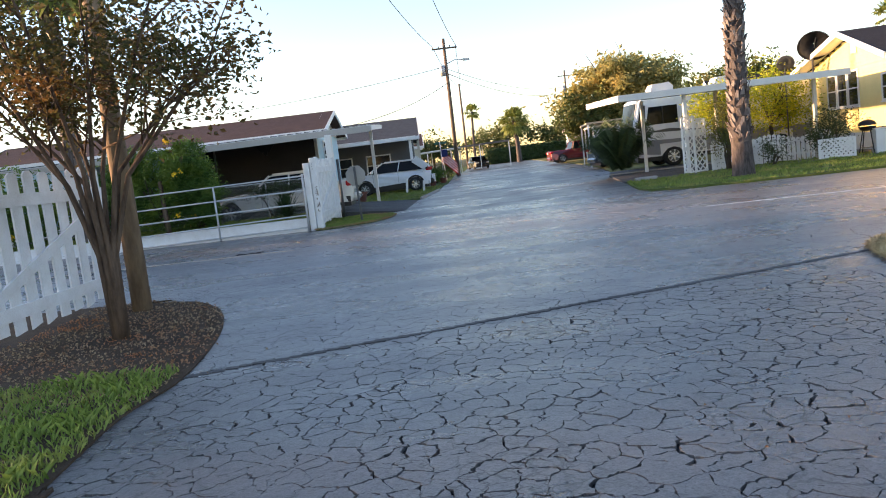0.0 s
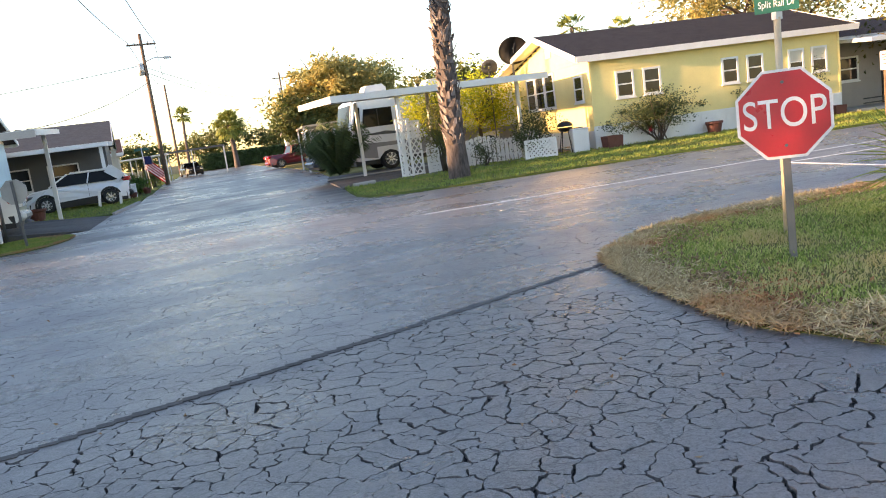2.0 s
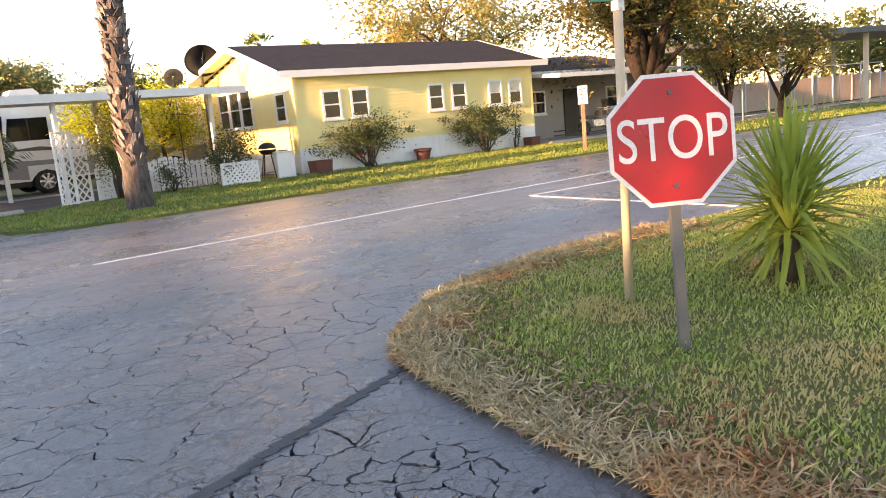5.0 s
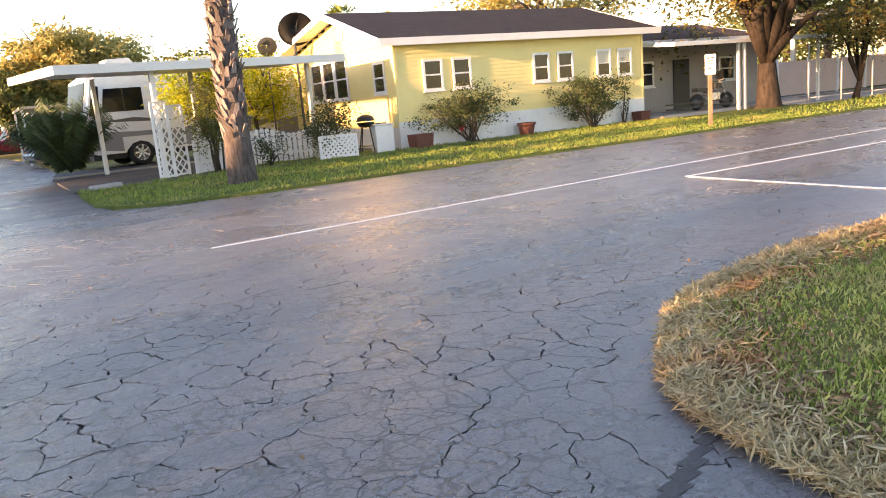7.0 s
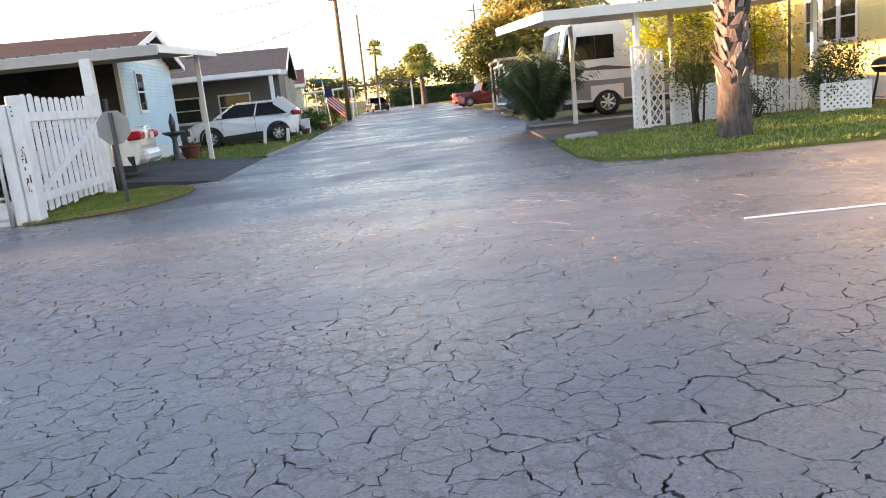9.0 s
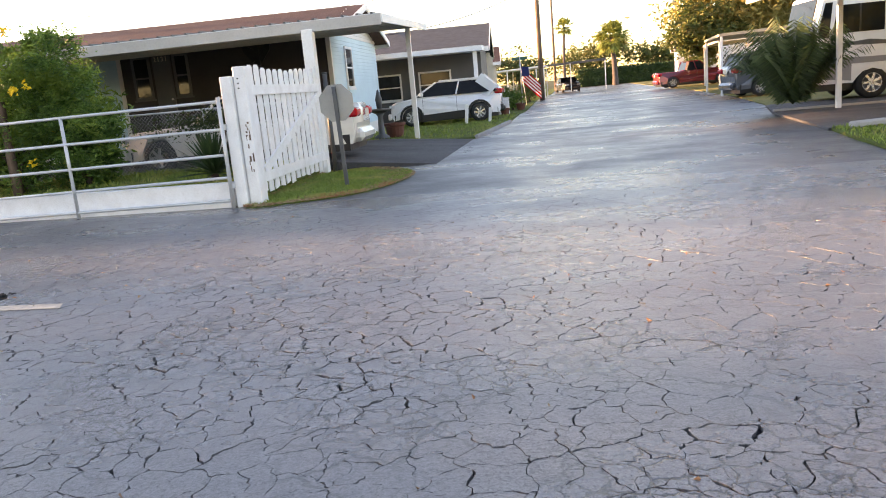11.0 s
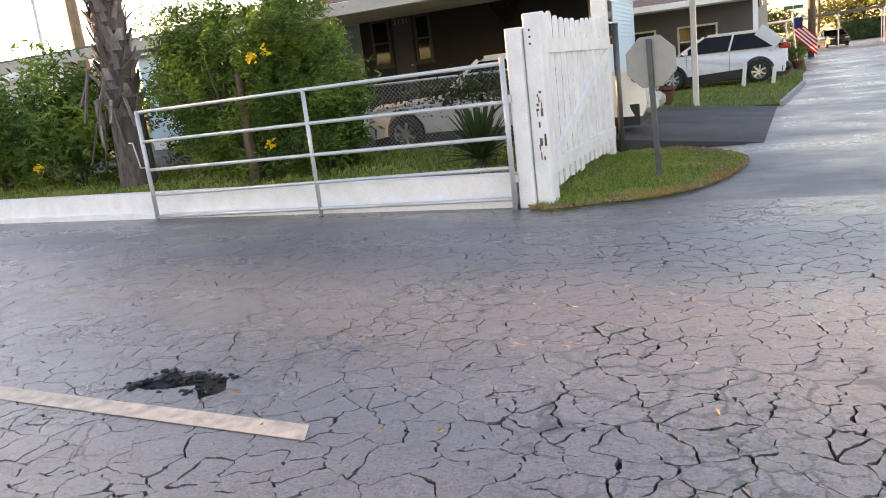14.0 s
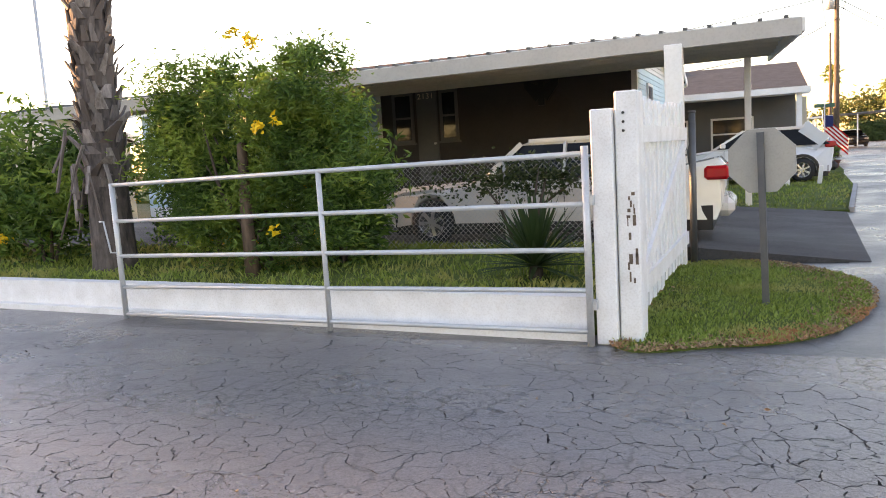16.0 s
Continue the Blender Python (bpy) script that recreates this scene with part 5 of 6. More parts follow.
part("finial", tube([(0, 0, 1.0), (0, 0, 1.3), (0, 0, 1.6)], [0.08, 0.11, 0.02], 10), STEEL_DARK, fw)

# ---- plants ----
L_SHRUB = leafy("glossy_shrub_leaves", (0.03, 0.075, 0.015), (0.11, 0.22, 0.04), (0.20, 0.30, 0.05), 0.35)
L_MYRTLE = leafy("crape_myrtle_leaves", (0.05, 0.065, 0.02), (0.12, 0.10, 0.03), (0.16, 0.085, 0.028), 0.35)
L_ROSE = leafy("rose_leaves", (0.035, 0.06, 0.02), (0.08, 0.10, 0.035), None, 0.25)
L_GOLD = leafy("golden_tree_leaves", (0.24, 0.24, 0.09), (0.48, 0.44, 0.17), (0.50, 0.38, 0.12), 0.5)
L_GREEN = leafy("tree_leaves", (0.05, 0.08, 0.025), (0.12, 0.15, 0.04), (0.17, 0.15, 0.045), 0.4)
L_OAK = leafy("oak_leaves", (0.05, 0.07, 0.02), (0.16, 0.15, 0.04), (0.34, 0.22, 0.06), 0.45)
L_LIME = leafy("yellow_green_leaves", (0.16, 0.26, 0.03), (0.62, 0.60, 0.04), None, 0.45)
L_DARK = leafy("dark_leaves", (0.018, 0.042, 0.014), (0.055, 0.10, 0.03), None, 0.25)
L_YUCCA = leafy("yucca_leaves", (0.16, 0.24, 0.03), (0.46, 0.50, 0.09), None, 0.25)
L_FROND = leafy("palm_fronds", (0.09, 0.14, 0.03), (0.30, 0.32, 0.08), None, 0.35)
L_GRASS = leafy("grass_blades", (0.12, 0.19, 0.03), (0.30, 0.38, 0.08), (0.36, 0.34, 0.10), 0.4)
L_DRY = leafy("dry_grass_blades", (0.26, 0.34, 0.07), (0.58, 0.56, 0.20), (0.56, 0.44, 0.20), 0.4)
L_STRAW = leafy("dry_straw", (0.36, 0.26, 0.13), (0.74, 0.62, 0.38), (0.56, 0.32, 0.15), 0.25)
L_LITTER = leafy("dead_leaf_litter", (0.20, 0.10, 0.055), (0.46, 0.33, 0.19), (0.42, 0.17, 0.07), 0.15)
PETAL = painted("yellow_petals", (0.75, 0.50, 0.01), 0.6, 0.1)
ROSE = painted("red_petals", (0.45, 0.02, 0.04), 0.6, 0.1)


def leaf_mesh(name, centres, length, width, material, parent, rng, up=0.25, droop=None, curl=0.25):
    """Small folded leaves, two quads each, scattered at the centres with random turns."""
    c = np.asarray(centres, float)
    n = len(c)
    d = rng.normal(size=(n, 3))
    d[:, 2] = d[:, 2] * 0.6 + (up if droop is None else droop)
    d /= np.linalg.norm(d, axis=1)[:, None]
    r = rng.normal(size=(n, 3))
    s = np.cross(d, r)
    s /= np.linalg.norm(s, axis=1)[:, None]
    nn = np.cross(d, s)
    k = rng.uniform(0.6, 1.3, (n, 1))
    ln, w = d * length * k, s * width * k * 0.5
    fold = nn * width * curl * k
    v = np.stack([c - ln * 0.5, c + w + fold, c + ln * 0.5 - nn * length * 0.12, c - w + fold], 1).reshape(-1, 3)
    f = np.arange(4 * n).reshape(n, 4)
    tri = np.concatenate([f[:, [0, 1, 2]], f[:, [0, 2, 3]]])
    me = bpy.data.meshes.new(name)
    me.from_pydata(v.tolist(), [], tri.tolist())
    me.materials.append(material)
    ob = new(name, me)
    ob.parent = parent
    ob["kind"] = "stuff"
    return ob


def blob_points(n, centre, radii, rng, shell=0.55, clumps=40, spread=0.22):
    """Points in clumps over an uneven egg-shaped crown, denser towards its skin, with gaps between the clumps."""
    u = rng.normal(size=(clumps, 3))
    u /= np.linalg.norm(u, axis=1)[:, None]
    rad = rng.uniform(shell, 1.0, (clumps, 1)) * rng.uniform(0.8, 1.15, (clumps, 1))
    cc = u * rad
    pick = rng.integers(0, clumps, n)
    p = cc[pick] + rng.normal(size=(n, 3)) * spread * rng.uniform(0.5, 1.3, (clumps, 1))[pick]
    return np.asarray(centre) + p * np.asarray(radii)


def limbs(parent, base, tips, r0, material, rng, name="limb", wob=0.12, fork=0.45):
    """Tapered limbs from the top of a trunk to each tip, with two side twigs each."""
    base = Vector(base)
    for tip in tips:
        tip = Vector(tip)
        L = (tip - base).length
        pts = [base.lerp(tip, k) + Vector(rng.normal(size=3)) * wob * L * 0.3 * math.sin(math.pi * k) + Vector((0, 0, 0.10 * L * math.sin(math.pi * k))) for k in (0, 0.25, 0.5, 0.75, 1.0)]
        bm = tube(pts, [r0, r0 * 0.8, r0 * 0.6, r0 * 0.42, r0 * 0.2], 7)
        for k in (2, 3):
            q = pts[k] + Vector(rng.normal(size=3)) * L * 0.25 + Vector((0, 0, L * 0.15))
            tube([pts[k], pts[k].lerp(q, 0.5) + Vector(rng.normal(size=3)) * 0.05 * L, q], [r0 * 0.4, r0 * 0.26, r0 * 0.1], 5, bm)
        part(name, bm, material, parent)


def tree(name, label, m, trunk_h, r, crown, radii, n, leaf, mat, seed, category="tree", barkm=None, ntips=9, clumps=60, spread=0.2, group=""):
    rng = np.random.default_rng(seed)
    t = thing(name, label, category, group, m)
    top = (rng.normal() * 0.1, rng.normal() * 0.1, trunk_h)
    part("trunk", tube([(0, 0, -0.15), (0.02, 0, 0.15), (top[0] * 0.5, top[1] * 0.5, trunk_h * 0.55), top], [r * 1.5, r * 1.08, r * 0.9, r * 0.75], 12), barkm or BARK, t)
    tips = blob_points(ntips, crown, [v * 0.8 for v in radii], rng, 0.7, ntips, 0.05)
    limbs(t, top, [tuple(p) for p in tips], r * 0.55, barkm or BARK, rng)
    leaf_mesh("crown", blob_points(n, crown, radii, rng, 0.35, clumps, spread), leaf, leaf * 0.45, mat, t, rng)
    return t


def shrub(label, m, crown, radii, n, leaf, mat, seed, stems=7, narrow=0.4, clumps=45, spread=0.2, category="shrub", name="shrub", flowers=None, shell=0.35, lobes=None, droop=None):
    rng = np.random.default_rng(seed)
    t = thing(name, label, category, m=m)
    for i in range(stems):
        p = blob_points(1, crown, [v * 0.75 for v in radii], rng, 0.6, 1, 0.05)[0]
        a = Vector((rng.normal() * 0.12, rng.normal() * 0.12, -0.05))
        b = Vector(p)
        mid = a.lerp(b, 0.5) + Vector((rng.normal() * 0.1, rng.normal() * 0.1, 0.1))
        part("stem", tube([a, mid, b], [0.03, 0.022, 0.008], 6), BARK, t)
    for k, (cc, rr, share) in enumerate(lobes or ((crown, radii, 1.0),)):
        leaf_mesh("foliage", blob_points(int(n * share), cc, rr, rng, shell, clumps, spread), leaf, leaf * narrow, mat, t, rng, droop=droop)
    if flowers:
        fm, k, size = flowers
        pts = blob_points(k, crown, [v * 1.02 for v in radii], rng, 0.9, k, 0.03)
        for q in pts:
            leaf_mesh("flower", q + rng.normal(size=(14, 3)) * size * 0.5, size, size * 0.6, fm, t, rng)
    return t


def palm(m, h, r, label, seed, frond=3.0, base_h=1.0, detail=1.0, nf=26, rag=0.2):
    """A fan palm: stout trunk wrapped in old leaf boots, crown of folded fronds."""
    rng = np.random.default_rng(seed)
    t = thing("palm_tree", label, "palm tree", "palms", m)
    lean = rng.normal() * 0.15
    axis = lambda z: Vector((lean * (z / h) ** 2 * 2, 0, z))
    zs = [-0.1, 0.1, base_h * 0.6, base_h, h * 0.4, h * 0.7, h]
    part("trunk", tube([axis(max(z, 0)) if z > 0 else Vector((0, 0, z)) for z in zs], [r * 1.15, r * 1.05, r * 0.98, r * 0.92, r * 0.8, r * 0.75, r * 0.7], 18), BARK_PALM, t)
    if detail > 0.2:
        rest = bmesh.new()
        z, k = base_h, 0
        while z < h:
            for j in range(9):
                a = 2 * math.pi * (j + 0.5 * (k % 2)) / 9 + rng.normal() * 0.25
                rr = r * (0.93 - 0.2 * z / h)
                out = Vector((math.cos(a), math.sin(a), 0))
                side = Vector((-out.y, out.x, 0))
                c = axis(z) + out * rr * 0.92
                ln, w = 0.21 * rng.uniform(0.45, 1.4), 0.085 * rng.uniform(0.5, 1.25)
                kick = rng.uniform(0.03, 0.6) * rag
                tip = c + Vector((0, 0, ln)) + out * kick + side * rng.normal() * 0.09
                th = out * 0.025
                one = bmesh.new() if z < 5.2 else rest
                v = [one.verts.new(q) for q in (c - side * w, c + side * w, tip + side * w * 0.45, tip - side * w * 0.45, c - side * w + th, c + side * w + th, tip + side * w * 0.4 + th, tip - side * w * 0.4 + th)]
                fs = [one.faces.new([v[i] for i in f]) for f in ((0, 1, 2, 3), (7, 6, 5, 4), (0, 4, 5, 1), (1, 5, 6, 2), (2, 6, 7, 3), (3, 7, 4, 0))]
                if one is not rest:
                    bmesh.ops.recalc_face_normals(one, faces=fs)
                    part("leaf_boot", one, BOOT, t)
            z += 0.15
            k += 1
        bmesh.ops.recalc_face_normals(rest, faces=rest.faces[:])
        part("upper_boot", rest, BOOT, t)["kind"] = "stuff"
    top = axis(h)
    bm = bmesh.new()
    for i in range(nf):
        a = rng.uniform(0, 2 * math.pi)
        el = rng.uniform(-0.85, 1.35)
        out = Vector((math.cos(a), math.sin(a), 0))
        d = out * math.cos(el) + Vector((0, 0, math.sin(el)))
        s = Vector((-out.y, out.x, 0))
        n = s.cross(d)
        L = frond * rng.uniform(0.42, 0.58)
        hub = top + d * L - Vector((0, 0, 0.06 * L))
        tube([top, top + d * L * 0.5, hub], 0.012 * frond, 4, bm)
        for j in range(13):
            b = (j - 6) / 6 * 1.9
            e = (d * math.cos(b) + s * math.sin(b)).normalized()
            ln = frond * 0.42 * rng.uniform(0.8, 1.1) * (1.0 - 0.12 * abs(b))
            midp = hub + e * ln * 0.6
            tip = hub + e * ln - Vector((0, 0, ln * rng.uniform(0.15, 0.5)))
            w = n.cross(e).normalized() * 0.035 * frond
            bm.faces.new([bm.verts.new(hub), bm.verts.new(midp + w), bm.verts.new(tip), bm.verts.new(midp - w)])
    c = part("crown", bm, L_FROND, t)
    c["kind"] = "stuff"
    return t


palm(pose(9.02, 22.2, 0.04, 0, -1.5, 40), 9.0, 0.31, "tall fan palm with ragged trunk on the roadside lawn", 3, rag=0.17)
palm(pose(-10.88, 23.25, 0.26, 0, 1.0, 0), 8.5, 0.29, "thick fan palm with ragged leaf boots behind a kerb", 4, 3.0, 1.2)
palm(pose(12.6, 112, 0, 0, 0, 0), 6.0, 0.4, "distant fan palm at the end of the street", 5, 2.9, 1, 0.1, 80)
palm(pose(8.2, 150, 0), 10.3, 0.3, "slender tall palm in the distance", 6, 2.3, 1, 0.1, 34)
palm(pose(46, 75, 0), 10.4, 0.3, "distant palm behind the yellow house", 7, 2.4, 1, 0.1)
palm(pose(58, 82, 0), 10.6, 0.3, "distant palm behind the yellow house", 8, 2.2, 1, 0.1)
rng = np.random.default_rng(20)
hs = thing("palm_husks", "dry hanging husks on a palm trunk", "palm husk", m=pose(-10.88, 23.25, 0.26))
for i in range(16):
    a = rng.uniform(2.6, 5.6)
    o = Vector((math.cos(a), math.sin(a), 0)) * rng.uniform(0.38, 0.55)
    z = rng.uniform(1.1, 2.0)
    part("husk", bar(o + Vector((0, 0, z)), o * 1.15 + Vector((rng.normal() * 0.1, rng.normal() * 0.1, z - rng.uniform(0.3, 1.0))), 0.05, 0.02), BOOT, hs)

# crape myrtle
rng = np.random.default_rng(11)
cm = thing("crape_myrtle", "multi-stemmed crape myrtle with sparse reddish-green leaves", "tree", m=pose(-3.62, 8.2, 0.03))
tips = []
for i in range(12):
    a = 2 * math.pi * i / 12 + rng.normal() * 0.2
    b0 = Vector((math.cos(a) * 0.06, math.sin(a) * 0.06, -0.1))
    k1 = Vector((math.cos(a) * (0.075 + 0.03 * rng.random()), math.sin(a) * 0.075, 0.9))
    k2 = Vector((math.cos(a) * 0.30, math.sin(a) * 0.30, 1.75)) + Vector(rng.normal(size=3)) * 0.06
    sp = rng.uniform(0.8, 1.8)
    k3 = Vector((math.cos(a) * sp, math.sin(a) * sp, rng.uniform(2.9, 3.8)))
    part("stem", tube([b0, k1, k2, k2.lerp(k3, 0.5) + Vector((0, 0, 0.12)), k3], [0.04, 0.034, 0.026, 0.018, 0.008], 8), BARK_MYRTLE, cm)
    for _ in range(6):
        f = rng.uniform(0.1, 0.9)
        p = k2.lerp(k3, f) + Vector((0, 0, 0.1))
        q = p + Vector((rng.normal() * 0.55, rng.normal() * 0.55, rng.uniform(0.2, 0.95)))
        part("twig", tube([p, p.lerp(q, 0.5) + Vector((0, 0, 0.06)), q], [0.012, 0.008, 0.003], 5), BARK_MYRTLE, cm)
        tips += [q, p.lerp(q, 0.6)]
    tips.append(k3)
cen = np.array([tuple(v) for v in tips])
pts = cen[rng.integers(0, len(cen), 11000)] + rng.normal(size=(11000, 3)) * (0.19, 0.19, 0.16)
leaf_mesh("crown", pts, 0.075, 0.04, L_MYRTLE, cm, rng)

# flowering shrubs behind the gate
shrub("tall yellow-flowering shrub with glossy green leaves behind a gate", pose(-8.3, 23.2, 0.28), (0, 0, 1.5), (1.6, 0.9, 1.42), 46000, 0.10, L_SHRUB, 31, 9, 0.28, 70, 0.13, flowers=(PETAL, 16, 0.08), shell=0.3, droop=-0.25, lobes=(((-1.0, 0, 1.85), (0.8, 0.75, 1.05), 0.25), ((0.55, 0, 2.0), (0.95, 0.8, 0.95), 0.3), ((0.0, 0, 0.75), (1.75, 0.8, 0.75), 0.25), ((1.1, -0.1, 1.35), (0.7, 0.6, 0.8), 0.12), ((-0.2, 0.1, 1.3), (1.2, 0.7, 0.8), 0.15)))
part("bare_stem", tube([(-8.15, 22.75, 0.2), (-8.2, 22.8, 1.0), (-8.25, 22.9, 1.9)], [0.09, 0.075, 0.06], 9), BARK_MYRTLE, tagged(new("bare_shrub"), "pale bare shrub trunk behind a gate", "shrub"))
shrub("green flowering shrub beside a carport", pose(-7.5, 23.9, 0.28), (0, 0, 1.0), (0.62, 0.6, 1.1), 5500, 0.16, L_SHRUB, 32, 5, 0.3, 50, 0.18, flowers=(PETAL, 3, 0.06))
shrub("dark green shrub filling in behind a palm trunk", pose(-10.1, 24.6, 0.28), (0, 0, 1.15), (1.5, 0.6, 1.2), 9000, 0.12, L_SHRUB, 33, 5, 0.3, 50, 0.2)
for i in range(5):
    shrub("dense green hedge shrub with yellow flowers behind a kerb", pose(-12.9 - i * 2.3, 23.9 + i * 0.25, 0.28), (0, 0, 1.05), (1.5, 0.95, 1.2), 6500 if i < 2 else 3500, 0.17, L_SHRUB, 40 + i, 5, 0.3, 60, 0.18, flowers=(PETAL, 5, 0.07) if i < 2 else None)
shrub("vines on the chain-link fence", pose(-5.3, 25.0, 0.3), (0, 0, 0.95), (1.6, 0.09, 0.3), 1600, 0.07, L_ROSE, 51, 5, 0.6, 40, 0.2, category="vine", name="vine")
shrub("rose bush by the yellow house", pose(17.9, 24.7, 0.05), (0, 0, 1.1), (2.05, 0.9, 0.8), 4600, 0.09, L_ROSE, 61, 14, 0.5, 60, 0.14, flowers=(ROSE, 2, 0.07), name="rose_bush", shell=0.15)
shrub("leafy rose bush before white skirting", pose(22.75, 23.75, 0.05), (0, 0, 1.1), (1.85, 0.9, 0.85), 4600, 0.09, L_ROSE, 62, 14, 0.5, 60, 0.14, name="rose_bush", shell=0.15)
shrub("climbing stems at the house wall", pose(24.6, 23.75, 0.05), (0.1, 0, 1.2), (0.3, 0.12, 1.3), 250, 0.09, L_ROSE, 66, 4, 0.5, 12, 0.25, category="vine", name="vine")
shrub("rose bush with pale flowers by a barbecue", pose(13.4, 25.75, 0.05), (0, 0, 0.95), (0.95, 0.6, 0.8), 2600, 0.08, L_ROSE, 63, 10, 0.5, 40, 0.2, flowers=(WHITE, 6, 0.05), name="rose_bush")
shrub("thin upright shrub beside a white lattice", pose(10.1, 26.05, 0.05), (0, 0, 1.45), (0.7, 0.5, 1.05), 2600, 0.10, L_GREEN, 64, 9, 0.35, 40, 0.2)
shrub("small weeds beside white lattice", pose(11.6, 26.0, 0.05), (0, 0, 0.5), (0.5, 0.4, 0.45), 900, 0.08, L_ROSE, 65, 4, 0.4, 15, 0.25)
tree("tree", "yellow-green sunlit tree behind a canopy", pose(12.4, 32.2, 0.03), 1.2, 0.08, (0, 0, 2.35), (1.5, 1.2, 1.1), 5000, 0.13, L_LIME, 71, ntips=7)
tree("tree", "dark green tree behind a canopy", pose(14.9, 33.2, 0.03), 1.3, 0.1, (0.2, 0, 2.5), (1.7, 1.3, 1.5), 5500, 0.14, L_LIME, 72, ntips=7)
tree("tree", "large golden sunlit tree beyond the houses", pose(19.5, 74, 0), 3.4, 0.3, (0, 0, 6.2), (6.2, 5, 3.4), 17000, 0.5, L_GOLD, 73, ntips=12, clumps=140, spread=0.13)
tree("tree", "green tree beside a larger golden one", pose(14.6, 72, 0), 2, 0.2, (0, 0, 3.9), (2.8, 2.6, 2.4), 5000, 0.45, L_GREEN, 74)
for i, (x, y, h) in enumerate(((26, 62, 6.2), (31, 60, 5.8), (22.5, 58, 5.2), (37, 62, 5.6))):
    tree("tree", "green tree behind the mobile homes", pose(x, y, 0), 2.4, 0.2, (0, 0, h - 2.2), (3.4, 3, 2.4), 6000, 0.45, L_GREEN, 80 + i, group="trees behind the homes")
tree("tree", "big spreading oak with dark trunk beside the road", pose(30.6, 21.5, 0.03), 1.7, 0.44, (-0.5, -0.5, 6.2), (6.4, 5.5, 3.7), 19000, 0.22, L_OAK, 91, barkm=BARK_DARK, ntips=15, clumps=150, spread=0.12)
tree("tree", "golden backlit tree behind the porch house", pose(33, 34, 0.0), 2.6, 0.3, (-1.5, 0, 6.0), (6.5, 4, 3.6), 10000, 0.28, L_GOLD, 92, ntips=12, clumps=110, spread=0.13)
tree("tree", "small bare-stemmed tree on the roadside grass", pose(33.8, 19.6, 0.03), 0.7, 0.13, (0, 0, 3.1), (2.2, 1.8, 1.3), 3200, 0.16, L_OAK, 93, barkm=BARK_DARK, ntips=8)
tree("tree", "small forked tree on the roadside grass", pose(37.2, 18.6, 0.03), 0.8, 0.17, (0.3, 0, 3.4), (3.0, 2.2, 1.5), 4500, 0.17, L_OAK, 94, barkm=BARK_DARK, ntips=8)
tree("tree", "dense rounded dark tree at the road's far side", pose(58, 10.5, 0.0), 1.2, 0.3, (0, 0, 3.6), (3.4, 3.2, 3.4), 8000, 0.3, L_GREEN, 95, clumps=140)
tree("tree", "tall green tree above the shelter", pose(55, 30, 0), 3, 0.3, (0, 0, 6.5), (6, 5, 3.6), 6000, 0.36, L_GREEN, 96)
# tree row added in the west to block low sun from the road
for i in range(15):
    tree("tree", "tree in the far treeline to the west", pose(-50 - (i % 3) * 5, -22 + i * 5.4, 0), 2.4, 0.25, (0, 0, 4.5 + (i * 7 % 5) * 0.25), (4.2, 4.4, 3.0), 4200, 0.6, L_GREEN, 110 + i, group="western treeline", clumps=50, spread=0.2)
for i in range(12):
    x = -70 + i * 14
    tree("tree", "tree in the far treeline", pose(x, 155 + (i * 37 % 17), 0), 2.5, 0.3, (0, 0, 4.4), (7.5, 5, 3.4), 2200, 0.8, L_GREEN, 130 + i, group="northern treeline", clumps=40)
for i in range(8):
    tree("tree", "tree in the far treeline", pose(85 + (i % 2) * 6, -18 + i * 11, 0), 2.5, 0.3, (0, 0, 4.8), (5, 7, 3.8), 2400, 0.7, L_GREEN, 150 + i, group="eastern treeline", clumps=40)
hd = thing("hedge", "dark clipped hedge at the end of the street", "hedge")
rng = np.random.default_rng(9)
leaf_mesh("foliage", np.stack([rng.uniform(8, 22, 5000), rng.uniform(119, 121, 5000), rng.uniform(0.1, 2.4, 5000)], 1), 0.5, 0.25, L_DARK, hd, rng)
part("core", box(8.2, 119.3, 0, 21.8, 120.7, 2.2, bevel=0.2), L_DARK, hd)


def rosette(label, m, heads, name, mat, category, seed):
    """Stiff sword leaves bursting from one or more heads."""
    rng = np.random.default_rng(seed)
    t = thing(name, label, category, m=m)
    for (hx, hy, hz, ln, n, lo) in heads:
        part("trunk", tube([(hx * 0.4, hy * 0.4, -0.1), (hx, hy, hz)], [0.09, 0.07], 8), BARK, t)
        for i in range(n):
            a = i * 2.39996 + rng.normal() * 0.1
            el = lo + (1.5 - lo) * (i / n) ** 0.8 + rng.normal() * 0.06
            d = Vector((math.cos(a) * math.cos(el), math.sin(a) * math.cos(el), math.sin(el)))
            s = d.cross(Vector((0, 0, 1))).normalized()
            u = s.cross(d)
            L = ln * rng.uniform(0.8, 1.1)
            b = Vector((hx, hy, hz))
            w = 0.026
            sag = Vector((0, 0, -0.10 * L * max(0, math.cos(el))))
            bm = bmesh.new()
            rows = []
            for k, ww in ((0.06, 0.8), (0.4, 1.0), (0.75, 0.75), (1.0, 0.05)):
                c = b + d * L * k + sag * k * k
                rows.append([bm.verts.new(c - s * w * ww + u * 0.008 * ww), bm.verts.new(c), bm.verts.new(c + s * w * ww + u * 0.008 * ww)])
            for p, q in zip(rows, rows[1:]):
                bm.faces.new((p[0], p[1], q[1], q[0])), bm.faces.new((p[1], p[2], q[2], q[1]))
            part("leaf", bm, mat, t)
    return t


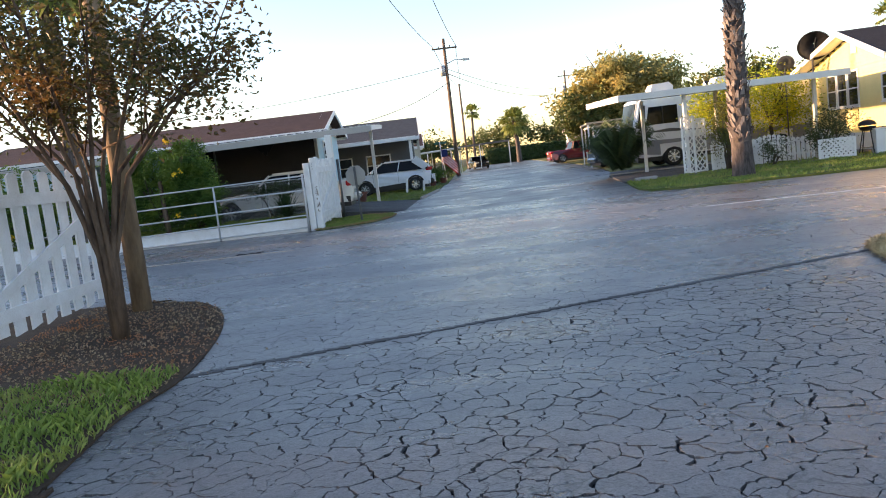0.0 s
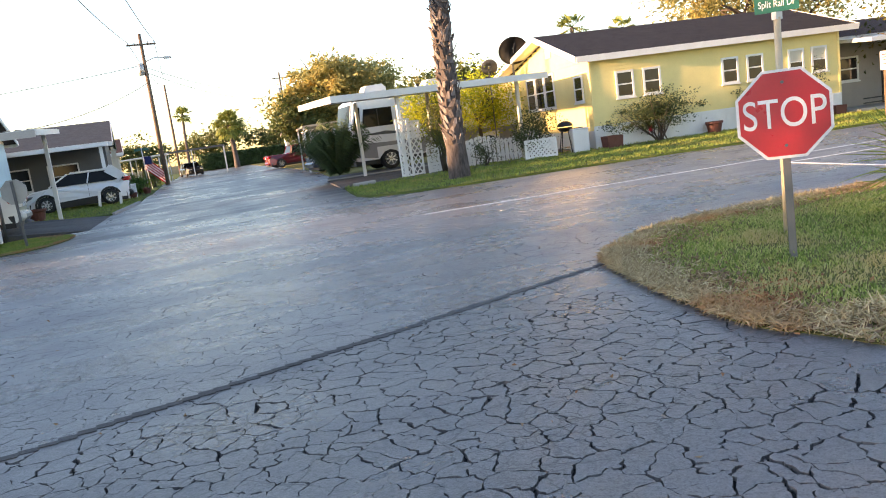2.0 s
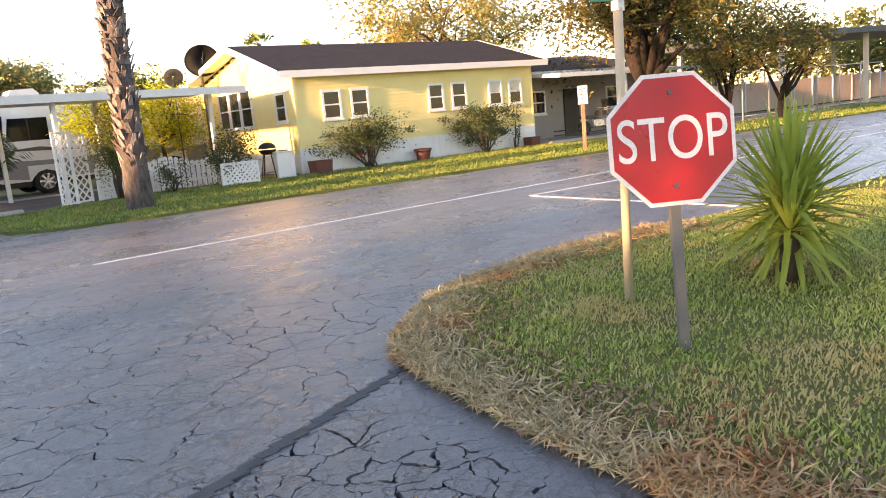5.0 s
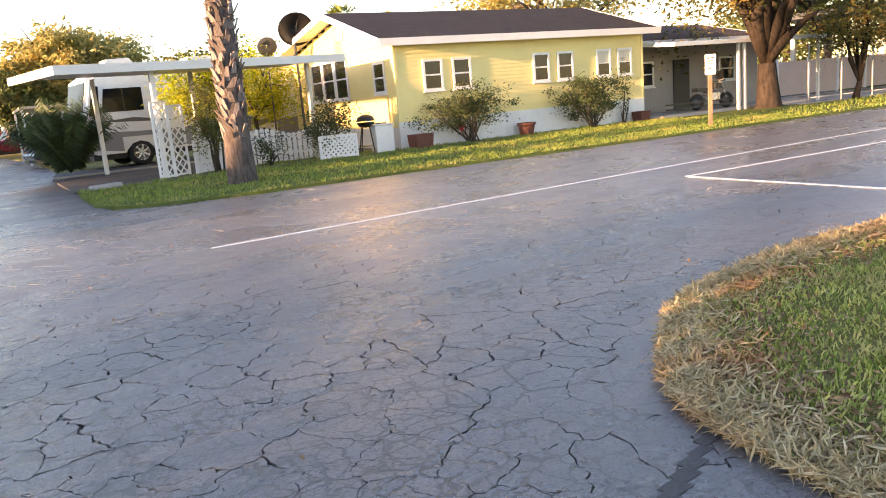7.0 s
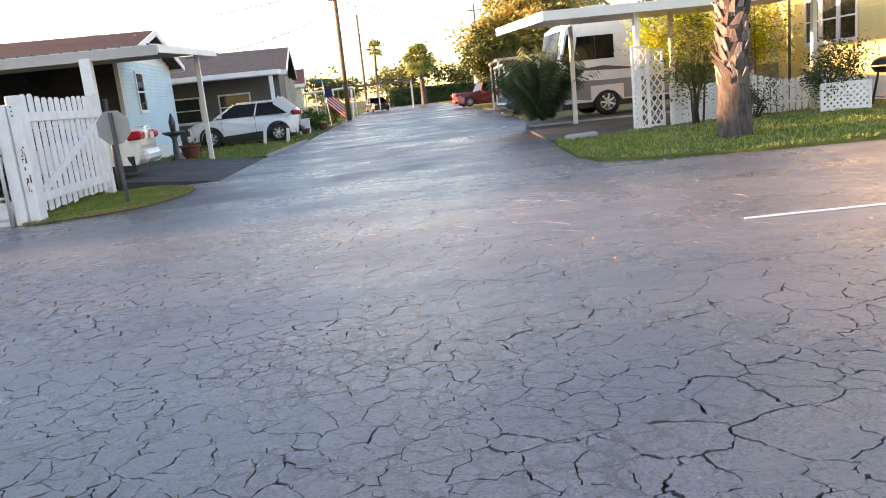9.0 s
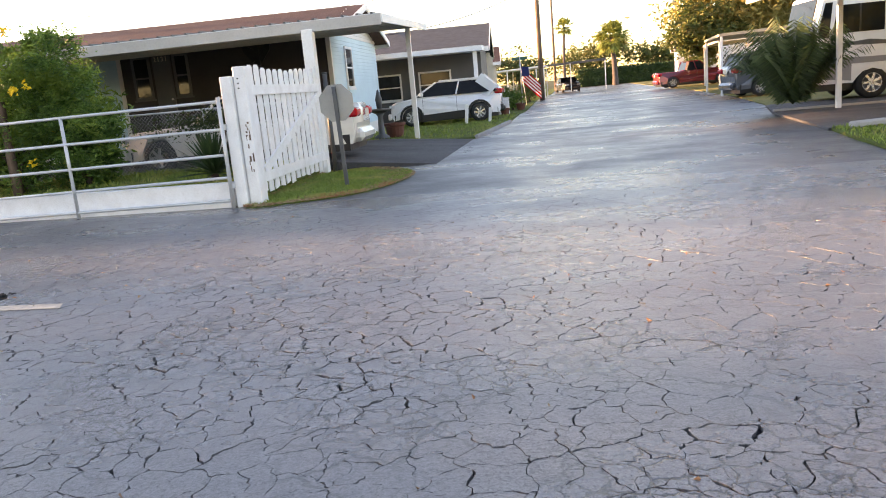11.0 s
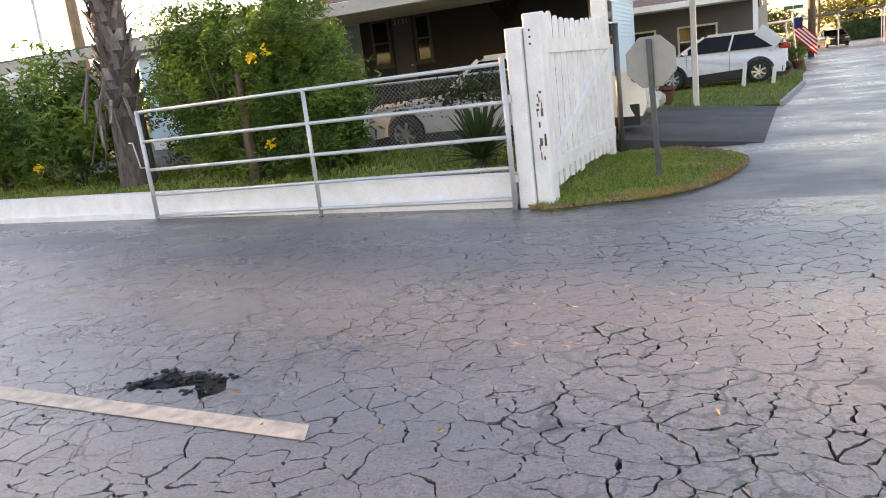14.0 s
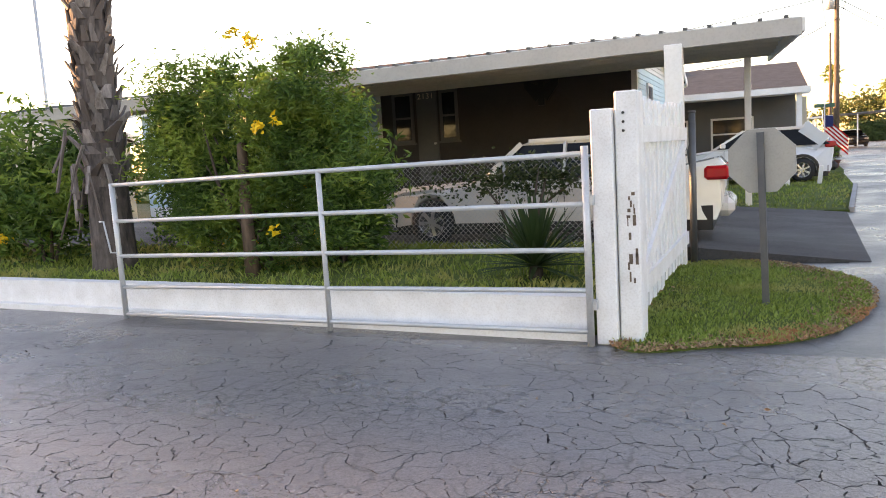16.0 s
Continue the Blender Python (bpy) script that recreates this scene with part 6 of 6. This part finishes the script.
rosette("spiky yellow-green yucca in the corner lawn", pose(7.68, 7.05, 0.03), [(0, 0, 0.58, 0.84, 120, -1.25), (0.34, 0.12, 0.42, 0.74, 60, -1.0), (-0.24, -0.1, 0.4, 0.66, 40, -1.0)], "yucca", L_YUCCA, "yucca", 21)
rosette("small green yucca behind the metal gate", pose(-4.55, 22.7, 0.26), [(0, 0, 0.15, 0.8, 110, -0.1)], "yucca", L_DARK, "yucca", 22)


def fountain_palm(label, m, h, n, seed):
    """A low bushy palm of arching feathered fronds."""
    rng = np.random.default_rng(seed)
    t = thing("bushy_palm", label, "palm", m=m)
    for i in range(n):
        a = rng.uniform(0, 2 * math.pi)
        out = Vector((math.cos(a), math.sin(a), 0))
        el, L = math.radians(rng.uniform(48, 88)), h * rng.uniform(0.7, 1.0)
        d = out * math.cos(el) + Vector((0, 0, math.sin(el)))
        bm = bmesh.new()
        spine = [d * L * k + Vector((0, 0, 0.15 - 0.30 * L * k * k * math.cos(el))) + out * 0.10 * L * k * k for k in (0, 0.2, 0.4, 0.6, 0.8, 1.0)]
        spine = [Vector((p.x, p.y, max(p.z, 0.05))) for p in spine]
        tube(spine, [0.02, 0.016, 0.012, 0.009, 0.006, 0.003], 4, bm)
        side = Vector((-out.y, out.x, 0))
        for k in range(26):
            f = 0.15 + 0.85 * k / 26
            j = min(int(f * 5), 4)
            p = spine[j].lerp(spine[j + 1], f * 5 - j)
            for sg in (-1, 1):
                q = p + side * sg * 0.32 + out * 0.1 - Vector((0, 0, rng.uniform(0.1, 0.3)))
                v = [bm.verts.new(p), bm.verts.new(p.lerp(q, 0.5) + Vector((0, 0, 0.02))), bm.verts.new(q), bm.verts.new(p.lerp(q, 0.5) - Vector((0, 0, 0.025)))]
                bm.faces.new(v)
        part("frond", bm, L_DARK, t)
    return t


fountain_palm("bushy dark green palm beside a driveway", pose(7.95, 32.4, 0.05), 2.65, 110, 23)

for i, (x, y, h) in enumerate(((0.2, 51.5, 1.0), (0.7, 61, 1.3), (1.0, 64.5, 1.6), (-0.4, 55.5, 1.2), (1.5, 72, 1.4))):
    shrub("small green garden shrub along the street", pose(x, y, 0.03), (0, 0, h * 0.55), (0.8, 0.7, h * 0.5), 900, 0.14, L_GREEN if i % 2 else L_SHRUB, 200 + i, 3, 0.5, 25, 0.22)

# ---- grass, litter and road pieces ----
def blades(name, poly_, z, n, h, mat, label, seed, keep=None, wide=0.006):
    """Bent grass blades scattered over an outline, as one object."""
    rng = np.random.default_rng(seed)
    P = np.array([p[:2] for p in poly_])
    lo, hi = P.min(0), P.max(0)
    if keep:
        lo, hi = np.maximum(lo, keep[:2]), np.minimum(hi, keep[2:])
    q = rng.uniform(lo, hi, (n * 2, 2))
    q = q[inside_all(q, poly_)][:n]
    m = len(q)
    clump = np.array([noise.noise((x * 1.7, y * 1.7, seed)) for x, y in q])
    hh = h * rng.uniform(0.45, 1.2, m) * (0.75 + 0.6 * np.clip(clump, -0.5, 0.8))
    a = rng.uniform(0, 2 * np.pi, m)
    d = np.stack([np.cos(a), np.sin(a)], 1)
    s = np.stack([-d[:, 1], d[:, 0]], 1) * wide
    lean = rng.uniform(0.2, 1.0, m)[:, None] * hh[:, None]
    zz = np.full((m, 1), z - 0.005)
    v = np.stack([np.hstack([q - s, zz]), np.hstack([q + s, zz]), np.hstack([q + d * lean * 0.35 + s * 0.7, zz + hh[:, None] * 0.7]), np.hstack([q + d * lean, zz + hh[:, None]]), ], 1).reshape(-1, 3)
    f = np.arange(4 * m).reshape(m, 4)
    tri = np.concatenate([f[:, [0, 1, 2]], f[:, [0, 2, 3]]])
    me = bpy.data.meshes.new(name)
    me.from_pydata(v.tolist(), [], tri.tolist())
    me.materials.append(mat)
    return tagged(new(name, me), label, "grass", "", "stuff")


def litter(name, pts, size, mat, label, seed, z=0.026, narrow=0.5):
    rng = np.random.default_rng(seed)
    c = np.hstack([np.asarray(pts), np.full((len(pts), 1), z)]) + rng.normal(size=(len(pts), 3)) * (0, 0, 0.006)
    ob = leaf_mesh(name, c, size, size * narrow, mat, None, rng, 0.0, 0.0, 0.4)
    return tagged(ob, label, "leaf litter", "", "stuff")


blades("grass", PLOT, 0.014, 75000, 0.05, L_DRY, "short dry lawn grass on the street corner", 1, (4.0, 2.0, 13, 10), 0.006)
blades("grass", PLOT, 0.014, 9000, 0.09, L_DRY, "lawn grass along the road", 2, (13, -4, 40, 9), 0.012)
blades("grass", PLOT, 0.014, 26000, 0.055, L_GRASS, "green tufts in the corner lawn", 12, (4.9, 2.0, 13, 10), 0.006)
blades("grass", MULCH_BED, 0.016, 9000, 0.10, L_GRASS, "green grass tuft beside the mulch bed", 3, (-5.0, 2.6, -2.35, 6.4), 0.007)
blades("grass", PATCH, 0.018, 14000, 0.055, L_GRASS, "green weedy grass round a sign post", 4, None, 0.008)
blades("grass", FAR_LAWN, 0.05, 26000, 0.09, L_GRASS, "green roadside lawn grass", 5, (5.5, 16, 26, 27), 0.012)
blades("grass", FAR_LAWN, 0.05, 6000, 0.10, L_GRASS, "roadside lawn grass further along", 6, (26, 10, 50, 20), 0.02)
YARD = [(-3.62, 21.6), (-3.5, 25.4), (-14, 25.8), (-24, 26.6), (-24, 23.0), (-12, 22.1)]
blades("grass", YARD, 0.28, 16000, 0.11, L_GRASS, "green front yard grass behind the kerb", 7, None, 0.009)
blades("grass", [(-0.8, 32.1), (0.05, 39.3), (0.4, 46), (-8, 46), (-8, 32.4)], 0.05, 7000, 0.10, L_GRASS, "grass strip beside a drive", 8, None, 0.014)

rng = np.random.default_rng(77)
edge = [Vector(p) for p in PLOT]
pts = []
for _ in range(9000):
    i = rng.integers(0, 50)
    p = edge[i].lerp(edge[(i + 1) % len(edge)], rng.random())
    inward = (Vector((9.5, 5.0)) - p).normalized()
    q = p + inward * abs(rng.normal()) * 0.38 + Vector((rng.normal() * 0.03, rng.normal() * 0.03))
    if 2 < q.y < 10 and q.x < 10:
        pts.append((q.x, q.y))
litter("leaf_litter", pts, 0.045, L_LITTER, "dry leaves and cut grass along the lawn edge", 78)
pts = []
for _ in range(17000):
    i = rng.integers(0, len(edge))
    p = edge[i].lerp(edge[(i + 1) % len(edge)], rng.random())
    depth = 0.62 if p.y < 5.6 else 0.2
    q = p + (Vector((9.5, 5.0)) - p).normalized() * abs(rng.normal()) * depth - (Vector((9.5, 5.0)) - p).normalized() * 0.04
    if 1.0 < q.y < 10 and q.x < 10:
        pts.append((q.x, q.y))
litter("straw_litter", pts, 0.13, L_STRAW, "pale dry straw strewn along the lawn edge", 82, 0.04, 0.05)
pts = rng.uniform((-5, 5.5), (-2.3, 11), (5200, 2))
pts = pts[inside_all(pts, MULCH_BED)]
litter("leaf_litter", pts, 0.036, L_LITTER, "dry leaf litter on the mulch bed", 79, 0.028)
pe = [Vector(p) for p in PATCH]
pts = []
for _ in range(3000):
    i = rng.integers(0, len(pe))
    p = pe[i].lerp(pe[(i + 1) % len(pe)], rng.random())
    q = p + (Vector((-2.6, 23.3)) - p).normalized() * (abs(rng.normal()) * 0.17 - 0.05)
    pts.append((q.x, q.y))
litter("leaf_litter", pts, 0.04, L_LITTER, "brown clippings round the lawn patch", 80, 0.035)
pts = rng.uniform((-5, 1.5), (8, 20.5), (260, 2))
litter("leaf_litter", pts[~inside_all(pts, PLOT)], 0.035, L_LITTER, "scattered dead leaves on the asphalt", 81, 0.008)

# cracked asphalt plates: each plate a flat piece with its own edges, open cracks between
JOINT_A, JOINT_N = Vector((0.77, 7.12)), Vector((-0.285, 0.9585))


def crack_width(x, y, street):
    """How wide the widest cracks open about a spot."""
    n = noise.noise((x * 0.35 + 3, y * 0.35, 1.7)) * 0.5 + 0.5
    f = noise.noise((x * 1.3, y * 1.3, 9.1)) * 0.5 + 0.5
    if street:
        return 0.008 + 0.014 * f
    calm = max(0.0, min(1.0, (x - 2.0) / 3.0)) * max(0.0, min(1.0, (y - 13.0) / 2.5))
    torn = math.exp(-((x - 4.0) / 1.4) ** 2 - ((y - 10.2) / 2.4) ** 2) + 0.8 * math.exp(-((x + 0.2) / 1.5) ** 2 - ((y - 11.3) / 1.0) ** 2) + 0.8 * math.exp(-((x + 1.5) / 3.0) ** 2 - ((y - 14.8) / 1.9) ** 2)
    return (0.005 + 0.013 * max(0.0, 0.6 * n + 0.7 * f - 0.38)) * (1.0 - 0.7 * calm) * (1.0 + 0.4 * torn)


def pair_gap(x, y, qx, qy, street):
    """The opening between two neighbouring plates, the same seen from either."""
    h = math.sin((x + qx) * 127.1 + (y + qy) * 311.7) * 43758.5453
    r = h - math.floor(h)
    k = 0.40 + 0.70 * r * r
    return crack_width((x + qx) / 2, (y + qy) / 2, street) * k


def clip(poly_, px, py, nx, ny):
    out = []
    for i, (x, y) in enumerate(poly_):
        x2, y2 = poly_[(i + 1) % len(poly_)]
        a, b = (x - px) * nx + (y - py) * ny, (x2 - px) * nx + (y2 - py) * ny
        if a <= 0:
            out.append((x, y))
        if (a < 0 < b) or (b < 0 < a):
            k = a / (a - b)
            out.append((x + (x2 - x) * k, y + (y2 - y) * k))
    return out


def plates():
    rnd = random.Random(42)
    seeds = {}
    step = 0.15
    for iy in range(int(22.2 / step)):
        for ix in range(int(19 / step)):
            x, y = -9 + (ix + rnd.uniform(0.0, 1.0)) * step, -1 + (iy + rnd.uniform(0.0, 1.0)) * step
            street = x < 4.9 and (Vector((x, y)) - JOINT_A).dot(JOINT_N) < 0
            if y > 21.2 or x > 10 or (street and (x > 5.6 or x < -3.2)) or (not street and y < 8 and (x > 5.2 or x < -4)):
                continue
            n = noise.noise((x * 0.22, y * 0.22, 4.4)) * 0.5 + 0.5
            drop = (0.22 if y > 0.5 else 0.8) if street else 0.22 + 0.6 * max(0.0, n - 0.45) + 0.38 * max(0.0, min(1.0, (x - 1.6) / 1.5)) + (0.3 if x < -7 or y > 19.5 else 0)
            if rnd.random() < min(drop, 0.88):
                continue
            seeds.setdefault((int((x + 9) / 0.6), int((y + 1) / 0.6)), []).append((x, y, street))
    out = {True: ([], [], []), False: ([], [], [])}
    for (gx, gy), lst in seeds.items():
        near = [s for a in range(-2, 3) for b in range(-2, 3) for s in seeds.get((gx + a, gy + b), ())]
        for x, y, street in lst:
            p = [(max(x - 0.9, -9), max(y - 0.9, -1)), (min(x + 0.9, 10), max(y - 0.9, -1)), (min(x + 0.9, 10), min(y + 0.9, 21.2)), (max(x - 0.9, -9), min(y + 0.9, 21.2))]
            for qx, qy, st in sorted(near, key=lambda q: (q[0] - x) ** 2 + (q[1] - y) ** 2)[1:19]:
                if st == street:
                    d = math.hypot(qx - x, qy - y)
                    if d < 2.2 * max(math.hypot(a - x, b - y) for a, b in p):
                        g = pair_gap(x, y, qx, qy, street) / 2 / d
                        p = clip(p, (x + qx) / 2 - (qx - x) * g, (y + qy) / 2 - (qy - y) * g, qx - x, qy - y)
                        if len(p) < 3:
                            break
            if math.hypot((x + 4.27) / 0.27, (y - 16.53) / 0.13) < 1.0:
                continue
            sg = 1 if street else -1
            if x < 4.9:
                p = clip(p, JOINT_A.x, JOINT_A.y, JOINT_N.x * sg, JOINT_N.y * sg)
            if len(p) < 3:
                continue
            ring = []
            for i, (ax, ay) in enumerate(p):
                bx, by = p[(i + 1) % len(p)]
                L = math.hypot(bx - ax, by - ay)
                k = max(1, min(12, int(L / 0.018)))
                for j in range(k):
                    ring.append((ax + (bx - ax) * j / k, ay + (by - ay) * j / k))
            tilt = (rnd.uniform(-0.002, 0.002), rnd.uniform(-0.002, 0.002), rnd.uniform(-0.001, 0.001))
            V, F, single = out[street]
            own = len(single) < 290 and -2.2 < x < 3.2 and (2.8 < y < 6.2 if street else 9.0 < y < 12.5)
            if own:
                V, F = [], []
                single.append((V, F))
            base = len(V)
            hi, lo = [], []
            for ax, ay in ring:
                if not (-8.99 < ax < 9.99 and -0.99 < ay < 21.19):
                    wx, wy = ax, ay
                else:
                    w1 = noise.noise_vector((ax * 2.6, ay * 2.6, 0.3))
                    w2 = noise.noise_vector((ax * 9, ay * 9, 5.3))
                    w3 = noise.noise_vector((ax * 26, ay * 26, 2.3))
                    w4 = noise.noise_vector((ax * 55, ay * 55, 7.7))
                    wx = ax + w1.x * 0.08 + w2.x * 0.045 + w3.x * 0.026 + w4.x * 0.011
                    wy = ay + w1.y * 0.08 + w2.y * 0.045 + w3.y * 0.026 + w4.y * 0.011
                dx, dy = x - ax, y - ay
                d = max(math.hypot(dx, dy), 1e-4)
                z = (tilt[2] + tilt[0] * (ax - x) + tilt[1] * (ay - y)) 
                hi.append((wx, wy, z))
                lo.append((wx - dx / d * 0.0015, wy - dy / d * 0.0015, -0.026))
            n = len(ring)
            V += hi + lo
            F.append(tuple(range(base, base + n)))
            for i in range(n):
                j = (i + 1) % n
                F.append((base + n + i, base + n + j, base + j, base + i))
    return out


for street, (V, F, single) in plates().items():
    me = bpy.data.meshes.new("road_plates")
    me.from_pydata(V, [], F)
    mat = ASPHALT_OLD if street else ASPHALT_NEAR
    me.materials.append(mat)
    road = tagged(new("road_plates", me), "alligator-cracked grey asphalt in small uneven plates", "road", "", "stuff")
    for vs, fs in single:
        me = bpy.data.meshes.new("plate")
        me.from_pydata(vs, [], fs)
        me.materials.append(mat)
        new("plate", me).parent = road

# broken tar rim of the pothole and along the paving joint
rnd = random.Random(8)
ph_ = thing("pothole", "dark pothole with crumbled asphalt rim", "pothole")
for i in range(60):
    a = rnd.uniform(0, 2 * math.pi)
    k = rnd.uniform(0.1, 1.1)
    x, y = -4.27 + 0.33 * k * math.cos(a), 16.52 + 0.17 * k * math.sin(a)
    s = rnd.uniform(0.008, 0.026)
    bm = box(-s, -s * 0.7, -s * 0.4, s, s * 0.7, s * 0.4, bevel=s * 0.2)
    p = part("rubble", bm, CRACK, ph_)
    p.matrix_basis = pose(x, y, -0.02 + 0.02 * k, rnd.uniform(-20, 20), rnd.uniform(-20, 20), rnd.uniform(0, 360))
bm = bmesh.new()
for i in range(70):
    t = i / 69
    x = -2.5 + 7.1 * t
    y = JOINT_A.y + (x - JOINT_A.x) * 0.2973 - 0.05 + 0.03 * noise.noise((x * 2, 0, 0))
    L = 0.11
    box(x - L / 2, y - 0.022 - 0.03 * rnd.random(), -0.01, x + L / 2, y + 0.025 + 0.02 * rnd.random(), 0.003 + 0.005 * rnd.random(), bm)
ob = structure("paving_joint", bm, ASPHALT_DARK, "raised crumbling tar joint between two pavings", "road joint")
